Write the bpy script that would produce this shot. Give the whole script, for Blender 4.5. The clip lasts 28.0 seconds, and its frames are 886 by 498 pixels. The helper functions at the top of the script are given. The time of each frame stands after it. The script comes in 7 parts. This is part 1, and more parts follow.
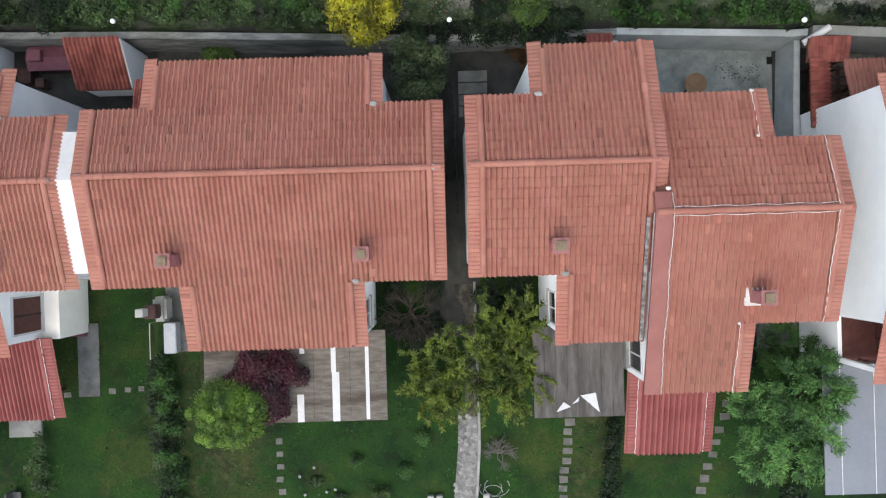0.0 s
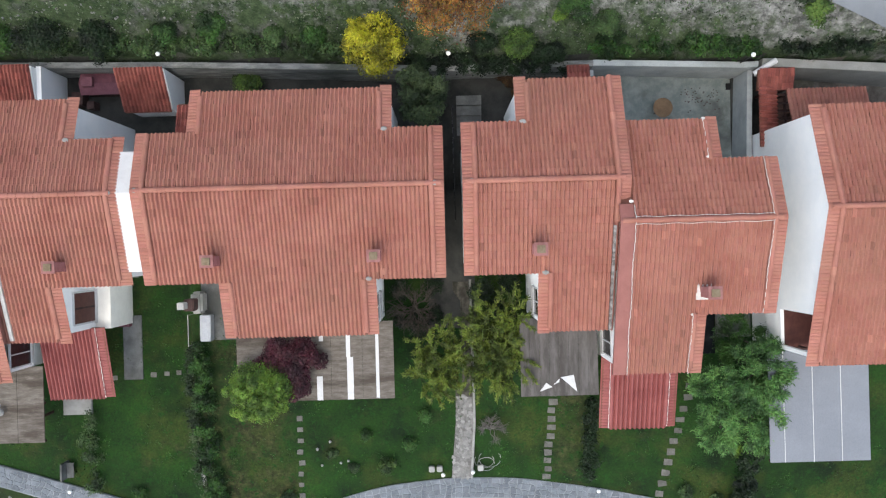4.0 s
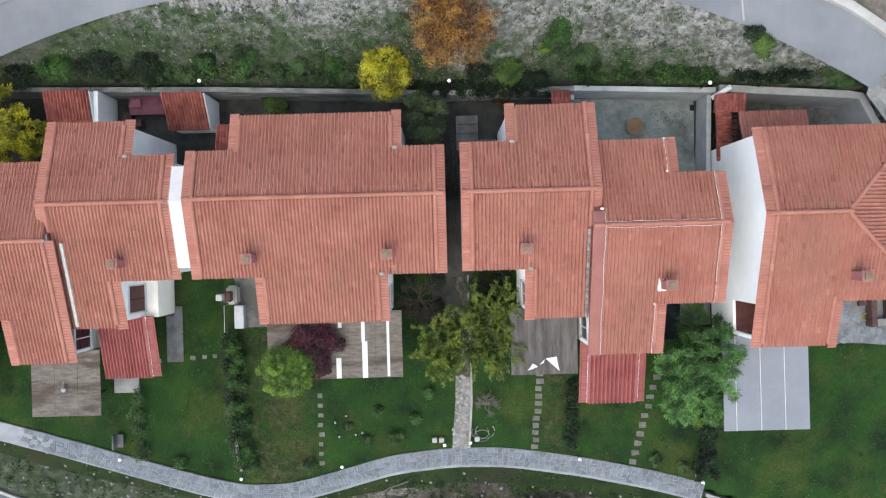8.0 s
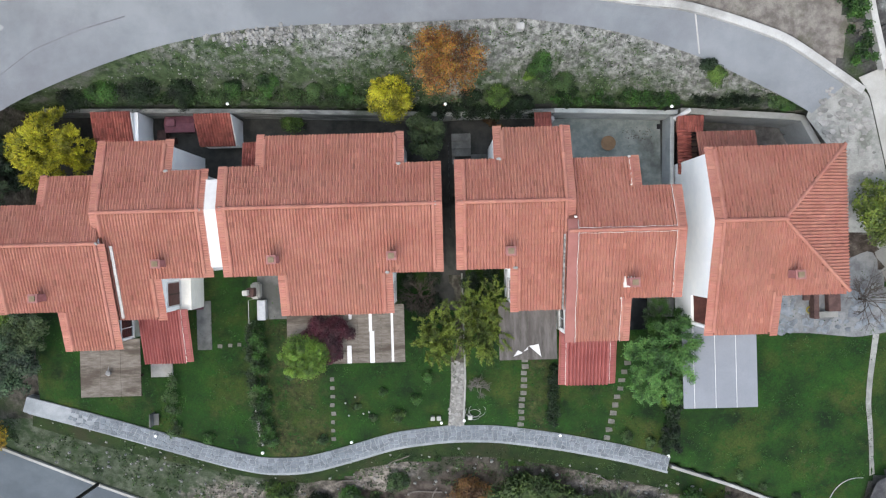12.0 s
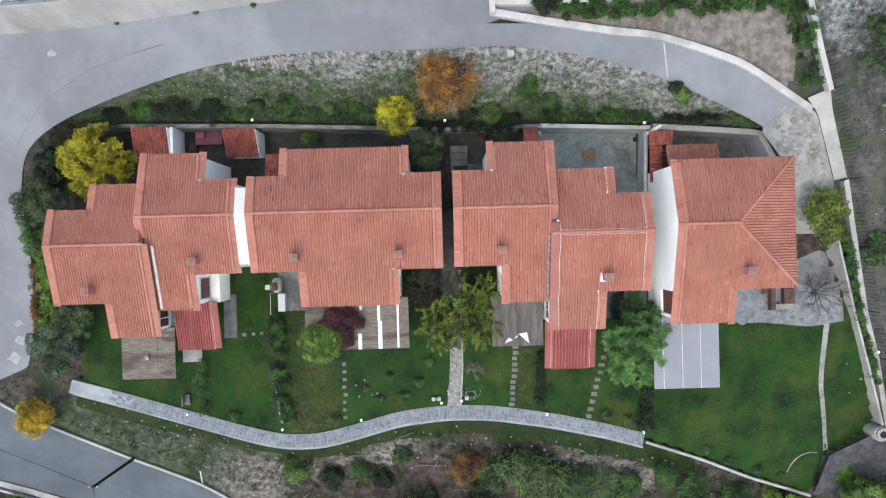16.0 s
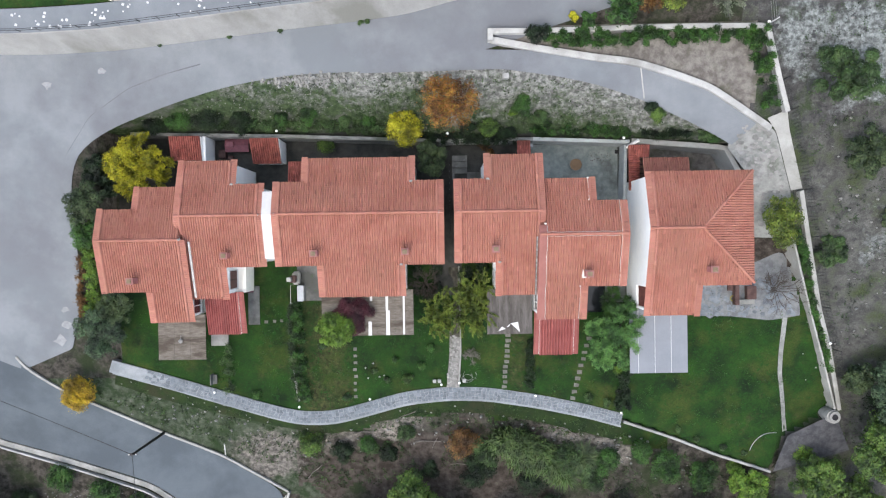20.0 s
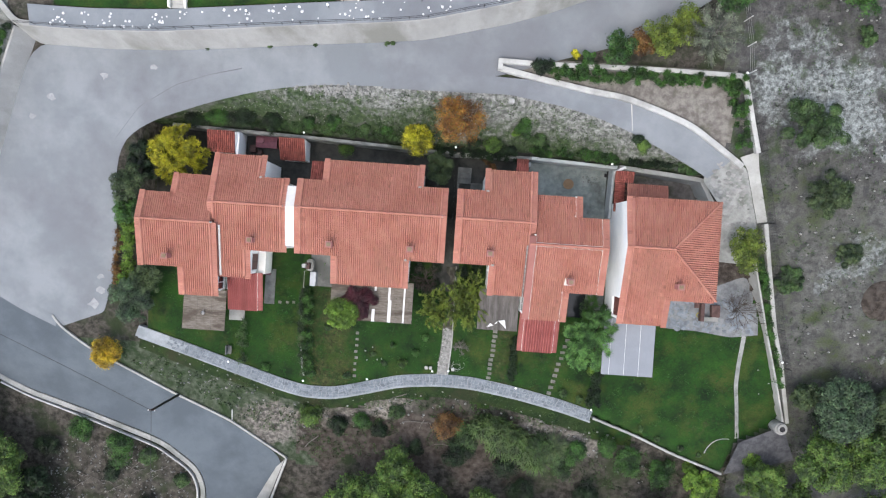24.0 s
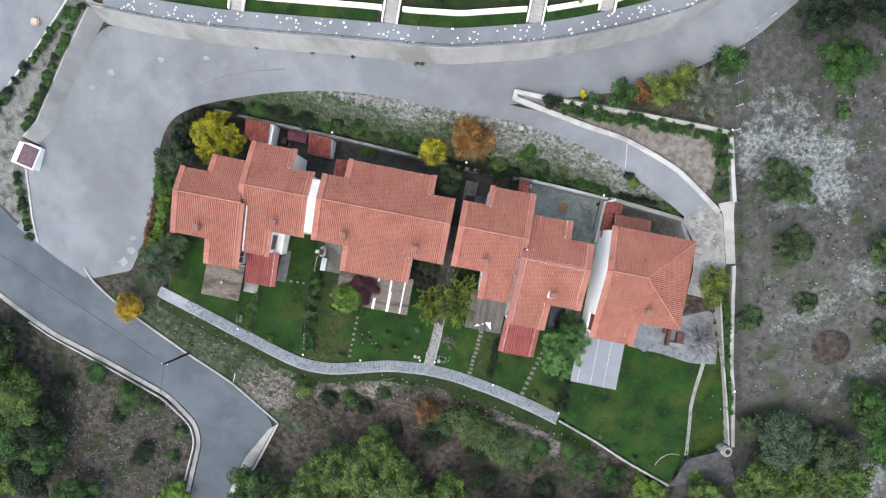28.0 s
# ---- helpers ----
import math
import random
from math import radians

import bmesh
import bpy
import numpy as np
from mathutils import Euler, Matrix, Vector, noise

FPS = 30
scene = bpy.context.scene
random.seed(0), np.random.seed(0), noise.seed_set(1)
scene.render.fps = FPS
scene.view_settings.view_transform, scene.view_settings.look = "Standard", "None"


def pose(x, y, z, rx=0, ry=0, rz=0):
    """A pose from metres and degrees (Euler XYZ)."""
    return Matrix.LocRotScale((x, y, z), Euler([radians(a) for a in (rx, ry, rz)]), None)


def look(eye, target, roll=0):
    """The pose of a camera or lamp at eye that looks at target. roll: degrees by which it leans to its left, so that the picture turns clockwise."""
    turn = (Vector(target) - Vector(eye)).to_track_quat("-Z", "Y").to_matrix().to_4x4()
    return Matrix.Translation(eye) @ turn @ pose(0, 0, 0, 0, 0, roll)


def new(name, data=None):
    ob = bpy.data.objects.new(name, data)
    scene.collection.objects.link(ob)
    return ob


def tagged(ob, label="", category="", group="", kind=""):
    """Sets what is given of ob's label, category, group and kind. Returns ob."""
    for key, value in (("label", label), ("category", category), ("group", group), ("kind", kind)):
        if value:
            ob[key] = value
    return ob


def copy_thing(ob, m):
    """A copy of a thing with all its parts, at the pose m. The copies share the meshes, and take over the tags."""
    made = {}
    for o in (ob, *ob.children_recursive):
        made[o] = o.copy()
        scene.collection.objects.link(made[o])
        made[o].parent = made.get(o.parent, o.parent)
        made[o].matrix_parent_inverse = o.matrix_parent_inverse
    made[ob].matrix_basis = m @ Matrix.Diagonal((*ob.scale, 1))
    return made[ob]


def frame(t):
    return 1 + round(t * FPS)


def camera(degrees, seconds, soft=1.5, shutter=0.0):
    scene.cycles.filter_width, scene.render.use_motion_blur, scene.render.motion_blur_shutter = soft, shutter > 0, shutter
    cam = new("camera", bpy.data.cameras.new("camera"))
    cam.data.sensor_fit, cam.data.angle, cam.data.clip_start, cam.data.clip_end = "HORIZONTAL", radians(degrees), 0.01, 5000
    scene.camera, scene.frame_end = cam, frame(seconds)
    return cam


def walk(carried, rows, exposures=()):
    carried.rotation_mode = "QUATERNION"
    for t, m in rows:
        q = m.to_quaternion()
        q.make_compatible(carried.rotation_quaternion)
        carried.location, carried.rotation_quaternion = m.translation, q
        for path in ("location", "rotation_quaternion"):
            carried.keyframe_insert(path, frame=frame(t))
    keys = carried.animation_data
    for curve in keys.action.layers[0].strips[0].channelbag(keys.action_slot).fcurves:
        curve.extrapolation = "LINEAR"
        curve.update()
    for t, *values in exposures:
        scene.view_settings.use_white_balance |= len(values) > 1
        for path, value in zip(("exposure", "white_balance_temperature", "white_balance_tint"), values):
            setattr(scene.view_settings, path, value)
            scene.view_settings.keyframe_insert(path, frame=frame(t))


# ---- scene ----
cam = camera(58.9, 28.0, soft=1.2)
METRES, EYE, TILT, LEAN, TURN = 48.0, 36.5, -71.2, 0.0, 0.0
ROWS = [
    (0.0, 0.0, 0.0, 0.0, -0.52, -18.81, 1.53),
    (0.5, -0.0, -0.0115, 0.0043, -0.5, -18.84, 1.54),
    (1.0, -0.0007, -0.0233, 0.0088, -0.5, -18.84, 1.52),
    (1.5, -0.001, -0.0356, 0.0134, -0.49, -18.86, 1.53),
    (2.0, -0.001, -0.0482, 0.0176, -0.47, -18.85, 1.53),
    (2.5, -0.0011, -0.0612, 0.0229, -0.48, -18.85, 1.52),
    (3.0, 0.0004, -0.0741, 0.0282, -0.52, -18.87, 1.5),
    (3.5, 0.0012, -0.0876, 0.0334, -0.47, -18.89, 1.49),
    (5.5, 0.0009, -0.1472, 0.0519, -0.42, -18.88, 1.47),
    (6.0, 0.0007, -0.162, 0.0567, -0.44, -18.89, 1.5),
    (6.5, 0.0008, -0.1777, 0.0623, -0.41, -18.9, 1.51),
    (7.0, 0.0008, -0.1936, 0.0683, -0.39, -18.93, 1.49),
    (7.5, 0.0006, -0.2094, 0.0741, -0.38, -18.92, 1.49),
    (8.0, -0.0, -0.2252, 0.0802, -0.41, -18.91, 1.48),
    (8.5, 0.0002, -0.2411, 0.0863, -0.42, -18.92, 1.47),
    (9.0, 0.0005, -0.2572, 0.0922, -0.44, -18.92, 1.45),
    (9.5, 0.0006, -0.2734, 0.0983, -0.47, -18.94, 1.43),
    (10.0, 0.0014, -0.2894, 0.1048, -0.45, -18.97, 1.45),
    (10.5, 0.0018, -0.3053, 0.1107, -0.45, -18.96, 1.44),
    (11.0, 0.0016, -0.321, 0.117, -0.49, -19.01, 1.43),
    (11.5, 0.0021, -0.3372, 0.1224, -0.49, -18.99, 1.43),
    (12.0, 0.0021, -0.3531, 0.1287, -0.52, -19.03, 1.43),
    (12.5, 0.0022, -0.3694, 0.1343, -0.53, -19.04, 1.4),
    (14.5, 0.0041, -0.4336, 0.1581, -0.49, -19.11, 1.42),
    (15.0, 0.0043, -0.4505, 0.1642, -0.47, -19.16, 1.43),
    (15.5, 0.0034, -0.4676, 0.1705, -0.48, -19.2, 1.42),
    (16.0, 0.0035, -0.4849, 0.1766, -0.47, -19.19, 1.43),
    (16.5, 0.0036, -0.5022, 0.1834, -0.45, -19.23, 1.4),
    (17.0, 0.0034, -0.5205, 0.1894, -0.45, -19.25, 1.4),
    (17.5, 0.004, -0.5387, 0.1955, -0.44, -19.26, 1.37),
    (18.0, 0.0039, -0.5567, 0.2017, -0.39, -19.29, 1.35),
    (18.5, 0.0026, -0.5747, 0.2084, -0.39, -19.34, 1.28),
    (19.0, 0.002, -0.5933, 0.2148, -0.35, -19.33, 1.17),
    (19.5, 0.0016, -0.6118, 0.2209, -0.3, -19.3, 0.99),
    (20.0, 0.0014, -0.6304, 0.2275, -0.24, -19.31, 0.82),
    (20.5, 0.0013, -0.6488, 0.2344, -0.19, -19.32, 0.66),
    (21.0, 0.0011, -0.6674, 0.2409, -0.13, -19.34, 0.47),
    (21.5, 0.0014, -0.6867, 0.2472, 0.03, -19.33, 0.07),
    (23.5, 0.0025, -0.7643, 0.2708, 1.09, -19.17, -2.79),
    (24.0, 0.0014, -0.7834, 0.2788, 1.34, -19.21, -3.61),
    (24.5, 0.0009, -0.8028, 0.2856, 1.63, -19.21, -4.46),
    (25.0, 0.0001, -0.8223, 0.2923, 1.87, -19.2, -5.24),
    (25.5, -0.0007, -0.8416, 0.2993, 2.12, -19.22, -5.98),
    (26.0, -0.0014, -0.8614, 0.3066, 2.39, -19.23, -6.79),
    (26.5, -0.0021, -0.8814, 0.3138, 2.69, -19.24, -7.62),
    (27.0, -0.0029, -0.9012, 0.3215, 2.95, -19.25, -8.4),
    (27.5, -0.0033, -0.9213, 0.3286, 3.24, -19.3, -9.3),
    (28.0, -0.0032, -0.9411, 0.3358, 3.61, -19.36, -10.36),
]
walk(cam, [(t, pose(0, 0, EYE, TILT, LEAN, TURN) @ pose(METRES * x, METRES * y, METRES * z, 90 + pitch, roll, yaw)) for t, x, y, z, yaw, pitch, roll in ROWS],
     exposures=((0.0, 0.94, 6350, 5), (8.0, 1.11, 6350, 5), (17.0, 1.2, 6350, 6), (28.0, 1.27, 6350, 7)))

# ---- world and light ----
SUN_EL, SUN_AZ = radians(62), radians(205)
world = bpy.data.worlds.new("sky")
scene.world = world
world.use_nodes = True
wn = world.node_tree.nodes
sky = wn.new("ShaderNodeTexSky")
sky.sky_type, sky.sun_disc = "NISHITA", False
sky.sun_elevation, sky.sun_rotation = SUN_EL, SUN_AZ
sky.air_density, sky.dust_density, sky.ozone_density = 1.0, 4.5, 1.0
wn["Background"].inputs[1].default_value = 0.14
world.node_tree.links.new(sky.outputs[0], wn["Background"].inputs[0])
sun = new("sun", bpy.data.lights.new("sun", "SUN"))
sun.data.energy, sun.data.angle, sun.data.color = 0.85, radians(160), (1.0, 0.98, 0.96)
sun.matrix_world = look((60 * math.sin(SUN_AZ), 60 * math.cos(SUN_AZ), 60 * math.tan(SUN_EL)), (0, 0, 0))

# ---- materials ----
MATS = {}
PALE = ("mortar", "globe", "cream_stucco", "court_wall")
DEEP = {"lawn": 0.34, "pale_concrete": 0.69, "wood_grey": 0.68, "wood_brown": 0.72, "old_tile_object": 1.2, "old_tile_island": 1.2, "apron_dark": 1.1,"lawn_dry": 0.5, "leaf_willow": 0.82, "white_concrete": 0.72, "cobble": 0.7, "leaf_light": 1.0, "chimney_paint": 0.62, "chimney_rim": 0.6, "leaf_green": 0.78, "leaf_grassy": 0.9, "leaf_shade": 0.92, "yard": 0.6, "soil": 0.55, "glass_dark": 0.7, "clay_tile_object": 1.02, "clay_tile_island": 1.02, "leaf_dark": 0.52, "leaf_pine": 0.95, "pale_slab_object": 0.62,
        "white_stucco": 0.98, "white_sheet": 0.64, "rubble": 0.85, "canopy_sheet": 0.72, "asphalt": 0.9, "wall_face": 0.68, "pale_ground": 0.6, "red_tile_object": 0.8, "red_tile_island": 0.8}


def mat(name, a, b, scale=1.0, rough=0.85, bump=0.3, fine=40.0, c=None, metal=0.0, pick="", spread=0.25, hi=0.6, lo=0.4, detail=6, stretch=None, cs=0.31, grain_amp=0.16, patch=None, hue=0.0, odd=0.0, spot=None):
    """Two colours mixed by coarse noise, a third by a second one, fine relief; pick: object or island, for pieces that vary."""
    k = 1.0 if name in PALE else DEEP.get(name, 0.82)
    a, b, c = [tuple(q * k for q in col) if col else None for col in (a, b, c)]
    m = bpy.data.materials.new(name)
    m.use_nodes = True
    t = m.node_tree
    n, l = t.nodes, t.links.new
    bsdf = n["Principled BSDF"]
    bsdf.inputs["Roughness"].default_value = rough
    bsdf.inputs["Metallic"].default_value = metal
    bsdf.inputs["Specular IOR Level"].default_value = 0.3
    geo = n.new("ShaderNodeNewGeometry")
    pos = geo.outputs["Position"]
    if stretch:
        mp = n.new("ShaderNodeMapping")
        mp.inputs["Scale"].default_value = stretch
        l(pos, mp.inputs["Vector"])
        pos = mp.outputs[0]

    def tex(s, d):
        x = n.new("ShaderNodeTexNoise")
        x.inputs["Scale"].default_value, x.inputs["Detail"].default_value = s, d
        x.inputs["Roughness"].default_value = 0.65
        l(pos, x.inputs["Vector"])
        return x.outputs["Fac"]

    def ramp(src, p, q):
        r = n.new("ShaderNodeMapRange")
        r.inputs["From Min"].default_value, r.inputs["From Max"].default_value = p, q
        l(src, r.inputs["Value"])
        return r.outputs[0]

    def mix(f, x, y, kind="MIX"):
        k = n.new("ShaderNodeMix")
        k.data_type, k.blend_type = "RGBA", kind
        for s, v in ((k.inputs[0], f), (k.inputs[6], x), (k.inputs[7], y)):
            if isinstance(v, (float, int)):
                s.default_value = v
            elif isinstance(v, tuple):
                s.default_value = (*v, 1)
            else:
                l(v, s)
        return k.outputs[2]

    col = mix(ramp(tex(scale, detail), lo, hi), a, b)
    if c:
        col = mix(ramp(tex(scale * cs, 9), 0.5, 0.64), col, c)
    if patch:
        at = n.new("ShaderNodeAttribute")
        at.attribute_name = "patch"
        ad = n.new("ShaderNodeMath")
        ad.operation = "ADD"
        l(at.outputs["Fac"], ad.inputs[0])
        sp = n.new("ShaderNodeMapRange")
        sp.inputs["From Min"].default_value, sp.inputs["From Max"].default_value = 0.3, 0.7
        sp.inputs["To Min"].default_value, sp.inputs["To Max"].default_value = 0.1, 0.9
        l(tex(1.6, 12), sp.inputs["Value"])
        l(sp.outputs[0], ad.inputs[1])
        mottled = mix(ramp(tex(2.7, 14), 0.4, 0.62), tuple(v * 0.3 for v in patch), patch)
        col = mix(ramp(ad.outputs[0], 0.72, 1.28), col, mottled)
    if spot:
        col = mix(ramp(tex(spot[0], 5), spot[1], spot[1] + 0.07), col, spot[2])
    grain = tex(fine, 3)
    g = ramp(grain, 0.25, 0.75)
    gv = n.new("ShaderNodeMapRange")
    gv.inputs["To Min"].default_value, gv.inputs["To Max"].default_value = 1 - grain_amp, 1 + grain_amp
    l(g, gv.inputs["Value"])
    hsv = n.new("ShaderNodeHueSaturation")
    l(col, hsv.inputs["Color"])
    l(gv.outputs[0], hsv.inputs["Value"])
    col = hsv.outputs[0]
    if pick:
        rnd = n.new("ShaderNodeObjectInfo").outputs["Random"] if pick == "object" else geo.outputs["Random Per Island"]
        rv = n.new("ShaderNodeMapRange")
        rv.inputs["To Min"].default_value, rv.inputs["To Max"].default_value = 1 - spread, 1 + spread
        l(rnd, rv.inputs["Value"])
        h2 = n.new("ShaderNodeHueSaturation")
        l(col, h2.inputs["Color"])
        value = rv.outputs[0]

        def calc(op, x, y=0.0):
            q = n.new("ShaderNodeMath")
            q.operation = op
            for sk, v in zip(q.inputs, (x, y)):
                if isinstance(v, float):
                    sk.default_value = v
                else:
                    l(v, sk)
            return q.outputs[0]
        if odd:
            second = calc("FRACT", calc("MULTIPLY", rnd, 91.7))
            worn = calc("MULTIPLY", calc("LESS_THAN", second, odd), -0.2)
            pale = calc("MULTIPLY", calc("GREATER_THAN", second, 1.0 - odd), 0.22)
            value = calc("ADD", value, calc("ADD", worn, pale))
        if hue:
            third = calc("FRACT", calc("MULTIPLY", rnd, 57.3))
            l(calc("ADD", calc("MULTIPLY", third, 2.0 * hue), 0.5 - hue), h2.inputs["Hue"])
        l(value, h2.inputs["Value"])
        col = h2.outputs[0]
    l(col, bsdf.inputs["Base Color"])
    if bump:
        bp = n.new("ShaderNodeBump")
        bp.inputs["Strength"].default_value, bp.inputs["Distance"].default_value = bump, 0.03
        l(grain, bp.inputs["Height"])
        l(bp.outputs[0], bsdf.inputs["Normal"])
    MATS[name] = m
    return m


for key in ("object", "island"):
    mat("clay_tile_" + key, (0.262, 0.107, 0.079), (0.302, 0.134, 0.101), 0.6, 0.8, 0.2, 30, c=(0.25, 0.114, 0.084), pick=key, spread=0.05, odd=0.012, hue=0.004)
    mat("red_tile_" + key, (0.24, 0.066, 0.062), (0.29, 0.09, 0.082), 0.8, 0.6, 0.15, 30, pick=key, spread=0.08)
    mat("old_tile_" + key, (0.155, 0.044, 0.036), (0.22, 0.072, 0.056), 1.2, 0.8, 0.2, 30, pick=key, spread=0.25)
    mat("stone_" + key, (0.135, 0.155, 0.175), (0.195, 0.215, 0.24), 2.0, 0.9, 0.5, 25, pick=key, spread=0.2)
    mat("cobble_stone_" + key, (0.2, 0.198, 0.19), (0.285, 0.282, 0.27), 2.0, 0.9, 0.5, 25, pick=key, spread=0.25)
    mat("pale_slab_" + key, (0.15, 0.147, 0.132), (0.216, 0.21, 0.192), 2.0, 0.9, 0.4, 25, pick=key, spread=0.15)
    mat("leaf_green_" + key, (0.027, 0.066, 0.012), (0.051, 0.102, 0.021), 2.0, 0.6, 0, 20, pick=key, spread=0.5)
mat("verge_red", (0.25, 0.1, 0.085), (0.285, 0.118, 0.1), 1.2, 0.7, 0.2, 30)
mat("deck", (0.15, 0.06, 0.042), (0.198, 0.078, 0.054), 1.0)
mat("white_stucco", (0.83, 0.84, 0.84), (0.88, 0.88, 0.87), 0.8, 0.9, 0.1, 50, c=(0.79, 0.8, 0.8), grain_amp=0.03)
mat("cream_stucco", (0.74, 0.72, 0.66), (0.82, 0.8, 0.74), 0.8, 0.9, 0.15, 50)
mat("mortar", (0.5, 0.48, 0.46), (0.62, 0.6, 0.57), 3.0, 0.9, 0.3, 40)
mat("concrete", (0.259, 0.259, 0.245), (0.36, 0.36, 0.346), 0.9, 0.9, 0.4, 30, c=(0.187, 0.194, 0.18))
mat("pale_concrete", (0.374, 0.374, 0.353), (0.461, 0.461, 0.439), 0.7, 0.9, 0.4, 30, c=(0.302, 0.302, 0.281))
mat("wall_face", (0.389, 0.389, 0.382), (0.475, 0.475, 0.468), 0.5, 0.9, 0.4, 25, c=(0.288, 0.288, 0.266), stretch=(1, 1, 0.4))
mat("asphalt", (0.15, 0.164, 0.18), (0.195, 0.21, 0.227), 0.22, 0.9, 0.3, 60, c=(0.134, 0.141, 0.157), detail=10)
mat("dark_asphalt", (0.071, 0.086, 0.102), (0.1, 0.119, 0.138), 0.2, 0.9, 0.3, 60, c=(0.06, 0.073, 0.087), detail=10)
mat("lawn", (0.004, 0.026, 0.002), (0.034, 0.125, 0.009), 0.45, 0.95, 1.0, 9, c=(0.075, 0.118, 0.016), detail=12, lo=0.34, hi=0.66, cs=0.6, grain_amp=0.5, patch=(0.045, 0.05, 0.016), spot=(3.4, 0.56, (0.007, 0.036, 0.003)))
mat("lawn_dry", (0.01, 0.03, 0.005), (0.03, 0.06, 0.011), 0.9, 0.95, 1.0, 12, c=(0.04, 0.045, 0.018), detail=12, grain_amp=0.4)
mat("bank", (0.013, 0.03, 0.009), (0.07, 0.1, 0.045), 2.0, 0.95, 1.0, 10, c=(0.1, 0.105, 0.09), detail=14, lo=0.36, hi=0.66, cs=0.4, grain_amp=0.4, patch=(0.25, 0.255, 0.243), spot=(1.1, 0.62, (0.02, 0.032, 0.012)))
mat("scrub", (0.017, 0.016, 0.012), (0.1, 0.09, 0.078), 1.5, 0.95, 1.0, 9, c=(0.02, 0.03, 0.011), detail=14, lo=0.4, hi=0.68, cs=0.2, grain_amp=0.4, patch=(0.17, 0.157, 0.14))
mat("dry_field", (0.042, 0.043, 0.04), (0.11, 0.11, 0.102), 1.5, 0.95, 1.0, 9, c=(0.045, 0.058, 0.026), detail=14, lo=0.36, hi=0.66, cs=0.25, grain_amp=0.4, patch=(0.21, 0.228, 0.225), spot=(0.9, 0.58, (0.035, 0.036, 0.036)))
mat("pale_ground", (0.15, 0.16, 0.15), (0.29, 0.30, 0.285), 1.6, 0.95, 1.0, 9, c=(0.075, 0.08, 0.065), detail=14, lo=0.36, hi=0.64, cs=0.6, grain_amp=0.35)
mat("brown_field", (0.038, 0.038, 0.038), (0.092, 0.09, 0.088), 1.6, 0.95, 1.0, 8, c=(0.034, 0.05, 0.022), detail=14, lo=0.36, hi=0.66, cs=0.3, grain_amp=0.45, patch=(0.21, 0.228, 0.225), spot=(1.3, 0.59, (0.035, 0.036, 0.038)))
mat("rough_grass", (0.018, 0.032, 0.012), (0.092, 0.104, 0.078), 1.6, 0.95, 1.0, 10, c=(0.016, 0.034, 0.009), detail=14, lo=0.38, hi=0.68, cs=0.4, grain_amp=0.4, patch=(0.17, 0.157, 0.14))
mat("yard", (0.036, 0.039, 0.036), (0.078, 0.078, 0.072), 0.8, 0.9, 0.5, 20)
mat("court", (0.173, 0.202, 0.194), (0.259, 0.288, 0.274), 1.4, 0.85, 0.2, 25, c=(0.108, 0.122, 0.115))
mat("cobble", (0.15, 0.147, 0.138), (0.26, 0.256, 0.245), 2.5, 0.9, 0.8, 8)
# dark path colour with the shade of trees and houses painted in
mat("path_shade", (0.05, 0.045, 0.036), (0.12, 0.11, 0.092), 2.5, 0.95, 0.8, 12, c=(0.03, 0.032, 0.02), detail=10)
mat("shutter_brown", (0.08, 0.026, 0.022), (0.11, 0.04, 0.03), 3, 0.6, 0.2, 30)
mat("court_wall", (0.288, 0.31, 0.31), (0.36, 0.382, 0.382), 0.8, 0.9, 0.3, 30, c=(0.216, 0.238, 0.238))
mat("chest_white", (0.36, 0.38, 0.41), (0.42, 0.44, 0.47), 3, 0.5, 0.1, 20)
mat("stained_wall", (0.15, 0.155, 0.15), (0.3, 0.305, 0.295), 1.4, 0.9, 0.5, 20, c=(0.09, 0.1, 0.085), detail=12, stretch=(0.6, 2, 2))
mat("worn_paving", (0.2, 0.205, 0.195), (0.3, 0.305, 0.29), 1.2, 0.9, 0.6, 12, c=(0.13, 0.137, 0.12), detail=12)
mat("sack", (0.42, 0.35, 0.26), (0.54, 0.46, 0.36), 3, 0.9, 0.4, 20)
mat("table_brown", (0.162, 0.102, 0.054), (0.21, 0.132, 0.072), 3, 0.7, 0.2, 30)
mat("kennel_pink", (0.15, 0.055, 0.075), (0.2, 0.08, 0.1), 2, 0.7, 0.2, 30)
mat("kennel_dark", (0.06, 0.033, 0.03), (0.102, 0.06, 0.054), 2, 0.8, 0.3, 30)
mat("white_concrete", (0.432, 0.432, 0.418), (0.533, 0.533, 0.518), 0.8, 0.9, 0.4, 25, c=(0.324, 0.324, 0.31))
mat("terrace_stone", (0.13, 0.137, 0.145), (0.21, 0.218, 0.225), 1.2, 0.85, 0.5, 12)
mat("slate", (0.042, 0.045, 0.051), (0.084, 0.084, 0.09), 1.5, 0.8, 0.4, 12)
mat("flash_worn", (0.132, 0.114, 0.108), (0.36, 0.348, 0.342), 5, 0.9, 0.4, 30, detail=10)
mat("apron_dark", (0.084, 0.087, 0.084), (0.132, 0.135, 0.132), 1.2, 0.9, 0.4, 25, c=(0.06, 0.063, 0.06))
mat("bare_soil", (0.11, 0.1, 0.09), (0.21, 0.195, 0.178), 1.4, 0.95, 0.8, 15, c=(0.08, 0.082, 0.055), detail=12)
mat("wall_mortar", (0.25, 0.272, 0.29), (0.32, 0.342, 0.362), 1.0, 0.9, 0.4, 25, c=(0.2, 0.22, 0.238))
mat("dark_track", (0.125, 0.131, 0.147), (0.168, 0.175, 0.192), 0.5, 0.9, 0.3, 60, detail=10)
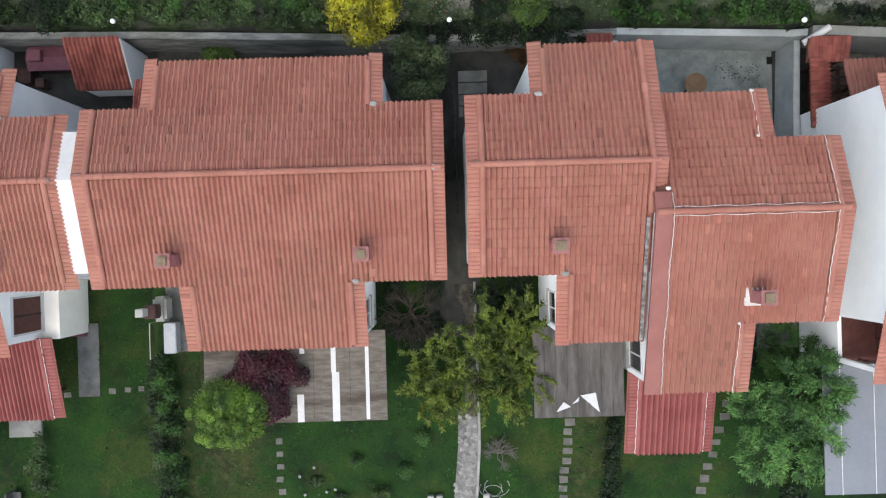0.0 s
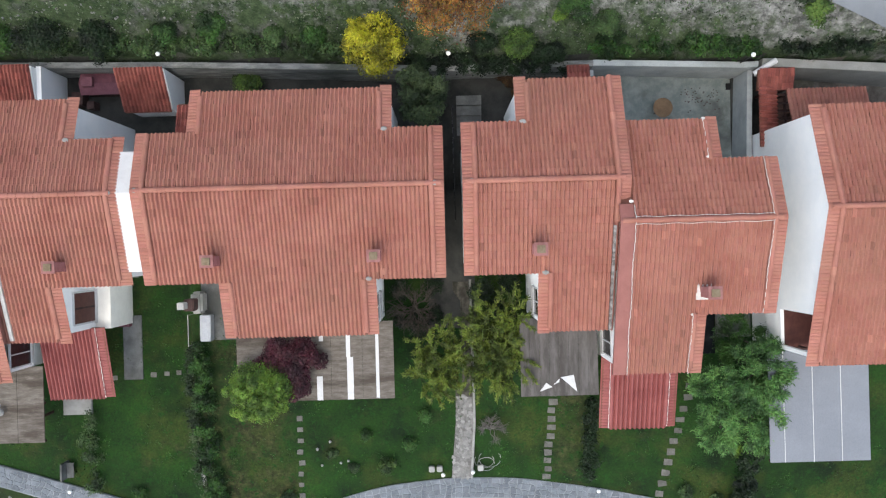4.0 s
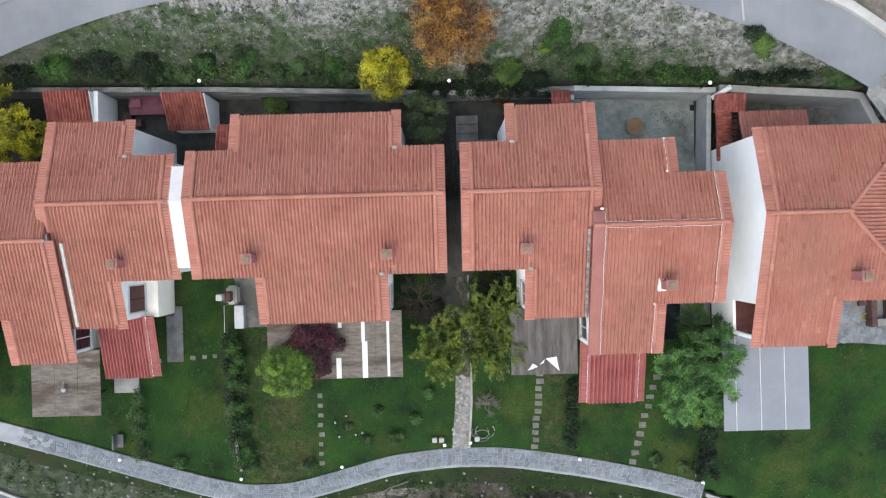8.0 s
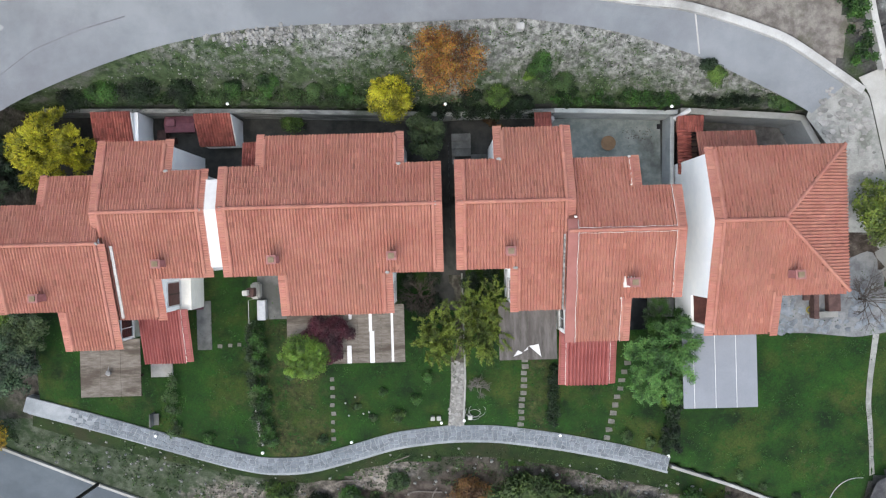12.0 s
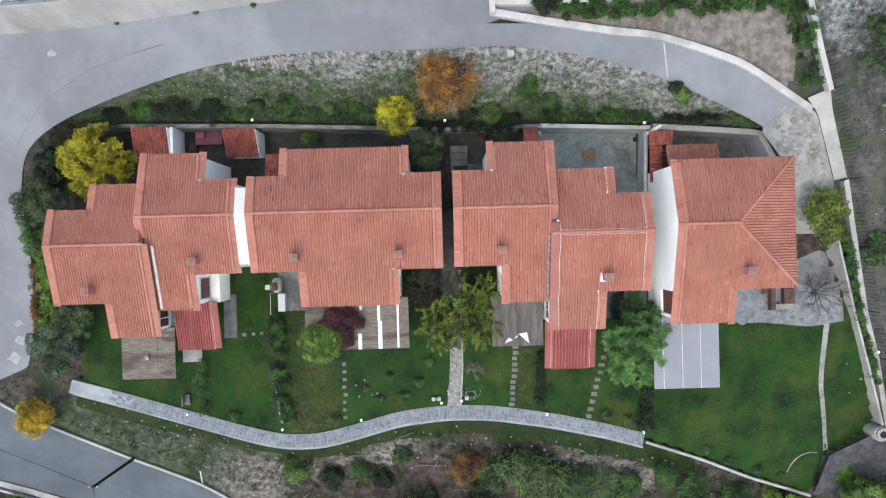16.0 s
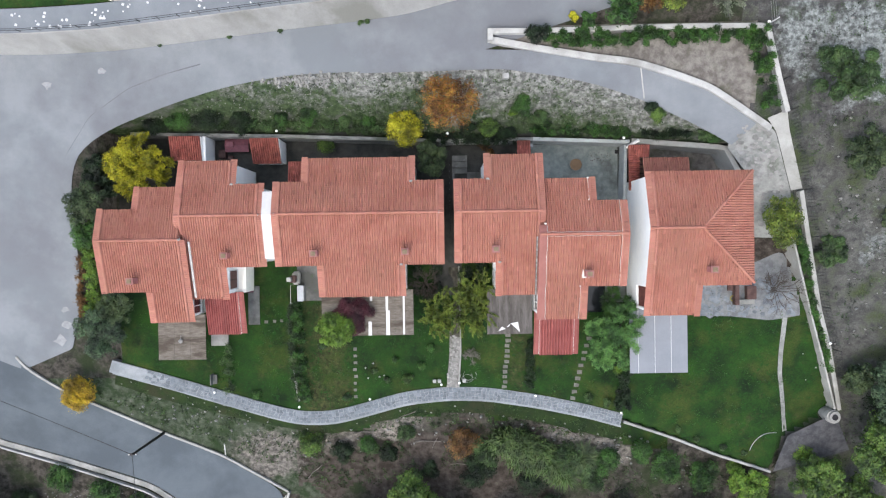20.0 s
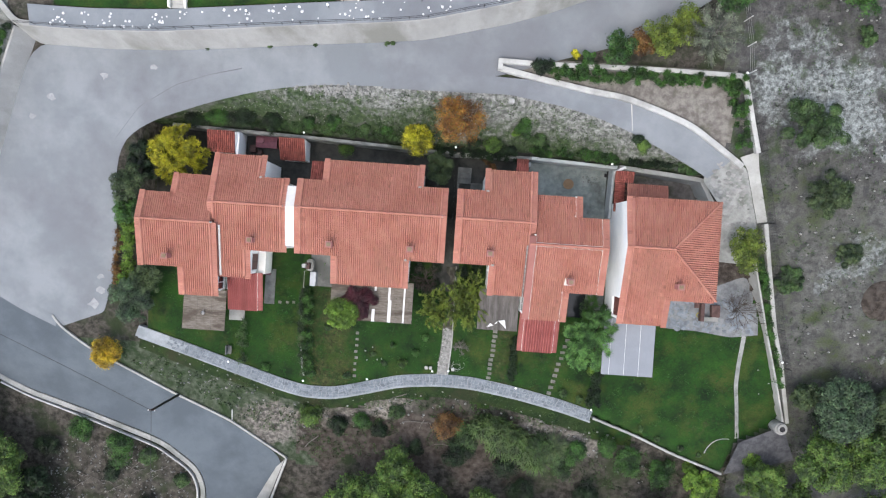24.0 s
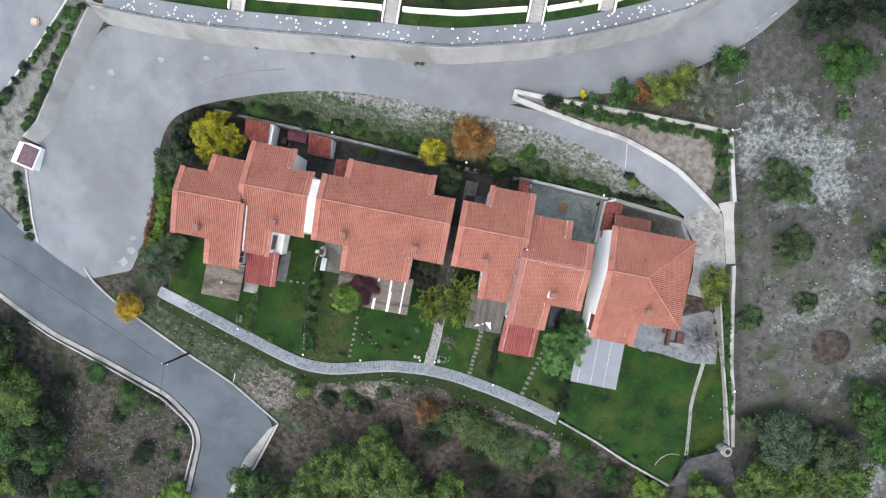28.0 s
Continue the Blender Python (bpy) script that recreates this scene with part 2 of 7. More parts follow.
mat("pale_stain", (0.24, 0.25, 0.26), (0.30, 0.31, 0.32), 2, 0.9, 0.3, 60)
mat("wood_dark", (0.03, 0.015, 0.012), (0.06, 0.027, 0.021), 3, 0.7, 0.3, 30, stretch=(1, 0.2, 1))
mat("wood_grey", (0.09, 0.081, 0.075), (0.162, 0.15, 0.141), 1.1, 0.8, 0.3, 25, c=(0.072, 0.063, 0.057), stretch=(2.5, 0.5, 1))
mat("wood_brown", (0.1, 0.083, 0.066), (0.19, 0.168, 0.142), 3.2, 0.6, 0.3, 25, c=(0.06, 0.044, 0.031), stretch=(0.5, 2.2, 1), cs=0.2, detail=12, lo=0.36, hi=0.64, grain_amp=0.3)
mat("white_sheet", (0.75, 0.75, 0.75), (0.82, 0.82, 0.82), 2, 0.6, 0.1, 30)
mat("canopy_sheet", (0.225, 0.243, 0.275), (0.248, 0.267, 0.30), 0.5, 0.5, 0.05, 30)
mat("metal_dark", (0.018, 0.018, 0.021), (0.036, 0.036, 0.039), 3, 0.5, 0.1, 30, metal=0.6)
mat("metal_pale", (0.3, 0.3, 0.3), (0.36, 0.36, 0.36), 3, 0.4, 0.1, 30, metal=0.5)
mat("globe", (0.85, 0.85, 0.83), (0.9, 0.9, 0.88), 3, 0.3, 0.0, 30)
mat("bark", (0.042, 0.033, 0.027), (0.084, 0.069, 0.06), 4, 0.95, 0.8, 20)
mat("bark_pale", (0.12, 0.108, 0.099), (0.18, 0.168, 0.156), 4, 0.95, 0.8, 20)
mat("glass_dark", (0.012, 0.015, 0.018), (0.018, 0.021, 0.024), 2, 0.08, 0.0, 30)
mat("soil", (0.04, 0.031, 0.025), (0.11, 0.093, 0.08), 1.6, 0.95, 0.8, 12, patch=(0.24, 0.22, 0.198))
mat("rubble", (0.18, 0.18, 0.171), (0.288, 0.288, 0.276), 3, 0.9, 0.6, 15)
for nm, p, q in (("yellow", (0.1, 0.1, 0.006), (0.42, 0.4, 0.018)), ("gold", (0.13, 0.085, 0.006), (0.46, 0.31, 0.016)), ("orange", (0.0744, 0.0316, 0.00744), (0.302, 0.148, 0.0242)),
                 ("green", (0.0119, 0.0273, 0.00521), (0.0604, 0.118, 0.0179)), ("pine", (0.013, 0.03, 0.006), (0.088, 0.152, 0.026)),
                 ("olive", (0.016, 0.029, 0.016), (0.066, 0.112, 0.053)), ("willow", (0.035, 0.054, 0.0067), (0.15, 0.2, 0.026)),
                 ("dark", (0.00446, 0.0104, 0.00335), (0.0252, 0.0487, 0.0124)), ("lime", (0.04, 0.078, 0.0093), (0.14, 0.245, 0.0276)),
                 ("silver", (0.0558, 0.0632, 0.0539), (0.202, 0.231, 0.159)), ("light", (0.026, 0.064, 0.018), (0.12, 0.25, 0.065)), ("red", (0.0167, 0.0036, 0.0074), (0.06, 0.0095, 0.0185)),
                 ("shade", (0.012, 0.024, 0.009), (0.055, 0.082, 0.03)), ("reed", (0.02, 0.04, 0.009), (0.066, 0.112, 0.026)), ("grassy", (0.0167, 0.026, 0.00818), (0.0714, 0.1, 0.029)), ("rust", (0.0446, 0.0223, 0.00744), (0.168, 0.087, 0.0242))):
    if nm in ("green", "grassy", "dark"):
        p, q = (p[0] * 0.76, *p[1:]), (q[0] * 0.76, *q[1:])
    mat("leaf_" + nm, p, q, 1.0, 0.6, 0, 20, pick="island", spread=0.28, lo=0.41, hi=0.6, hue=0.035 if nm == "orange" else 0.02)


# ---- building helpers ----
def mesh_of(name, verts, faces, material):
    me = bpy.data.meshes.new(name)
    me.from_pydata([tuple(map(float, v)) for v in verts], [], faces)
    me.update()
    me.materials.append(MATS[material])
    return me


def done(name, bm, material):
    bmesh.ops.recalc_face_normals(bm, faces=bm.faces)
    me = bpy.data.meshes.new(name)
    bm.to_mesh(me)
    bm.free()
    me.materials.append(MATS[material])
    return me


def part(name, bm, material, parent=None, label=""):
    me = bm if isinstance(bm, bpy.types.Mesh) else done(name, bm, material)
    ob = new(name, me)
    ob.parent = parent
    return tagged(ob, label)


def thing(name, label, category, at=(0, 0, 0), group="", kind=""):
    ob = new(name)
    ob.location = at
    ob.empty_display_size = 0.1
    return tagged(ob, label, category, group, kind)


def box(bm, x0, x1, y0, y1, z0, z1, bevel=0.0):
    r = bmesh.ops.create_cube(bm, size=1)
    for v in r["verts"]:
        v.co = Vector(((x0 + x1) / 2 + v.co.x * (x1 - x0), (y0 + y1) / 2 + v.co.y * (y1 - y0), (z0 + z1) / 2 + v.co.z * (z1 - z0)))
    if bevel:
        bmesh.ops.bevel(bm, geom=list({e for v in r["verts"] for e in v.link_edges}), offset=bevel, segments=2, affect="EDGES")
    return bm


def boxes(*rows, bevel=0.0):
    bm = bmesh.new()
    for r in rows:
        box(bm, *r, bevel=bevel)
    return bm


def rod(bm, p, q, r, r2=None, seg=8):
    p, q = Vector(p), Vector(q)
    d = q - p
    m = Matrix.Translation((p + q) / 2) @ d.to_track_quat("Z", "Y").to_matrix().to_4x4()
    bmesh.ops.create_cone(bm, cap_ends=True, segments=seg, radius1=r, radius2=r if r2 is None else r2, depth=d.length, matrix=m)
    return bm


def tube(bm, pts, r, seg=6):
    """One connected pipe along a line of points."""
    pts = [Vector(p) for p in pts]
    rings = []
    for i, p in enumerate(pts):
        t = (pts[min(i + 1, len(pts) - 1)] - pts[max(i - 1, 0)]).normalized()
        a = t.cross(Vector((0.13, 0.31, 1))).normalized()
        b = t.cross(a)
        rings.append([bm.verts.new(p + (a * math.cos(k * 6.2832 / seg) + b * math.sin(k * 6.2832 / seg)) * r) for k in range(seg)])
    for u, w in zip(rings, rings[1:]):
        for k in range(seg):
            bm.faces.new((u[k], u[(k + 1) % seg], w[(k + 1) % seg], w[k]))
    bm.faces.new(rings[0])
    bm.faces.new(rings[-1][::-1])
    return bm


def smooth(a, b, x):
    t = np.clip((x - a) / (b - a), 0, 1)
    return t * t * (3 - 2 * t)


# ---- the lie of the land ----
SW_X = [-60, -29.4, -24.2, -19.3, -15.3, -12.8, -9.8, -6.9, -3.4, 0.3, 3.6, 8.1, 12.5, 15.5, 20.0, 24.0, 29.0, 30.2, 34.2, 60]
SW_Y = [-9.9, -9.9, -11.4, -12.9, -14.1, -14.7, -14.7, -14.0, -13.05, -12.7, -12.8, -13.5, -14.45, -15.3, -17.0, -18.7, -20.4, -17.1, -14.9, -14.9]
RW_X = [-60, -37.6, -30.9, -25.1, -19.5, -12.2, -6.2, -2.6, 4.2, 7.8, 12.7, 17.5, 20.5, 26, 40, 60]
RW_Y = [22.0, 16.2, 16.1, 16.3, 16.8, 17.5, 18.0, 18.4, 20.0, 21.1, 23.0, 25.2, 27.6, 34, 60, 90]
EW_Y = [-30, -14.6, -10.5, -5.7, -0.2, 3.0, 7.8, 40]
EW_X = [35, 34.2, 32.7, 30.9, 29.0, 25.6, 23.4, 23.0]


def south(x):
    return np.interp(x, SW_X, SW_Y)


def north(x):
    return np.interp(x, [-27, -13, 0, 7.7, 15.65, 23.1], [10.5, 10.05, 9.42, 9.4, 9.02, 8.25])


def east(y):
    return np.interp(y, EW_Y, EW_X)


def hill(x, y):
    x, y = np.asarray(x, float), np.asarray(y, float)
    yy = 60 * np.tanh(y / 60)
    xx = 80 * np.tanh(x / 80)
    z = 2.6 + 0.30 * yy + 0.035 * xx
    z = z - 1.3 * smooth(-12, -19, y) * smooth(8, -12, x)
    return z


def wall_top(x):
    return np.interp(x, [-24, -13.7, 0.5, 7.6, 15.4, 16.0, 23.2], [1.7, 2.1, 2.6, 2.9, 3.2, 3.7, 4.8])


def bank(x, y):
    """From the north wall up to the road."""
    reach = np.interp(x, [-26, -20, 6, 12, 20, 23], [1.5, 2.6, 4.2, 3.4, 1.1, 0.5])
    k = np.clip((y - north(x)) / reach, 0, 1)
    w = wall_top(x) - 0.3
    return w + (hill(x, y) - w) * k


def upper(x, y):
    """The terraces above the retaining wall."""
    rw = np.interp(x, RW_X, RW_Y)
    return hill(x, rw) + 3.95 + 0.12 * np.clip(y - rw, 0, 60)


def inside(x, y):
    return (y < north(x)) & (y > south(x)) & (x > -28.6) & (x < east(y))


def terrace(x, y):
    x, y = np.asarray(x, float), np.asarray(y, float)
    s = 1.0 * smooth(-13.6, -13.0, x) + 0.5 * smooth(0.4, 0.9, x) + 0.4 * smooth(14.6, 15.2, x)
    n = -0.4 + 0.3 * smooth(-13.6, -13, x) + 0.75 * smooth(0.4, 0.9, x) + 0.9 * smooth(15.4, 15.8, x)
    edge = -0.5 - 1.0 * smooth(15, 29, x)
    k = np.clip((-6.0 - y) / (-6.0 - south(x)), 0, 1)
    z = s + (edge - s) * k
    return np.where(y > 3.5, n, z)


def ground(x, y):
    x, y = np.asarray(x, float), np.asarray(y, float)
    z = np.where((y > north(x)) & (x > -27) & (x < 23.4), bank(x, y), hill(x, y))
    w = np.interp(y, [3, 16.2, 30], [-44.4, -38.4, -36.6])
    z = np.where((x < w) & (y > 3), hill(x, y) + 2.2, z)
    z = np.where(inside(x, y), terrace(x, y), z)
    rw = np.interp(x, RW_X, RW_Y)
    z = np.where((y > rw + 0.9) & (x > -40), upper(x, y), z)
    return z


def gz(x, y):
    return float(ground(x, y))


def axis(lo, hi, step, far):
    mid = list(np.arange(lo, hi + 1e-6, step))
    out, d, p = [], step, hi
    while p < far:
        d *= 1.35
        p += d
        out.append(p)
    pre, d, p = [], step, lo
    while p > -far:
        d *= 1.35
        p -= d
        pre.append(p)
    return np.array(pre[::-1] + mid + out)


def build_ground():
    xs, ys = axis(-52, 52, 0.4, 700), axis(-40, 40, 0.4, 700)
    X, Y = np.meshgrid(xs, ys)
    rough = np.array([[noise.noise((x * 0.5, y * 0.5, 3.0)) + 0.5 * noise.noise((x * 1.7, y * 1.7, 7.0)) for x in xs] for y in ys])
    ins = inside(X, Y)
    Z = ground(X, Y) + np.where(ins, rough * 0.02, rough * 0.07 - 0.08)
    nx, ny = len(xs), len(ys)
    i = np.arange(nx * ny).reshape(ny, nx)
    q = np.stack([i[:-1, :-1], i[:-1, 1:], i[1:, 1:], i[1:, :-1]], -1).reshape(-1, 4)
    me = bpy.data.meshes.new("ground")
    me.from_pydata(np.stack([X, Y, Z], -1).reshape(-1, 3).tolist(), [], q.tolist())
    for m in ("scrub", "lawn", "bank", "dry_field", "yard", "lawn_dry", "soil", "bare_soil", "pale_ground", "brown_field", "rough_grass"):
        me.materials.append(MATS[m])
    cx, cy = (X[:-1, :-1] + X[1:, 1:]) / 2, (Y[:-1, :-1] + Y[1:, 1:]) / 2
    ci = inside(cx, cy)
    k = np.zeros_like(cx, int)
    k[(cx > east(cy)) | (cx > 30)] = 3
    k[(cy > north(cx)) & (cy < 14.6) & (cx < 24) & (cx > -32)] = 2
    k[ci] = 1
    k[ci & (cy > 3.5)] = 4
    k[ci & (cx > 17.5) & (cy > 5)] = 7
    # passage ground takes the dark yard colour to imitate deep shade between the houses
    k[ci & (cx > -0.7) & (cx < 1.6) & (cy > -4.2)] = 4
    lane = np.interp(cx, [4, 7.7, 12.1, 15, 18, 21.1, 23.8, 26], [16.5, 15.5, 14.7, 14.4, 13.5, 12.4, 10.7, 9.3])
    k[(cx > 6) & (cx < 26.5) & (cy > lane) & (cy < 17)] = 7
    wob = np.array([[noise.noise((a * 0.35, b * 0.35, 4.0)) + 0.6 * noise.noise((a * 1.1, b * 1.1, 9.0)) for a, b in zip(ra, rb)] for ra, rb in zip(cx, cy)])
    far_east = (cx > east(cy) + 1) & (cx > 24)
    k[far_east & (cy > 9 + 6 * wob)] = 9
    w2 = np.array([[noise.noise((a * 0.35, b * 0.35, 4.0)) + 0.6 * noise.noise((a * 1.1, b * 1.1, 9.0)) for a in xs] for b in ys])
    soft = lambda d: np.clip(1 - d, 0, 1)
    m = 0.95 * soft(((X - 32.3 + 0.35 * (Y - 15.5)) / 6.5) ** 2 + ((Y - 15.8) / 5.6) ** 2 + w2 * 0.8) ** 0.7
    m = np.maximum(m, 0.6 * soft(np.abs(Y - 2.5 - 0.87 * (X - 39)) / 3.2 + w2) * (X > 34.5))
    m = np.maximum(m, 0.5 * soft(np.abs(Y + 5.9 - 1.3 * (X - 43.1)) / 3.0 + w2) * (X > 42))
    m = np.maximum(m, soft(((X - 49.5) / 2.6) ** 2 + ((Y + 16) / 4) ** 2 + w2 * 0.8))
    m = np.where(X > 23, m, 0)
    on_bank_ = (Y > north(X) + 0.3) & (Y < 15.5) & (X < 24) & (X > -30)
    m = np.where(on_bank_, np.clip(0.12 + 0.02 * X + 0.22 * (Y - north(X) - 1.0) + 0.45 * w2, 0, 0.95), m)
    dry = np.maximum(smooth(-13.2, -12.2, X) * smooth(-7.2, -9.2, X), smooth(5.2, 6.0, X) * smooth(7.6, 7.0, X))
    m = np.where(ins, np.clip(0.5 * dry + 0.42 * w2, 0, 0.8), m)
    under = south(X) - Y
    bare_ = np.maximum(1.1 * soft(((X + 16.6) / 4.2) ** 2 + ((Y + 18.8) / 3.0) ** 2 + 0.7 * w2), 0.9 * soft(np.abs(under - 3.0) / 1.5 + 0.8 * w2) * np.maximum(smooth(-13, -11, X) * smooth(-1, -3, X), smooth(8, 10, X) * smooth(18, 16, X)))
    m = np.where((under > 1.4) & (X < 22), bare_, m)
    k[ci & (cx > 23.3) & (cy < 1.5) & (cy > -2.9)] = 6
    at = me.attributes.new("patch", "FLOAT", "POINT")
    at.data.foreach_set("value", m.reshape(-1).astype(np.float32))
    k[(cy < south(cx)) & (cy > south(cx) - 2.0 + 0.5 * np.sin(cx)) & (cx > -29) & (cx < 20)] = 1
    k[(cy < south(cx) - 1.5) & (cy > south(cx) - 9) & (cx > -36) & (cx < -11)] = 10
    # darker grass along the wall's foot paints in the wall's shadow
    k[(cy < south(cx)) & (cy > south(cx) - 1.5) & (cx > -29) & (cx < 16)] = 5
    k[(cy < south(cx) - 3.2 + 0.8 * np.sin(cx * 0.9)) & (cx > -14) & (cx < 10) & (cy > -23 + np.sin(cx * 1.3))] = 6
    k[(cx < np.interp(cy, [3, 16.2, 30], [-44.4, -38.4, -36.6])) & (cy > -9)] = 8
    me.polygons.foreach_set("material_index", k.reshape(-1).astype(np.int32))
    me.polygons.foreach_set("use_smooth", np.ones(len(me.polygons), bool))
    me.update()
    return tagged(new("ground", me), "sloping ground with lawns, dry scrub and pale bare patches", "ground", kind="structure")


build_ground()


def strip(name, left, right, material, lift=0.07, n=60, cross=8, label="", z=None, kind="structure", thick=0.0):
    """A road or path between two edge lines, laid on the ground."""
    def resample(pts):
        p = np.array(pts, float)
        d = np.r_[0, np.cumsum(np.hypot(*np.diff(p, axis=0).T))]
        s = np.linspace(0, d[-1], n + 1)
        out = np.stack([np.interp(s, d, p[:, 0]), np.interp(s, d, p[:, 1])], -1)
        for _ in range(max(1, n // 25)):
            out[1:-1] = (out[:-2] + 2 * out[1:-1] + out[2:]) / 4
        return out
    a, b = resample(left), resample(right)
    f = np.linspace(0, 1, cross + 1)[:, None, None]
    P = a[None] * (1 - f) + b[None] * f
    Z = (hill(P[..., 0], P[..., 1]) if z is None else z(P[..., 0], P[..., 1])) + lift
    V = np.concatenate([P, Z[..., None]], -1).reshape(-1, 3)
    i = np.arange((cross + 1) * (n + 1)).reshape(cross + 1, n + 1)
    q = np.stack([i[:-1, :-1], i[:-1, 1:], i[1:, 1:], i[1:, :-1]], -1).reshape(-1, 4).tolist()
    me = mesh_of(name, V, q, material)
    bm = bmesh.new()
    bm.from_mesh(me)
    bmesh.ops.recalc_face_normals(bm, faces=bm.faces)
    if sum(fc.normal.z for fc in bm.faces) < 0:
        bmesh.ops.reverse_faces(bm, faces=bm.faces)
    bm.to_mesh(me)
    bm.free()
    return tagged(new(name, me), label, name.split("_")[-1], kind=kind)


def wall_line(name, pts, width, base, top, material, label="", category="wall", lean=0.0, kind="structure", parent=None, n=None, soft=2):
    """A wall along a line: base and top are functions of x, y; lean shifts the top to the line's left."""
    p = np.array(pts, float)
    d = np.r_[0, np.cumsum(np.hypot(*np.diff(p, axis=0).T))]
    n = n or max(2, int(d[-1] / 0.6))
    s = np.linspace(0, d[-1], n + 1)
    c = np.stack([np.interp(s, d, p[:, 0]), np.interp(s, d, p[:, 1])], -1)
    for _ in range(soft):
        c[1:-1] = (c[:-2] + 2 * c[1:-1] + c[2:]) / 4
    g = np.gradient(c, axis=0)
    g /= np.linalg.norm(g, axis=1)[:, None]
    nr = np.stack([-g[:, 1], g[:, 0]], -1)
    zb, zt = base(c[:, 0], c[:, 1]) + 0 * c[:, 0], top(c[:, 0], c[:, 1]) + 0 * c[:, 0]
    h, ch = width / 2, 0.02
    rows = [np.c_[c - nr * h, zb], np.c_[c - nr * h + nr * lean, zt - ch], np.c_[c - nr * (h - ch) + nr * lean, zt],
            np.c_[c + nr * (h - ch) + nr * lean, zt], np.c_[c + nr * h + nr * lean, zt - ch], np.c_[c + nr * h, zb]]
    V = np.stack(rows, 1).reshape(-1, 3)
    i = np.arange(len(V)).reshape(n + 1, 6)
    F = []
    for a in range(n):
        for b in range(6):
            F.append((int(i[a, b]), int(i[a, (b + 1) % 6]), int(i[a + 1, (b + 1) % 6]), int(i[a + 1, b])))
    F += [tuple(int(v) for v in i[0][::-1]), tuple(int(v) for v in i[-1])]
    me = mesh_of(name, V, F, material)
    ob = new(name, me)
    ob.parent = parent
    return tagged(ob, label, category if not parent else "", kind=kind if not parent else "")


# ---- roads, paths and long walls ----
N_EDGE = [(-43, 23), (-37.6, 16.2), (-30.9, 16.1), (-25.1, 16.3), (-19.5, 16.8), (-12.2, 17.5), (-6.2, 18.0), (-2.6, 18.4), (4.2, 20.0), (7.8, 21.1), (12.7, 23.0), (17.5, 25.2), (20.5, 27.6), (26, 34)]
strip("upper_road", [(-43.9, 3.4), (-42.65, 4.9), (-40.0, 11.8)] + N_EDGE[1:],
      [(-31.2, 1.0), (-31, 5.2), (-30.2, 8.2), (-27.4, 10.0), (-24.6, 11.0), (-21.7, 12.0), (-17.3, 13.2), (-12.2, 14.0), (-4.2, 14.2), (4.0, 15.6), (9, 17.2), (14, 18.6), (19, 21), (24.5, 25), (30, 32)],
      "asphalt", label="worn pale grey asphalt road", n=80)
strip("west_road", [(-43.4, 3.6), (-45.0, 0.3), (-44.6, -2.0), (-44.1, -5.0), (-43.4, -7.2)],
      [(-31.2, 1.2), (-31.2, -0.7), (-31.9, -5.1), (-33, -8.4), (-37.2, -10.1)], "asphalt", lift=0.075, label="wide worn asphalt parking area")
strip("lane_road", [(-6.0, 14.6), (2.1, 15.6), (7.7, 15.4), (12.1, 14.6), (15.0, 14.3), (18.0, 13.4), (21.1, 12.3), (23.8, 10.6), (25.0, 9.6)],
      [(-6.4, 14.0), (0.5, 14.05), (4.9, 14.1), (9.6, 13.4), (12.6, 12.7), (16.1, 11.5), (19.6, 9.9), (22.0, 8.7), (23.2, 8.0)], "asphalt", lift=0.09, label="narrow asphalt lane beside the bank")
strip("lower_road", [(-70, 3), (-56, -1), (-48.7, -3.5), (-43.9, -7.3), (-37.4, -10.1), (-35.0, -12.1), (-26.2, -16.9), (-20.7, -19.5), (-15.1, -23.1), (-16.9, -28), (-18.7, -33), (-20, -40)],
      [(-70, -7), (-56, -9.5), (-48.5, -13.2), (-44.4, -16.0), (-41.7, -17.3), (-34.9, -19.5), (-28.0, -21.9), (-24.3, -24.7), (-23.4, -27.0), (-23.9, -32.3), (-24, -34.8), (-26, -40)],
      "dark_asphalt", label="blue-grey asphalt road going downhill", n=100)
wall_line("retaining_wall", N_EDGE, 0.5, lambda x, y: hill(x, y) - 0.5, lambda x, y: hill(x, y) + 4.1, "wall_face", "pale concrete retaining wall above the road", lean=0.6)

# ---- garden walls ----
S_LINE = [(x, y) for x, y in zip(SW_X, SW_Y) if -30 < x < 15.6]
S_WALL = wall_line("south_wall", S_LINE, 1.1, lambda x, y: hill(x, y) - 0.8, lambda x, y: 0 * x - 0.3, "wall_mortar", "broad garden wall topped with irregular pale stone", soft=3)

# ---- roofs ----
TAN = 0.36
CS, SN = math.cos(math.atan(TAN)), math.sin(math.atan(TAN))
TW, TE, TL = 0.187, 0.355, 0.395


def tile_mesh(material):
    prof = [(0.0, -0.034), (0.17, 0.004), (0.29, 0.056), (0.43, 0.07), (0.57, 0.056), (0.7, 0.004), (1.0, -0.034)]
    rows = ((0.0, -0.03), (0.04, -0.034), (0.085, 0.0), (TL, 0.042), (TL - 0.012, -0.008))
    v = [(x * TW, y, z + dz) for y, dz in rows for x, z in prof]
    f = [(i + 7 * j, i + 1 + 7 * j, i + 8 + 7 * j, i + 7 + 7 * j) for j in range(4) for i in range(6)]
    me = mesh_of("tile", v, f, material)
    return me


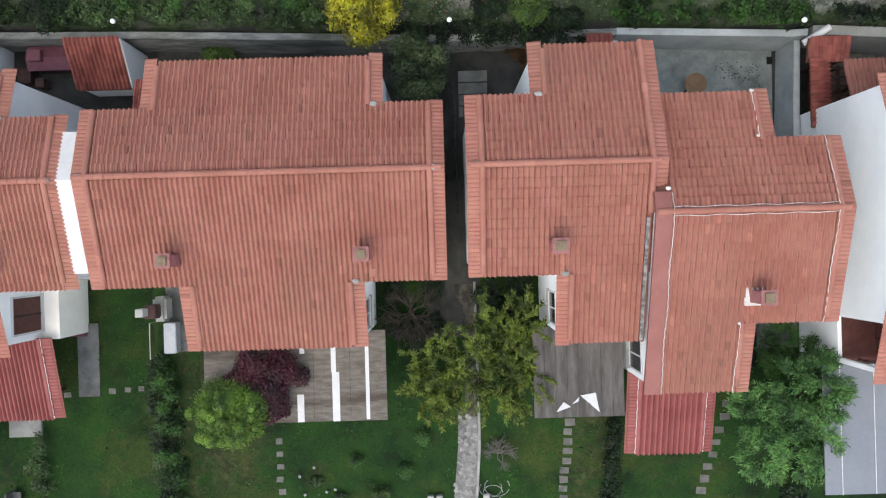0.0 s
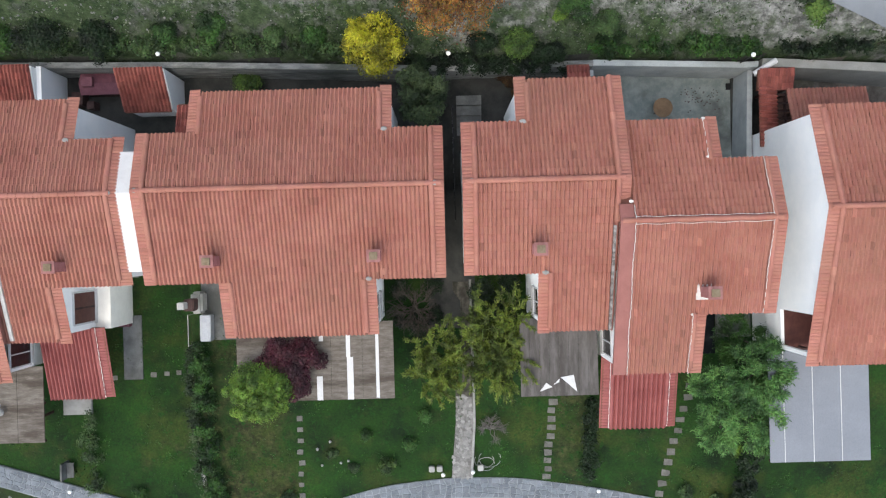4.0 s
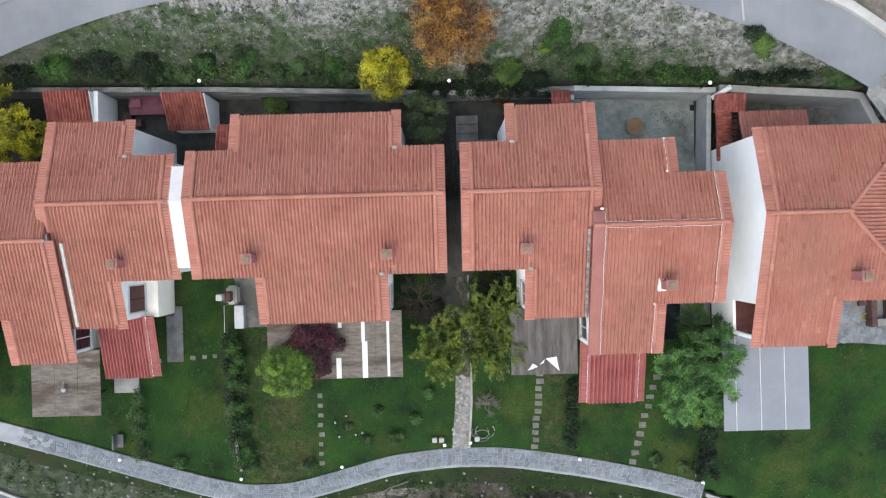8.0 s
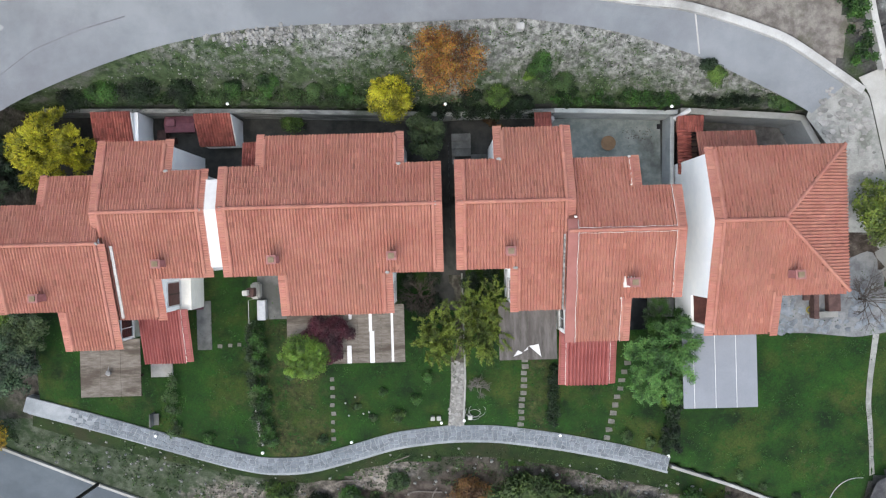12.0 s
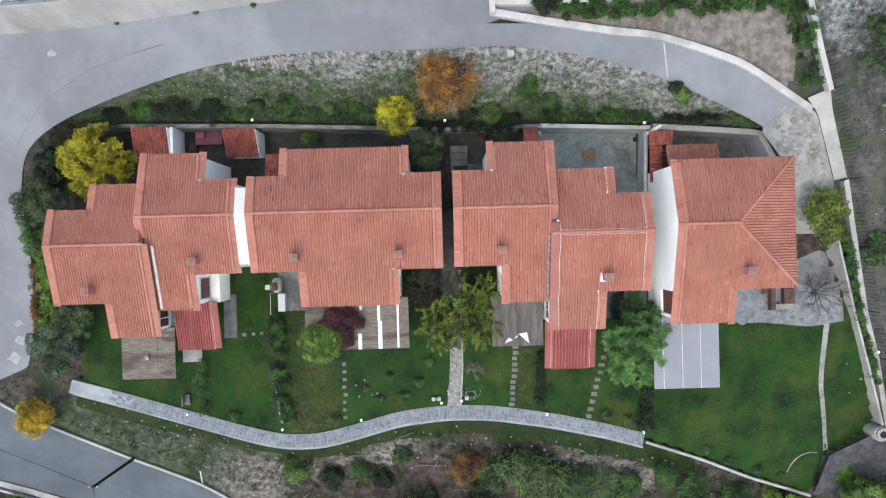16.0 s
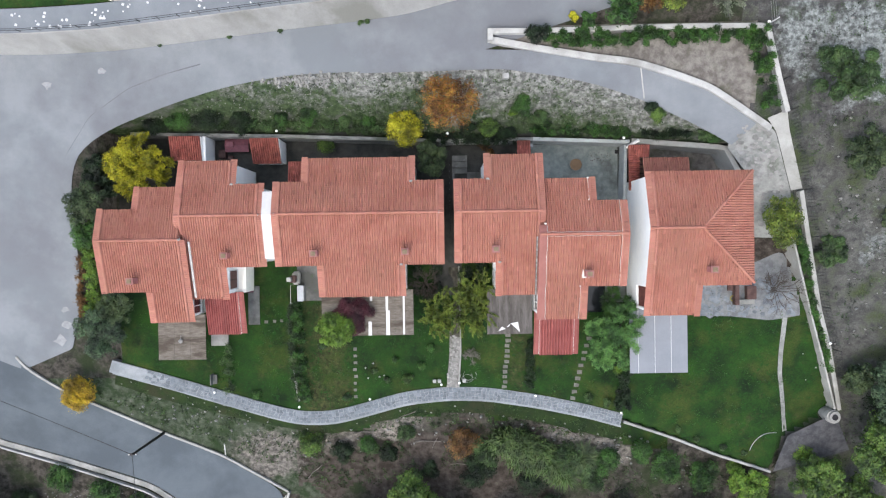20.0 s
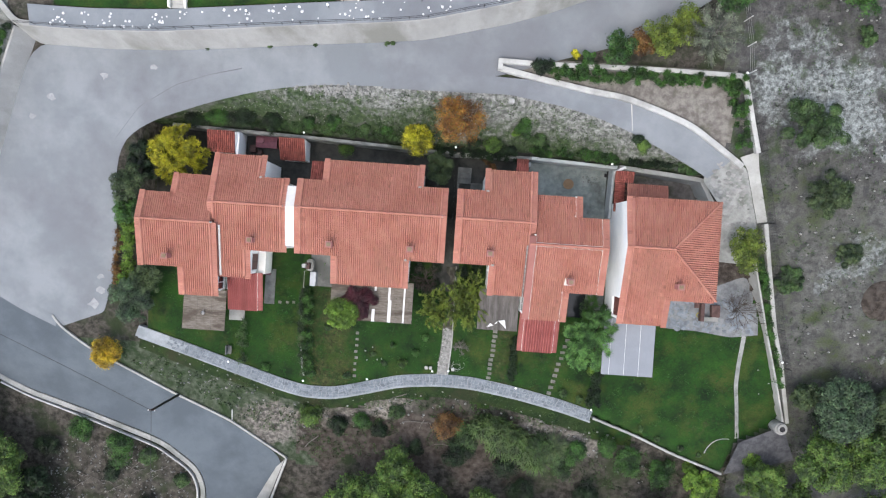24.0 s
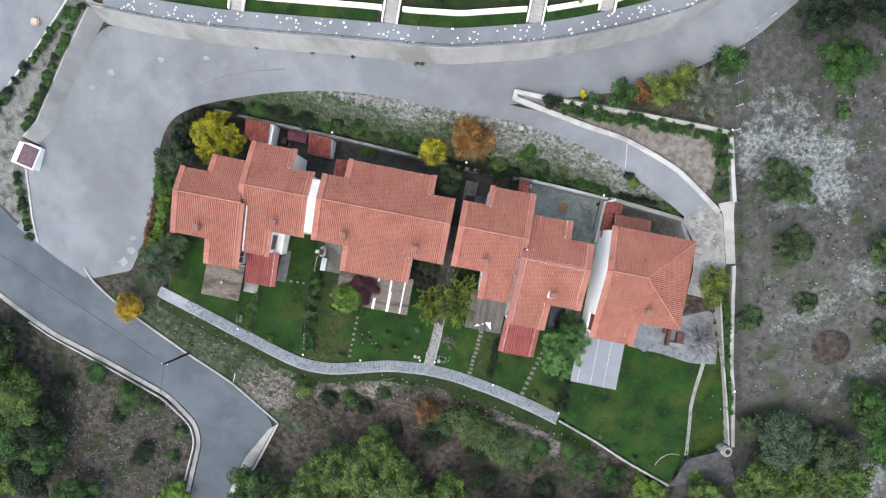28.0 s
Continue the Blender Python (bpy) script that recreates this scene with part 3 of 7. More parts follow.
def barrel_mesh(name, r, length, rise, material, seg=6, squash=1.0):
    v, f = [], []
    for y, z, k in ((0, 0, 0.88), (length, rise, 1.0), (length, rise, 0.8)):
        v += [(r * k * math.cos(math.pi * i / seg), y, r * k * squash * math.sin(math.pi * i / seg) + z) for i in range(seg + 1)]
    n = seg + 1
    for i in range(seg):
        f += [(i, i + n, i + n + 1, i + 1), (i + n, i + 2 * n, i + 2 * n + 1, i + n + 1)]
    return mesh_of(name, v, f, material)


PIECES = {}
for fam in ("clay", "red", "old"):
    for key in ("object", "island"):
        m = fam + "_tile_" + key
        PIECES[fam, "tile", key] = tile_mesh(m)
        PIECES[fam, "verge_tile", key] = barrel_mesh("verge_tile", 0.088, 0.52, 0.0, m, 5, 0.4)
        PIECES[fam, "cap_tile", key] = barrel_mesh("cap_tile", 0.12, 0.40, 0.02, m, 6)


def frame_of(o, v, n):
    v, n = Vector(v).normalized(), Vector(n)
    u = v.cross(n).normalized()
    n = u.cross(v)
    return Matrix(((u.x, v.x, n.x, o[0]), (u.y, v.y, n.y, o[1]), (u.z, v.z, n.z, o[2]), (0, 0, 0, 1)))


def lay(parent, fam, name, mats, limit=300, label=""):
    """Lays the pieces nearest to the middle of the row of houses as parts, the rest as one joined part."""
    mats = sorted(mats, key=lambda m: abs(m.translation.x) + 0.5 * abs(m.translation.y + 2))
    for m in mats[:limit]:
        ob = new(name, PIECES[fam, name, "object"])
        ob.parent = parent
        ob.matrix_basis = m
    rest = mats[limit:]
    if rest:
        src = PIECES[fam, name, "island"]
        v = np.array([[*p.co, 1] for p in src.vertices])
        f = np.array([list(p.vertices) for p in src.polygons])
        M = np.array([[list(r) for r in m] for m in rest])
        V = np.einsum("kij,nj->kni", M, v)[..., :3].reshape(-1, 3)
        F = (f[None] + (np.arange(len(rest)) * len(v))[:, None, None]).reshape(-1, 4)
        me = bpy.data.meshes.new(name + "s")
        me.from_pydata(V.tolist(), [], F.tolist())
        me.materials.append(src.materials[0])
        ob = new(name + "_field", me)
        ob.parent = parent
        tagged(ob, "weathered tiles laid in rows", kind="stuff")


def slope_tiles(o, d, u0, u1, run, pred, tan=TAN, rnd=random.Random(5)):
    cs, sn = math.cos(math.atan(tan)), math.sin(math.atan(tan))
    v, n = Vector((d[0] * cs, d[1] * cs, -sn)), Vector((d[0] * sn, d[1] * sn, cs))
    out = []
    base = frame_of(o, v, n)
    cols = int((u1 - u0) / TW)
    loose = 0.013 if d[1] > 0 else 0.006
    rows = max(1, round((run - 0.08) / cs / TE))
    te = ((run - 0.08) / cs - (TL - TE)) / rows
    for i in range(cols):
        for j in range(rows):
            c = base @ Vector((u0 + (i + 0.5) * TW, (j + 0.5) * te, 0))
            m = base @ Matrix.Translation((u0 + i * TW + rnd.uniform(-loose, loose), j * te + rnd.uniform(-0.01, 0.01) - loose * 0.5, rnd.uniform(0, loose)))
            if pred(c.x, c.y):
                out.append(m @ Matrix.Rotation(rnd.uniform(-3, 3) * loose, 4, "Z"))
    return out


def verge(x, side, y0, y1, zf):
    """Crosswise tiles and cap tiles on a sloping edge at x; side +1 looks east."""
    ys, caps, cross = 1 if y1 > y0 else -1, [], []
    xin = x - side * 0.5
    k = 0.0
    while k < abs(y1 - y0) - 0.05:
        y = y0 + ys * k
        dz = (zf(y + ys * 0.05) - zf(y)) / 0.05
        up = Vector((0, -dz * ys, 1)).normalized()
        cross.append(frame_of((xin + side * 0.0, y + ys * 0.08, zf(y + ys * 0.08) + 0.05), (side, 0, -0.24), up))
        k += 0.15
    k = 0.0
    while k < abs(y1 - y0) - 0.36:
        y = y0 + ys * k
        dz = (zf(y + ys * 0.05) - zf(y)) / 0.05
        caps.append(frame_of((xin - side * 0.02, y, zf(y) + 0.05), (0, ys, dz), (0, -dz * ys, 1)))
        k += 0.34
    return caps, cross


def prism(bm, x0, x1, ys, top, bottom):
    """A solid between x0 and x1 over the breakpoints ys, with its top and underside as functions of y."""
    ring = [(y, top(y)) for y in ys] + [(y, bottom(y)) for y in reversed(ys)]
    a = [bm.verts.new((x0, y, z)) for y, z in ring]
    b = [bm.verts.new((x1, y, z)) for y, z in ring]
    n = len(ring)
    bm.faces.new(a)
    bm.faces.new(b[::-1])
    for i in range(n):
        bm.faces.new((a[i], b[i], b[(i + 1) % n], a[(i + 1) % n]))


def chimney(parent, x, y, z, flash=False, h=1.15):
    c = part("chimney", boxes((x - 0.24, x + 0.24, y - 0.22, y + 0.22, z - 0.4, z + h), bevel=0.015), "chimney_paint", parent, "pink painted chimney stack")
    part("rim", boxes((x - 0.29, x + 0.29, y - 0.27, y + 0.27, z + h, z + h + 0.07), bevel=0.012), "chimney_rim", c, "mauve rim slab")
    part("chimney_cap", boxes((x - 0.17, x + 0.17, y - 0.16, y + 0.16, z + h + 0.07, z + h + 0.16), bevel=0.012), "chimney_top", c, "weathered tan cap")
    if flash:
        part("flashing", boxes((x - 0.42, x + 0.26, y - 0.34, y + 0.45, z - 0.2, z + 0.1), bevel=0.03), "mortar", c, "white mortar collar")
    return c


mat("chimney_rim", (0.36, 0.16, 0.15), (0.45, 0.21, 0.2), 3, 0.8, 0.2, 30)
mat("chimney_paint", (0.46, 0.19, 0.18), (0.56, 0.25, 0.24), 3, 0.8, 0.2, 30)
mat("chimney_top", (0.169, 0.13, 0.078), (0.234, 0.189, 0.124), 4, 0.9, 0.3, 30)


def window(parent, x, y, z, w, h, face, name="window"):
    """A framed window on a wall whose outside looks along face (one of +x, -x, -y, +y)."""
    sx, sy = {"+x": (1, 0), "-x": (-1, 0), "+y": (0, 1), "-y": (0, -1)}[face]

    def b(u0, u1, z0, z1, d0, d1):
        if sx:
            return (min(x + sx * d0, x + sx * d1), max(x + sx * d0, x + sx * d1), y + u0, y + u1, z + z0, z + z1)
        return (x + u0, x + u1, min(y + sy * d0, y + sy * d1), max(y + sy * d0, y + sy * d1), z + z0, z + z1)
    f = 0.06
    wob = part(name, boxes(b(-w / 2, w / 2, 0, f, -0.05, 0.05), b(-w / 2, w / 2, h - f, h, -0.05, 0.05), b(-w / 2, -w / 2 + f, f, h - f, -0.05, 0.05),
                           b(w / 2 - f, w / 2, f, h - f, -0.05, 0.05), b(-0.025, 0.025, f, h - f, -0.05, 0.04)), "white_sheet", parent, "white framed window")
    for s in (-1, 1):
        part("pane", boxes(b(*sorted((s * 0.025, s * (w / 2 - f))), f, h - f, -0.03, 0.012)), "glass_dark", wob)
    part("sill", boxes(b(-w / 2 - 0.05, w / 2 + 0.05, -0.05, 0, -0.05, 0.12)), "concrete", wob)


def house(name, label, x0, x1, yr, zr, yn, ys, wing, bump, base, verges, dots="", chim=(), wallmat="white_stucco", tiles=None, walls=None, vfam="clay"):
    """One house of the row: a ridge along x, a south wing, a north bump and the verges as (x, side, y0, y1)."""
    h = thing("house", label, "house", group="houses of the terrace")
    zf = lambda y: zr - TAN * abs(y - yr)
    tx0, tx1 = tiles or (x0 + 0.5, x1 - 0.5)
    wx0, wx1, yw = wing
    bx0, bx1, yb = bump
    # walls
    e = 0.4
    bm = bmesh.new()
    ax0, ax1 = walls or (x0 + 0.14, x1 - 0.14)
    prism(bm, ax0, ax1, [ys + e, yr, yn - e], lambda y: zf(y) - 0.16, lambda y: base - 0.8)
    part("wall", bm, wallmat, h)
    bm = bmesh.new()
    prism(bm, max(wx0 + 0.14, ax0), min(wx1 - 0.14, ax1), [yw + e, ys + e], lambda y: zf(y) - 0.16, lambda y: base - 0.8)
    part("wall", bm, wallmat, h)
    bm = bmesh.new()
    prism(bm, max(bx0 + 0.14, ax0), min(bx1 - 0.14, ax1), [yn - e, yb - e], lambda y: zf(y) - 0.16, lambda y: base - 0.8)
    part("wall", bm, wallmat, h)
    # deck
    bm = bmesh.new()
    up, lo = (lambda y: zf(y) - 0.075), (lambda y: zf(y) - 0.16)
    prism(bm, x0 + 0.06, x1 - 0.06, [ys + 0.05, yr, yn - 0.05], up, lo)
    prism(bm, wx0 + 0.06, wx1 - 0.06, [yw + 0.05, ys + 0.05], up, lo)
    prism(bm, bx0 + 0.06, bx1 - 0.06, [yn - 0.05, yb - 0.05], up, lo)
    roof = part("roof", bm, "deck", h, "terracotta tile roof")
    vx = {(round(v[0], 2), v[1]) for v in verges}

    def clear(x, y):
        if not tx0 - 0.05 < x < tx1 + 0.05:
            return False
        for vxx, side, ya, yb2 in verges:
            lo_, hi_ = min(ya, yb2), max(ya, yb2)
            if lo_ - 0.05 < y < hi_ + 0.05 and (x - (vxx - side * 0.5)) * side > 0 and (x - vxx) * side < 0.3:
                return False
        if ys + 0.06 <= y <= yn - 0.06:
            return True
        if y < (ys + yn) / 2:
            return wx0 < x < wx1
        return bx0 < x < bx1
    mats = []
    for d, far, out in ((-1, ys, yw), (1, yn, yb)):
        u = (-(x1 + 0.3), -(x0 - 0.3)) if d < 0 else (x0 - 0.3, x1 + 0.3)
        mats += slope_tiles((0, yr + d * 0.08, zf(yr + 0.08)), (0, d), *u, abs(far - yr) - 0.02, lambda x, y: clear(x, min(max(y, ys + 0.1), yn - 0.1)))
        mats += slope_tiles((0, far - d * 0.05, zf(far - d * 0.05)), (0, d), *u, abs(out - far) + 0.07, lambda x, y: clear(x, y) and (wx0 if d < 0 else bx0) < x < (wx1 if d < 0 else bx1))
    lay(roof, "clay", "tile", mats)
    caps, cross = [], []
    for x, side, ya, yb2 in verges:
        c, k = verge(x, side, ya, yb2, zf)
        caps += c
        cross += k
    lay(roof, vfam, "verge_tile", cross)
    if vfam != "clay":
        lay(roof, vfam, "cap_tile", caps)
        caps = []
    x = x0 + 0.1
    while x < x1 - 0.42:
        caps.append(frame_of((x, yr, zr + 0.03), (1, 0, 0.0), (0, 0, 1)))
        x += 0.36
    lay(roof, "clay", "cap_tile", caps)
    for cx, cy, fl in chim:
        chimney(h, cx, cy, zf(cy), flash=fl)
    return h, roof, zf


H1, R1, Z1 = house("house", "end house with terracotta tile roof and white walls", -27.15, -20.4, 1.06, 7.95, 3.52, -3.05, (-23.6, -20.0, -5.58), (-24.45, -20.8, 5.34), 0.0,
                   [(-27.15, -1, 1.06, 3.52), (-27.15, -1, 1.06, -3.05), (-24.45, -1, 3.4, 5.34), (-23.6, -1, -3.05, -5.58), (-20.0, 1, 1.06, -5.58)],
                   chim=((-24.3, -2.1, False),), tiles=(-26.65, -20.5))
H2, R2, Z2 = house("house", "terraced house with terracotta tile roof and white walls", -20.9, -13.95, 2.9, 7.95, 5.4, -1.17, (-20.3, -17.2, -3.74), (-20.87, -16.2, 7.33), 0.0,
                   [(-20.9, -1, 2.9, 7.33), (-16.2, 1, 5.3, 7.33), (-13.95, 1, 2.9, 5.4), (-13.95, 1, 2.9, -1.17), (-17.2, 1, -1.1, -3.74), (-20.9, -1, 2.9, 1.2)],
                   chim=((-16.98, -0.23, False),), tiles=(-20.4, -14.45))
HA, RA, ZA = house("house", "double house with broad terracotta tile roof", -13.1, 0.12, 2.9, 8.8, 5.43, -1.13, (-9.86, -2.96, -3.68), (-10.93, -2.07, 7.3), 1.0,
                   [(-13.1, -1, 2.9, 5.43), (-13.1, -1, 2.9, -1.13), (0.12, 1, 2.9, 5.43), (0.12, 1, 2.9, -1.13), (-10.93, -1, 5.3, 7.3), (-2.07, 1, 5.3, 7.3), (-9.86, -1, -1.1, -3.68), (-2.96, 1, -1.1, -3.68)],
                   chim=((-9.9, -0.15, False), (-2.9, -0.1, False)))
HB, RB, ZB = house("house", "terraced house with terracotta tile roof beside the passage", 0.9, 7.8, 2.85, 9.75, 5.4, -1.06, (4.07, 7.4, -3.65), (3.23, 7.8, 7.3), 1.5,
                   [(0.9, -1, 2.85, 5.4), (0.9, -1, 2.85, -1.06), (3.23, -1, 5.3, 7.3), (7.8, 1, 2.85, 7.3), (4.07, -1, -1.0, -3.65), (7.8, 1, 2.85, 1.1)],
                   chim=((4.0, 0.0, False),), tiles=(1.4, 7.25))
HC, RC, ZC = house("house", "terraced house with terracotta tile roof and white mortared verges", 7.25, 14.1, 1.06, 9.85, 3.62, -2.96, (7.25, 11.14, -5.6), (7.8, 11.8, 5.42), 1.5,
                   [(14.1, 1, 1.06, 3.62), (14.1, 1, 1.06, -2.96), (11.8, 1, 3.5, 5.42), (11.14, 1, -2.9, -5.6)],
                   chim=((11.0, -1.97, True),), tiles=(7.86, 13.6), walls=(7.42, 13.96))
bm = bmesh.new()
prism(bm, 7.27, 7.84, [-5.6, 1.06, 1.75], lambda y: ZC(y) + 0.085, lambda y: ZC(y) - 0.1)
part("verge_band", bm, "verge_red", RC, "smooth dark red verge band")


def hip_house():
    """The end house: gable at the west, hip at the east."""
    h = thing("house", "end house with hipped terracotta roof and tall white side wall", "house", group="houses of the terrace")
    x0, xa, x1, yr, zr, yn, ys, yw, xw, base = 15.45, 19.35, 23.7, 1.4, 10.5, 5.75, -2.85, -5.35, 19.8, 1.9
    zf = lambda y: zr - TAN * abs(y - yr)
    roofline = lambda y: zf(y) - 0.16
    for nm, xa_, xb_, yy, top, low in (("wall", xa - 0.2, x1 - 0.45, [ys + 0.4, yn - 0.4], lambda y: zf(yn) - 0.16, base - 1.2), ("wall", x0 + 0.14, xa - 0.2, [ys + 0.4, yr, yn - 0.4], roofline, base - 1.2),
                                       ("wall", x0 + 0.14, xw - 0.14, [yw + 0.4, ys + 0.4], lambda y: 5.3, base - 1.2), ("wall", x0 + 1.7, xw - 0.14, [yw + 0.4, -3.1], roofline, 5.3),
                                       ("wall", x0 + 0.14, xw - 0.14, [-3.1, ys + 0.4], roofline, 5.3), ("pillar", x0 + 0.14, x0 + 0.32, [yw + 0.4, yw + 0.58], roofline, 5.3)):
        bm = bmesh.new()
        prism(bm, xa_, xb_, yy, top, lambda y: low)
        part(nm, bm, "white_stucco", h)
    part("balcony_floor", boxes((x0 + 0.3, x0 + 1.69, yw + 0.42, -3.11, 5.3, 5.34)), "shutter_brown", h, "brown boarded balcony floor")
    dr = part("door", boxes((x0 + 1.62, x0 + 1.69, -4.7, -3.3, 5.36, 7.6)), "shutter_brown", h, "brown wooden balcony door")
    part("stile", boxes((x0 + 1.59, x0 + 1.615, -4.05, -3.95, 5.36, 7.6)), "wood_dark", dr)
    part("rail", boxes((x0 + 0.33, x0 + 1.6, yw + 0.45, yw + 0.53, 6.1, 6.2), (x0 + 0.33, x0 + 1.6, yw + 0.45, yw + 0.53, 5.7, 5.78), (x0 + 0.9, x0 + 0.98, yw + 0.45, yw + 0.53, 5.35, 6.095)), "wood_dark", h, "dark timber balcony rail")
    bm = bmesh.new()
    P = [(x0 + 0.06, yn, zf(yn)), (x1, yn, zf(yn)), (x1, ys, zf(ys)), (xw, ys, zf(ys)), (xw, yw, zf(yw)), (x0 + 0.06, yw, zf(yw)), (x0 + 0.06, yr, zr), (xa, yr, zr)]
    t = [bm.verts.new((p[0], p[1], p[2] - 0.075)) for p in P]
    b = [bm.verts.new((p[0], p[1], p[2] - 0.16)) for p in P]
    for f in ((0, 1, 7, 6), (1, 2, 7), (7, 2, 3), (6, 7, 3, 4, 5)):
        bm.faces.new([t[i] for i in f])
        bm.faces.new([b[i] for i in f[::-1]])
    for i in range(6):
        bm.faces.new((t[i], t[(i + 1)], b[(i + 1)], b[i])) if i < 5 else bm.faces.new((t[5], t[6], b[6], b[5]))
    bm.faces.new((t[6], t[0], b[0], b[6]))
    roof = part("roof", bm, "deck", h, "hipped terracotta tile roof")
    east_side = lambda x, y: x > xa and (x - xa) > abs(y - yr) * 1.0
    mats = slope_tiles((0, yr - 0.08, zf(yr - 0.08)), (0, -1), -x1, -x0, yr - yw - 0.05,
                       lambda x, y: x > x0 + 0.52 and not east_side(x, y) and (x < xw if y < ys else True) and not (x > xw - 0.5 and x < xw and y < ys))
    mats += slope_tiles((0, yr + 0.08, zf(yr + 0.08)), (0, 1), x0, x1, yn - yr - 0.05, lambda x, y: x > x0 + 0.52 and not east_side(x, y))
    mats += slope_tiles((xa + 0.08, 0, zr - 0.03), (1, 0), -yn, -ys, x1 - xa - 0.05, lambda x, y: east_side(x, y))
    lay(roof, "clay", "tile", mats)
    caps, cross = [], []
    for x, side, a, b2 in ((x0, -1, yr, yn), (x0, -1, yr, yw), (xw, 1, ys + 0.1, yw)):
        c, k = verge(x, side, a, b2, zf)
        caps += c
        cross += k if side < 0 else [q for q in k if q.translation.y < ys]
    x = x0 + 0.1
    while x < xa:
        caps.append(frame_of((x, yr, zr + 0.03), (1, 0, 0), (0, 0, 1)))
        x += 0.36
    for yy in (yn, ys):
        d = Vector((x1 - xa, yy - yr, zf(yn) - zr))
        k = 0.1
        while k < d.length - 0.3:
            o = Vector((xa, yr, zr + 0.02)) + d.normalized() * k
            caps.append(frame_of(o, d, (0, 0, 1)))
            k += 0.36
    lay(roof, "clay", "verge_tile", cross)
    lay(roof, "clay", "cap_tile", caps)
    chimney(h, 20.15, -1.75, zf(-1.75))
    return h


HD = hip_house()


def porch(label, x0, x1, y0, y1, z1, tan, fam="red", verges=(-1, 1), posts=True, rib=0.0):
    """A lean-to tiled roof falling from y0 (high) to y1 (low)."""
    h = thing("porch_roof", label, "porch", group="tiled porches")
    s = -1 if y1 < y0 else 1
    zf = lambda y: z1 + tan * abs(y - y1)
    bm = bmesh.new()
    prism(bm, x0 + 0.05, x1 - 0.05, sorted((y0, y1)), lambda y: zf(y) - (0.015 if rib else 0.075), lambda y: zf(y) - 0.14)
    deck = part("roof", bm, "deck", h)
    a, b = x0 + (0.45 if -1 in verges else 0.02), x1 - (0.45 if 1 in verges else 0.02)
    uu = (-b, -a) if s < 0 else (a, b)
    if rib:
        base = frame_of((0, y0, zf(y0)), (0, s, -tan), (0, s * tan, 1))
        n, ln = round((b - a) / rib), math.hypot(1, tan) * abs(y1 - y0) + 0.06
        w = (b - a) / n
        prof = [(i / 9, 0.14 * math.sin(math.pi * i / 9) ** 1.5) for i in range(10)]
        me = mesh_of("rib", [(p * w, y, q) for y in (0, ln) for p, q in prof], [(i, i + 1, i + 11, i + 10) for i in range(9)], fam + "_tile_object")
        me.polygons.foreach_set("use_smooth", [True] * len(me.polygons))
        for i in range(n):
            ob = new("rib", me)
            ob.parent = deck
            ob.matrix_basis = base @ Matrix.Translation((uu[0] + i * w, 0, 0))
        for side in verges:
            mx = a - 0.03 if side < 0 else b + 0.03
            pts = [(mx + 0.012 * math.sin(i * 1.9), y0 + (y1 - y0) * i / 30, zf(y0 + (y1 - y0) * i / 30) + 0.125) for i in range(31)]
            part("mortar_line", tube(bmesh.new(), pts, 0.015 if len(verges) > 1 else 0.011), "mortar" if len(verges) > 1 else "cream_stucco", deck, "white mortar line along the verge")
    else:
        lay(deck, fam, "tile", slope_tiles((0, y0, zf(y0)), (0, s), uu[0], uu[1] + 0.1, abs(y1 - y0), lambda x, y: True, tan))
    caps, cross = [], []
    for side in verges:
        c, k = verge(x0 if side < 0 else x1, side, y0, y1, zf)
        caps += c
        cross += k
    if cross:
        lay(deck, fam, "verge_tile", cross)
        lay(deck, fam, "cap_tile", caps)
    if posts:
        for px in (x0 + 1.1, x1 - 1.1):
            zz = gz(px, y1 - s * 0.9)
            part("post", boxes((px - 0.07, px + 0.07, y1 - s * 0.97, y1 - s * 0.83, zz - 0.1, zf(y1 - s * 0.9) - 0.1) if s > 0 else
                               (px - 0.07, px + 0.07, y1 + 0.83, y1 + 0.97, zz - 0.1, zf(y1 + 0.9) - 0.1), bevel=0.01), "wood_dark", h)
    return h


porch("red tiled porch roof over the terrace", 7.45, 11.15, -5.0, -8.88, 3.2, 0.3, rib=0.237)
porch("red tiled porch roof on dark posts", -20.0, -16.7, -3.3, -6.9, 2.2, 0.3, verges=(1,), rib=0.19)


def slab_roof(label, x0, x1, y0, y1, z, material, board, seams=(), lean=0.0, seam_w=0.06, post=True):
    """A flat terrace cover of boards on posts, with seams of another sheet."""
    h = thing("terrace_cover", label, "cover", group="flat terrace covers")
    n = max(1, round((x1 - x0) / board))
    w = (x1 - x0) / n
    for i in range(n):
        bm = bmesh.new()
        a = x0 + i * w
        prism(bm, a + 0.006, a + w - 0.006, sorted((y0, y1)), lambda y: z + lean * (y - y1) + random.uniform(-0.006, 0.006), lambda y: z - 0.05 + lean * (y - y1))
        part("board", bm, material, h)
    for sx, sw, ya, yb in seams:
        bm = bmesh.new()
        prism(bm, sx - sw / 2, sx + sw / 2, sorted((ya, yb)), lambda y: z + 0.022 + lean * (y - y1), lambda y: z + 0.004 + lean * (y - y1))
        part("seam", bm, "white_sheet", h, "white sheet strip")
    part("beam", boxes((x0, x1, y1 + 0.02, y1 + 0.12, z - 0.2, z - 0.055), (x0, x1, (y0 + y1) / 2, (y0 + y1) / 2 + 0.1, z - 0.2, z - 0.055)), "wood_dark", h)
    if post:
        for px in (x0 + 1.0, x1 - 1.0):
            part("post", boxes((px - 0.06, px + 0.06, y1 + 0.9, y1 + 1.02, gz(px, y1 + 0.9) - 0.1, z - 0.055), bevel=0.008), "wood_dark", h)
    return h


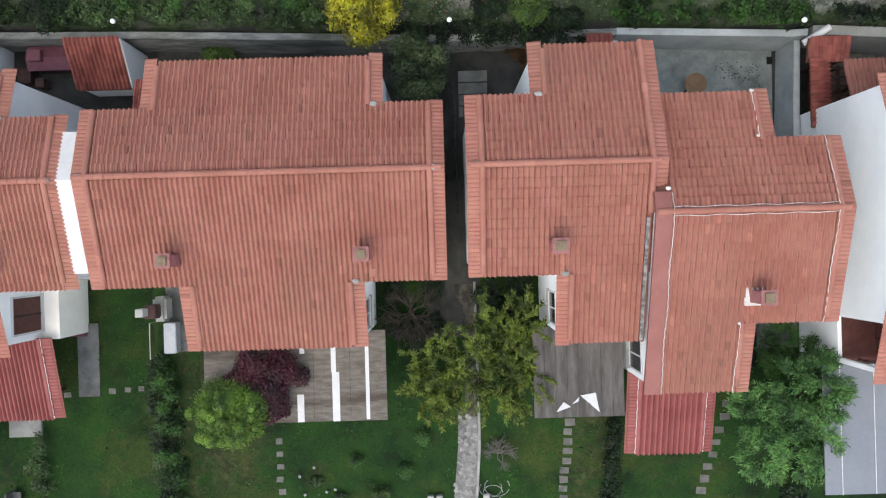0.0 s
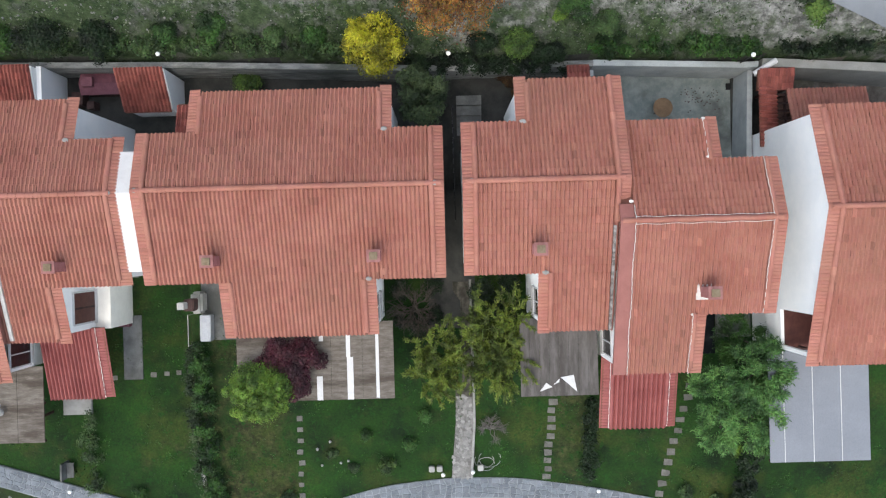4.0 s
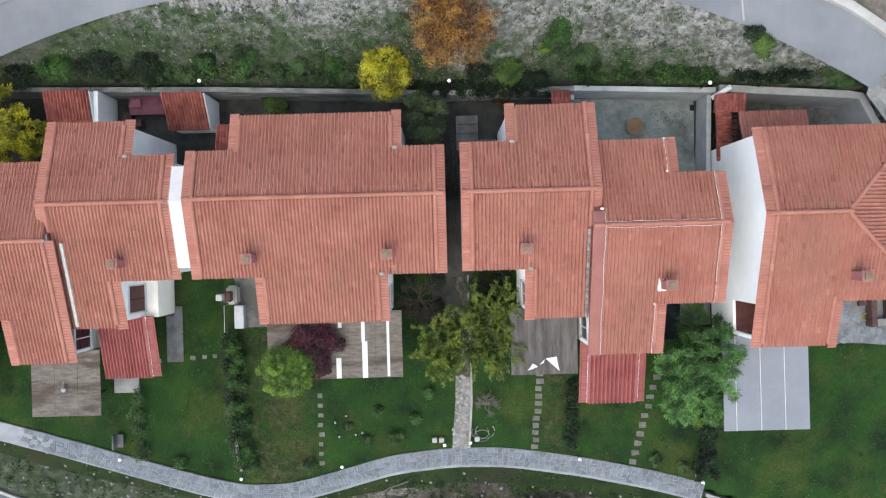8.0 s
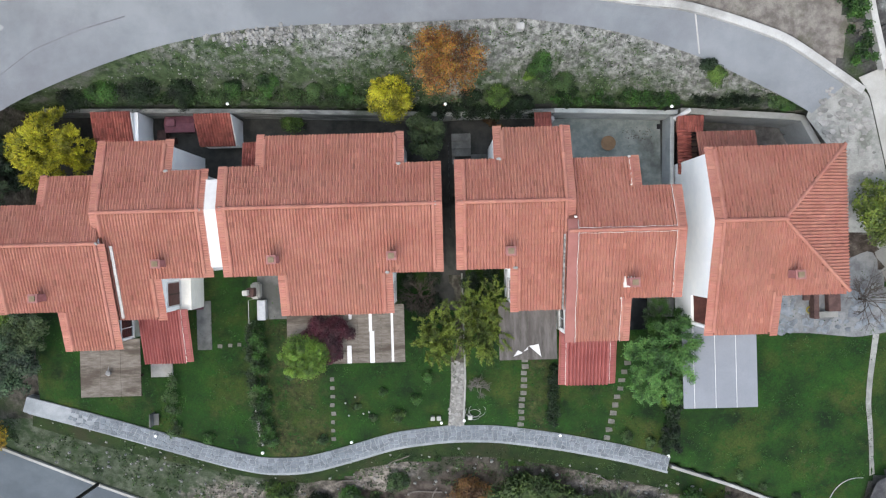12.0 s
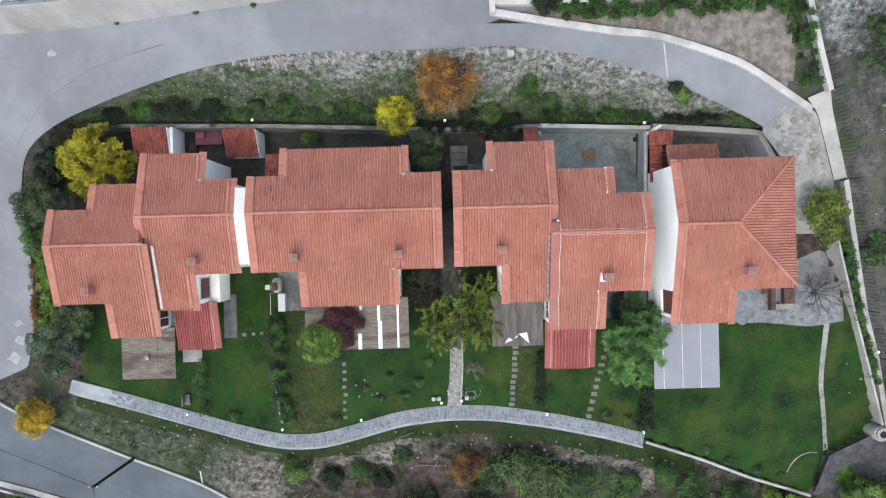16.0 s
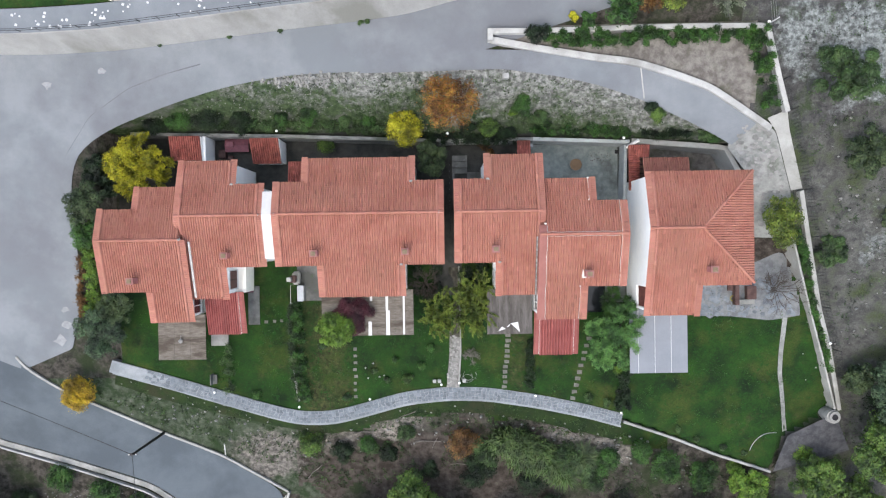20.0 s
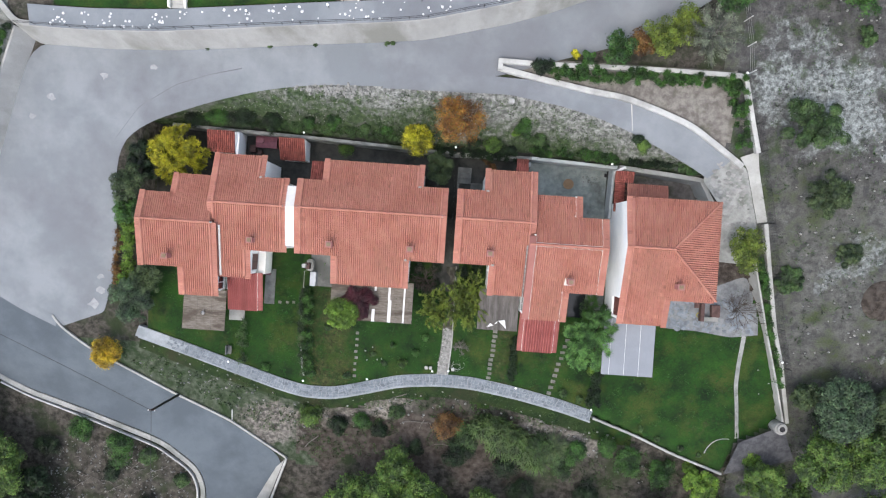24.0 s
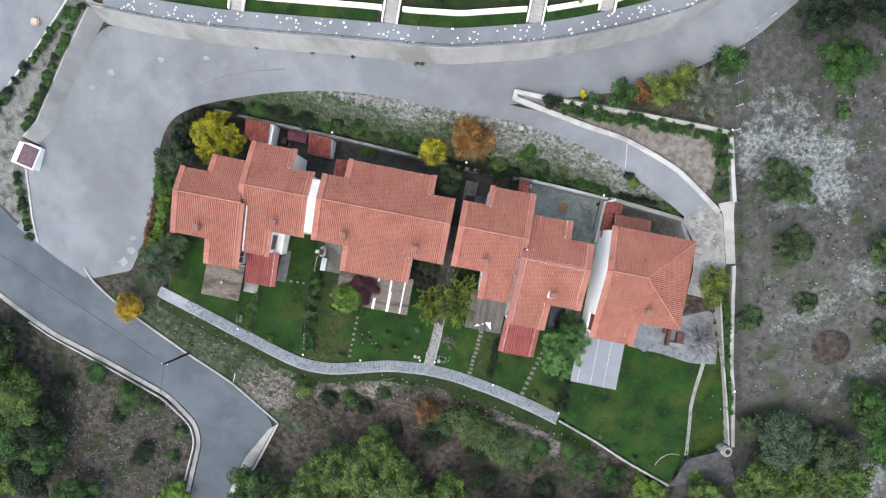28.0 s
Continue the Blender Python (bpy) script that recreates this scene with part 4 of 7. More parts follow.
slab_roof("weathered grey-brown board cover with white strips", -10.1, -2.5, -3.3, -7.05, 3.8, "wood_brown", 1.5,
          ((-6.1, 0.28, -5.9, -7.05), (-4.62, 0.3, -5.0, -7.05), (-4.7, 0.2, -3.4, -5.0), (-3.3, 0.15, -3.4, -7.0), (-6.0, 0.2, -3.4, -4.2)))
CB = slab_roof("weathered grey board cover with torn white sheet", 3.55, 7.25, -3.3, -7.03, 4.4, "wood_grey", 0.45)
slab_roof("wet brown slab cover over a terrace", -24.05, -20.05, -5.2, -9.0, 2.7, "wood_brown", 1.3)
slab_roof("pale blue-grey sheet canopy with white seams", 15.05, 19.75, -5.0, -10.3, 5.05, "canopy_sheet", 4.7, [(x, 0.03, -5.0, -10.3) for x in (15.75, 17.1, 18.42)])

# ---- windows in the side walls of the wings ----
for hs, x, y, z, face in ((H1, -20.15, -4.3, 3.6, "+x"), (HA, -3.1, -2.5, 4.1, "+x"), (HA, -9.72, -2.5, 4.1, "-x"),
                          (HB, 4.21, -2.4, 5.0, "-x"), (HC, 7.39, -4.3, 5.0, "-x"), (HC, 11.0, -4.3, 5.0, "+x")):
    window(hs, x, y, z, 1.3, 1.9, face)
for hs, x, y, z in ((H1, -25.4, -2.65, 3.6), (H1, -21.9, -5.18, 3.6), (H2, -15.6, -0.77, 3.3), (HA, -11.5, -0.73, 4.2), (HA, -6.4, -3.28, 4.4), (HA, -1.4, -0.73, 4.2),
                    (HB, 2.4, -0.66, 5.0), (HB, 5.7, -3.25, 5.2), (HC, 9.2, -5.2, 5.2), (HC, 12.6, -2.56, 5.0), (HD, 17.6, -4.95, 5.9), (HD, 21.6, -2.45, 5.4)):
    window(hs, x, y, z, 1.2, 1.3, "-y")
for hs, x, y, z in ((H1, -22.6, 4.94, 4.3), (H2, -18.5, 6.93, 4.0), (HA, -8.6, 6.9, 4.6), (HA, -4.4, 6.9, 4.6), (HB, 5.5, 6.9, 5.4), (HC, 9.8, 5.02, 5.4), (HD, 18.5, 5.35, 6.4)):
    window(hs, x, y, z, 1.1, 1.2, "+y")
# brown balcony door of a wing
for hs, x, y0, y1, z0, s in ((H2, -17.34, -3.05, -1.45, 2.85, 1),):
    bx = lambda d0, d1, ya, yb, za, zb: (min(x + s * d0, x + s * d1), max(x + s * d0, x + s * d1), ya, yb, za, zb)
    dr = part("door", boxes(bx(0.0, 0.05, y0 + 0.08, y1 - 0.08, z0 + 0.06, z0 + 2.25)), "shutter_brown", hs, "brown wooden balcony door")
    part("door_frame", boxes(bx(0.0, 0.09, y0, y0 + 0.075, z0, z0 + 2.32), bx(0.0, 0.09, y1 - 0.075, y1, z0, z0 + 2.32), bx(0.0, 0.09, y0 + 0.075, y1 - 0.075, z0 + 2.255, z0 + 2.32)), "wood_dark" if s < 0 else "white_sheet", dr)
    part("threshold", boxes(bx(0.0, 0.14, y0 - 0.05, y1 + 0.05, z0 - 0.06, z0)), "white_sheet", dr)
    part("stile", boxes(bx(0.05, 0.07, (y0 + y1) / 2 - 0.05, (y0 + y1) / 2 + 0.05, z0 + 0.06, z0 + 2.25)), "wood_dark", dr)
part("balcony", boxes((-17.33, -16.57, -3.4, -0.9, -0.2, 2.78), bevel=0.02), "cream_stucco", H2, "cream balcony block")
part("balcony_band", boxes((-17.3, -16.6, -3.55, -3.41, -0.2, 0.5)), "kennel_pink", H2, "maroon painted base band")

# ---- mortar lines and flashings ----
def ribbon(name, parent, pts, r, material, label=""):
    return part(name, tube(bmesh.new(), pts, r), material, parent, label)


def wavy(x, ya, yb, zf, dz=0.13):
    n = max(2, int(abs(yb - ya) / 0.09))
    return [(x + 0.014 * math.sin(i * 1.57) + 0.02 * math.sin(i * 0.21), ya + (yb - ya) * i / n, zf(ya + (yb - ya) * i / n) + dz) for i in range(n + 1)]


for x, ya, yb in ((7.86, 1.7, 1.06), (7.86, 1.06, -5.6), (13.48, 1.06, 3.62), (13.48, 1.06, -2.96), (11.18, 3.62, 5.42), (10.52, -2.96, -5.6)):
    ribbon("mortar_line", RC, wavy(x, ya, yb, ZC), 0.014, "mortar", "white mortar line along the verge")
for dy in (-0.16, 0.15):
    ribbon("mortar_line", RC, [(7.9 + 5.6 * i / 16, 1.06 + dy + 0.02 * math.sin(i * 1.7), 9.85 + 0.02) for i in range(17)], 0.012, "mortar")
for x, y, z in ((13.6, 1.06, 9.98), (7.9, 1.06, 9.98), (7.75, 1.85, 9.75), (11.2, 3.66, 9.02), (11.2, 5.36, 8.42), (10.55, -2.95, 8.5)):
    bm = bmesh.new()
    bmesh.ops.create_icosphere(bm, subdivisions=2, radius=0.062)
    for v in bm.verts:
        v.co = Vector((x, y, z - 0.02)) + Vector((v.co.x * 1.7, v.co.y, v.co.z * 0.5)) * (1 + 0.25 * noise.noise(v.co * 9 + Vector((x, y, z))))
    part("mortar_lump", bm, "mortar", RC, "white mortar patch")
for roof, zf, x, y in ((RA, ZA, -0.25, 2.9), (RA, ZA, -12.85, 2.9), (RB, ZB, 1.3, 2.85), (R2, Z2, -14.35, 2.9), (R1, Z1, -20.5, 1.06), (R2, Z2, -16.5, 5.35), (RB, ZB, 3.5, 5.35), (RA, ZA, -2.4, 5.35), (RA, ZA, -3.25, -1.1), (RB, ZB, 4.35, -1.0)):
    bm = bmesh.new()
    bmesh.ops.create_icosphere(bm, subdivisions=2, radius=0.11)
    for v in bm.verts:
        v.co = Vector((x, y, zf(y) + 0.1)) + Vector((v.co.x * 1.3, v.co.y * 0.9, v.co.z * 0.35)) * (1 + 0.3 * noise.noise(v.co * 8 + Vector((x, y, 0))))
    part("mortar_lump", bm, "concrete", roof, "grey mortar patch")
# lead strip where the higher roof meets the lower one


def lead(parent, x, ya, yb, zf, w=0.2, material="flash_worn"):
    bm = bmesh.new()
    prism(bm, x - w / 2, x + w / 2, sorted((ya, yb)), lambda y: zf(y) + 0.125, lambda y: zf(y) - 0.02)
    part("flashing", bm, material, parent, "worn grey-white flashing strip")


lead(RB, 7.2, 0.9, -3.6, ZB, 0.12)
lead(R2, -19.88, 0.9, -3.6, Z2, 0.16, "mortar")
# white sheet that closes the gap between the two houses
bm = bmesh.new()
prism(bm, -14.08, -12.95, [-0.55, 2.9, 4.75], lambda y: Z2(y) - 0.02, lambda y: Z2(y) - 0.12)
part("valley_sheet", bm, "white_sheet", R2, "white sheet closing the gap between the roofs")

# ---- north side: walls, yards, sheds ----
wall_line("north_wall", [(-26.5, 10.2), (-13, 9.75), (0, 9.12), (7.7, 9.1)], 0.3, lambda x, y: terrace(x, y - 0.8) - 0.4, lambda x, y: wall_top(x), "stained_wall", "stained concrete boundary wall below the bank")
wall_line("courtyard_wall", [(7.7, 9.12), (15.65, 8.72)], 0.3, lambda x, y: 0 * x + 0.3, lambda x, y: wall_top(x), "court_wall", "pale grey plastered courtyard wall")
wall_line("courtyard_wall", [(15.5, 8.56), (15.35, 4.0)], 0.28, lambda x, y: 0 * x + 0.3, lambda x, y: 0 * x + 2.7, "court_wall", "pale grey plastered courtyard side wall")
wall_line("north_wall", [(15.8, 8.75), (23.1, 7.95), (24.3, 5.7)], 0.42, lambda x, y: 0 * x + 1.0, lambda x, y: wall_top(x), "pale_concrete", "pale weathered concrete boundary wall", soft=0)
part("courtyard", boxes((7.75, 15.3, 3.0, 8.9, 0.45, 0.68)), "court")
tagged(bpy.data.objects["courtyard"], "grey-green stained concrete courtyard floor", "courtyard", kind="structure")


tb = thing("round_table", "round brown wooden table in the courtyard", "table")
bm = bmesh.new()
bmesh.ops.create_cone(bm, cap_ends=True, segments=40, radius1=0.48, radius2=0.5, depth=0.05, matrix=Matrix.Translation((11.5, 7.05, 1.4)))
part("tabletop", bm, "table_brown", tb)
for k in range(4):
    a = k * math.pi / 2 + 0.6
    part("leg", rod(bmesh.new(), (11.5 + 0.33 * math.cos(a), 7.05 + 0.33 * math.sin(a), 0.68), (11.5 + 0.3 * math.cos(a), 7.05 + 0.3 * math.sin(a), 1.375), 0.03), "wood_dark", tb)
part("floor_drain", boxes((15.0, 15.28, 8.0, 8.35, 0.684, 0.72), bevel=0.01), "metal_dark")
tagged(bpy.data.objects["floor_drain"], "dark square drain box on the courtyard floor", "drain")
rl = random.Random(3)
bm = bmesh.new()
for k in range(60):
    x, y = 13.6 + rl.gauss(0, 0.5), 7.7 + rl.gauss(0, 0.35)
    if 8 < x < 15 and y < 8.7:
        box(bm, x - 0.03, x + 0.03, y - 0.02, y + 0.02, 0.682, 0.69 + rl.random() * 0.02)
part("dead_leaves", bm, "wood_dark")
tagged(bpy.data.objects["dead_leaves"], "dark dead leaves blown over the courtyard floor", "leaves", kind="stuff")


def shed(label, x0, x1, yl, yh, zl, zh, base, fam="old", wallmat="white_stucco"):
    """A hut whose roof falls from yh to yl."""
    tan = (zh - zl) / abs(yh - yl)
    h = porch(label, x0, x1, yh, yl, zl, tan, fam, verges=(), posts=False)
    h.name = "shed"
    h["category"], h["group"] = "shed", "small sheds"
    bm = bmesh.new()
    a, b = sorted((yl, yh))
    zf = lambda y: zl + tan * abs(y - yl) - 0.13
    prism(bm, x0 + 0.12, x1 + 0.02, [a + 0.12, b - 0.05], zf, lambda y: base - 0.3)
    part("wall", bm, wallmat, h)
    return h


shed("small white shed with dark red tile roof", -16.1, -13.65, 7.5, 9.5, 1.55, 2.9, -0.3)
shed("old shed with red tile roof and white side wall", -22.8, -20.15, 7.75, 9.75, 2.5, 3.1, -0.5)
porch("small red tile roof beside the north wing", -12.65, -10.9, 5.2, 7.45, 3.8, 0.3, "old", verges=(), posts=True)
porch("small red tile roof at the back wall", 6.25, 7.45, 7.0, 8.95, 3.4, 0.3, "old", verges=(), posts=True)
porch("terracotta porch roof on the north side", 16.3, 20.0, 5.6, 7.2, 4.9, 0.33, "clay", verges=(), posts=True)
porch("red tile coping roof beside the courtyard", 15.62, 16.5, 4.4, 5.0, 3.9, 0.2, "red", verges=(), posts=False)
g = thing("corner_roof", "L-shaped red tile roof in the back yard", "roof")
bm = bmesh.new()
prism(bm, 15.4, 17.15, [7.35, 8.3], lambda y: 3.75 + 0.3 * (8.3 - y) * 0 + 0.3 * (y - 7.35), lambda y: 3.6 + 0.3 * (y - 7.35))
dk = part("roof", bm, "deck", g)
lay(dk, "old", "tile", slope_tiles((0, 8.35, 4.08), (0, -1), -17.15, -15.4, 1.05, lambda x, y: True, 0.3))
bm = bmesh.new()
bm2 = [bm.verts.new(p) for p in ((15.4, 4.6, 4.05), (16.35, 4.6, 3.7), (16.35, 7.5, 3.7), (15.4, 7.5, 4.05), (15.4, 4.6, 3.93), (16.35, 4.6, 3.58), (16.35, 7.5, 3.58), (15.4, 7.5, 3.93))]
for f in ((0, 1, 2, 3), (7, 6, 5, 4), (0, 4, 5, 1), (1, 5, 6, 2), (2, 6, 7, 3), (3, 7, 4, 0)):
    bm.faces.new([bm2[i] for i in f])
dk = part("roof", bm, "deck", g)
lay(dk, "old", "tile", slope_tiles((15.38, 0, 4.07), (1, 0), -7.5, -4.65, 1.0, lambda x, y: True, 0.36))
for px, py in ((16.2, 4.8), (16.2, 7.4), (17.0, 7.5)):
    part("post", boxes((px - 0.05, px + 0.05, py - 0.05, py + 0.05, 1.4, 3.72)), "wood_dark", g)
pg = thing("pergola", "dark brown wooden pergola beams in the back yard", "pergola")
for k in range(5):
    part("beam", boxes((16.4, 17.6, 5.6 + k * 0.38, 5.7 + k * 0.38, 3.3, 3.42)), "wood_dark", pg)
part("beam", boxes((16.9, 17.0, 5.5, 7.3, 3.17, 3.295)), "wood_dark", pg)
for px, py in ((16.95, 5.6), (16.95, 7.2)):
    part("post", boxes((px - 0.05, px + 0.05, py - 0.05, py + 0.05, 1.4, 3.165)), "wood_dark", pg)
tagged(part("awning_roll", rod(bmesh.new(), (15.35, 8.2, 3.55), (16.3, 8.75, 4.0), 0.14, seg=14), "white_sheet"), "rolled white awning lying across the wall corner", "awning")
tagged(part("white_pier", boxes((7.4, 7.65, 8.4, 8.7, 0.6, 3.1), bevel=0.02), "court_wall"), "white plastered pier at the wall end", "pier")
mat("deck_brown", (0.09, 0.05, 0.036), (0.14, 0.08, 0.058), 2, 0.8, 0.3, 25, stretch=(0.4, 3, 1))
# kennel
kn = thing("kennel", "low pink-painted kennel with a shallow lid", "kennel")
part("body", boxes((-18.6, -16.75, 8.75, 9.6, -0.5, 0.6), bevel=0.02), "kennel_dark", kn)
bm = bmesh.new()
prism(bm, -18.7, -16.65, [8.65, 9.2, 9.75], lambda y: 0.95 - 0.25 * abs(y - 9.2) / 0.55, lambda y: 0.85 - 0.25 * abs(y - 9.2) / 0.55)
part("lid", bm, "kennel_pink", kn)
part("vent_box", boxes((-18.5, -17.9, 9.0, 9.5, 0.85, 1.15), bevel=0.02), "kennel_pink", kn)
for x0, x1, y0, y1 in ((-19.4, -18.8, 8.2, 8.9), (-18.6, -18.2, 8.0, 8.4)):
    tagged(part("crate", boxes((x0, x1, y0, y1, -0.45, 0.3), bevel=0.02), "kennel_dark"), "dark wooden crate in the back yard", "crate")
tagged(part("side_wall", boxes((-20.15, -19.9, 7.6, 9.8, -0.5, 2.4), bevel=0.01), "white_stucco"), "narrow white yard wall", "wall", kind="structure")
# steps and slabs behind the passage
for k in range(4):
    tagged(part("step", boxes((0.9, 2.2, 6.0 + k * 0.5, 6.5 + k * 0.5, 0.1, 0.62 + k * 0.17), bevel=0.015), "apron_dark"), "grey concrete garden step", "step", group="back garden steps")
tagged(part("slab", boxes((2.2, 4.4, 5.9, 6.6, 0.2, 0.78), bevel=0.02), "apron_dark"), "grey concrete slab behind the house", "slab")
fe = thing("passage_fence", "dark metal fence with posts in the passage", "fence")
part("rail", boxes((0.66, 0.7, 1.5, 7.2, 2.55, 2.6)), "metal_dark", fe)
part("rail", boxes((0.66, 0.7, 1.5, 7.2, 1.75, 1.79)), "metal_dark", fe)
for k in range(12):
    part("post", boxes((0.655, 0.705, 1.5 + k * 0.517, 1.54 + k * 0.517, 0.2, 2.66)), "metal_dark", fe)

# ---- south side: walls, paths, slabs ----
rs = random.Random(11)


def slab_piece(name, x, y, w, d, h, parent, material, key="object", rot=None):
    bm = bmesh.new()
    box(bm, -w / 2, w / 2, -d / 2, d / 2, -0.06, h)
    ob = part(name, bm, material, parent)
    ob.matrix_basis = Matrix.Translation((x, y, gz(x, y))) @ Matrix.Rotation(rs.uniform(-0.12, 0.12) if rot is None else rot, 4, "Z")
    return ob


for label, (xa, ya), (xb, yb), n, w in (("row of square pale stepping stones in the lawn", (-7.75, -8.6), (-7.85, -12.9), 8, 0.3), ("row of square pale stepping stones in the lawn", (5.5, -7.5), (5.25, -12.2), 11, 0.42),
                                        ("curved row of square pale stepping stones in the lawn", (12.6, -7.3), (11.2, -13.3), 11, 0.42), ("short row of pale stepping stones across the lawn", (-17.6, -6.3), (-14.2, -6.1), 6, 0.3)):
    t = thing("stepping_stones", label, "stones", group="stepping stone rows")
    for k in range(n):
        f = k / (n - 1)
        slab_piece("stone", xa + (xb - xa) * f + rs.uniform(-0.05, 0.05), ya + (yb - ya) * f, w * rs.uniform(0.85, 1.1), w * rs.uniform(0.75, 0.95), 0.03, t, "pale_slab_object")

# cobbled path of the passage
# north stretch: same path, its shade put into a darker colour
strip("shaded_path", [(0.45, -1.6), (0.5, -4.0), (0.47, -7.6)], [(1.25, -1.6), (1.35, -4.0), (1.38, -7.6)], "path_shade", lift=0.055, n=20, cross=2, z=ground, label="earth path between the houses, darkened in colour for the shade")
pa = tagged(strip("passage_path", [(0.47, -7.4), (0.45, -9), (0.15, -12.3)], [(1.38, -7.4), (1.4, -9), (1.2, -12.3)], "cobble", lift=0.05, n=40, cross=2, z=ground), "worn cobbled path between the gardens", "path", kind="structure")
for k in range(260):
    y = -7.5 - 4.7 * rs.random()
    x = 0.5 + 0.8 * rs.random() - (0.25 if y < -11 else 0)
    r = rs.uniform(0.06, 0.11)
    if k < 150:
        slab_piece("cobble", x, y, r * 2, r * 1.6, 0.075, pa, "cobble_stone_object", rot=rs.uniform(0, 3))
wall_line("path_kerb", [(1.35, -1.5), (1.42, -9), (1.22, -12.2)], 0.12, lambda x, y: ground(x, y) - 0.1, lambda x, y: ground(x, y) + 0.18, "concrete", "low concrete kerb beside the path", soft=0)
# stones set in the top of the south wall
d = np.r_[0, np.cumsum(np.hypot(*np.diff(np.array(S_LINE), axis=0).T))]


def wall_stones():
    """Crazy paving on the wall's top: uneven stones with narrow joints; the west end is plain mortar."""
    L = d[-1]
    sx, sy = [p[0] for p in S_LINE], [p[1] for p in S_LINE]
    ss = np.linspace(0, L, 400)
    line = np.stack([np.interp(ss, d, sx), np.interp(ss, d, sy)], -1)
    for _ in range(60):
        line[1:-1] = (line[:-2] + 2 * line[1:-1] + line[2:]) / 4
    tang = np.gradient(line, axis=0)
    tang /= np.linalg.norm(tang, axis=1)[:, None]

    def at(q, w):
        x, y = np.interp(q, ss, line[:, 0]), np.interp(q, ss, line[:, 1])
        tx, ty = np.interp(q, ss, tang[:, 0]), np.interp(q, ss, tang[:, 1])
        return Vector((x - ty * w, y + tx * w, -0.3))
    n = int(L / 0.32)
    grid = [[(L * i / n + rs.uniform(-0.13, 0.13), -0.52 + 1.04 * j / 4 + (rs.uniform(-0.09, 0.09) if 0 < j < 4 else 0)) for j in range(5)] for i in range(n + 1)]
    v, f, first = [], [], []
    for i in range(n):
        for j in range(4):
            q = [grid[i][j], grid[i + 1][j], grid[i + 1][j + 1], grid[i][j + 1]]
            ring = []
            for a, b in zip(q, q[1:] + q[:1]):
                k = rs.uniform(0.35, 0.65)
                ring += [a, (a[0] + (b[0] - a[0]) * k + rs.uniform(-0.03, 0.03), a[1] + (b[1] - a[1]) * k + rs.uniform(-0.03, 0.03))]
            pts = [at(a, min(0.53, max(-0.53, b))) for a, b in ring]
            c = sum(pts, Vector()) / 8
            if c.x > -25.5 + rs.uniform(-1.5, 1.5):
                first.append((c, [((p - c) * 0.9)[:2] for p in pts]))
    first.sort(key=lambda e: abs(e[0].x - 2))
    for n_, (c, ring) in enumerate(first):
        vv = [(a * 0.95, b * 0.95, 0.022) for a, b in ring] + [(a, b, -0.02) for a, b in ring]
        k = len(ring)
        ff = [tuple(range(k))] + [(i, i + k, (i + 1) % k + k, (i + 1) % k) for i in range(k)]
        if n_ < 280:
            ob = new("stone", mesh_of("stone", vv, ff, "stone_object"))
            ob.parent = S_WALL
            ob.location = c
        else:
            b0 = len(v)
            v += [(c.x + p[0], c.y + p[1], c.z + p[2]) for p in vv]
            f += [tuple(b0 + i for i in q) for q in ff]
    if v:
        ob = new("stone_field", mesh_of("stone_field", v, f, "stone_island"))
        ob.parent = S_WALL
        tagged(ob, "irregular grey stones bedded in pale mortar", kind="stuff")


wall_stones()
wall_line("wall_ledge", [(x + 0.03, y - 0.68) for x, y in S_LINE], 0.14, lambda x, y: hill(x, y) - 0.8, lambda x, y: 0 * x - 0.62, "wall_mortar", "thin pale ledge along the foot of the garden wall", soft=3)
# grass strip whose dark colour stands in for shadow below the wall
strip("grass_ditch", [(x, y - 0.5) for x, y in S_LINE], [(x - 0.3, y - 2.1 + 0.25 * math.sin(x * 0.8)) for x, y in S_LINE], "lawn_dry", lift=0.05, n=110, cross=4, label="grass strip below the garden wall, darkened in colour for the wall's shadow", z=lambda x, y: ground(x, np.minimum(y, south(x) - 0.55)))
wall_line("lawn_edge", [(15.7, -15.5), (20.0, -17.0), (24.0, -18.7), (29.0, -20.4)], 0.22, lambda x, y: hill(x, y) - 1.5, lambda x, y: terrace(x, y + 0.3) + 0.15, "pale_concrete", "narrow pale wall at the edge of the lawn", soft=1)
strip("lawn_path", [(28.85, -6.3), (28.78, -9.3), (28.85, -11.2), (30.05, -16.8)], [(29.27, -6.3), (29.18, -9.3), (29.25, -11.2), (30.5, -16.7)], "worn_paving", lift=0.04, n=30, cross=2, z=ground, label="narrow pale gravel path across the lawn")
wall_line("east_wall", [(28.6, 0.8), (28.95, -0.2), (30.85, -5.7), (32.65, -10.5), (34.05, -14.5)], 0.17, lambda x, y: terrace(x - 1, y) - 0.6, lambda x, y: 4.3 + 0.28 * y + 0 * x, "pale_concrete", "narrow cream garden wall", soft=0)
wall_line("east_boundary_wall", [(29.0, 4.3), (30.3, -0.5), (31.7, -5.5), (33.0, -9.05), (34.6, -14.7)], 0.38, lambda x, y: hill(x, y) - 1.5, lambda x, y: hill(x, y) + 0.5, "pale_concrete", "pale concrete boundary wall along the field", soft=0)
strip("concrete_path", [(25.8, 10.0), (26.6, 9.0), (28.3, 4.35)], [(27.3, 10.6), (27.6, 9.2), (29.2, 4.5)], "pale_concrete", lift=0.12, n=20, cross=3, label="wide pale concrete path")
wall_line("lane_kerb", [(4.0, 16.2), (7.7, 15.5), (12.1, 14.75), (15.0, 14.4), (18.0, 13.5), (21.1, 12.4), (23.8, 10.7), (26.1, 9.2)], 0.5, lambda x, y: hill(x, y) - 0.5, lambda x, y: hill(x, y) + 0.35, "white_concrete", "whitewashed kerb wall along the lane")
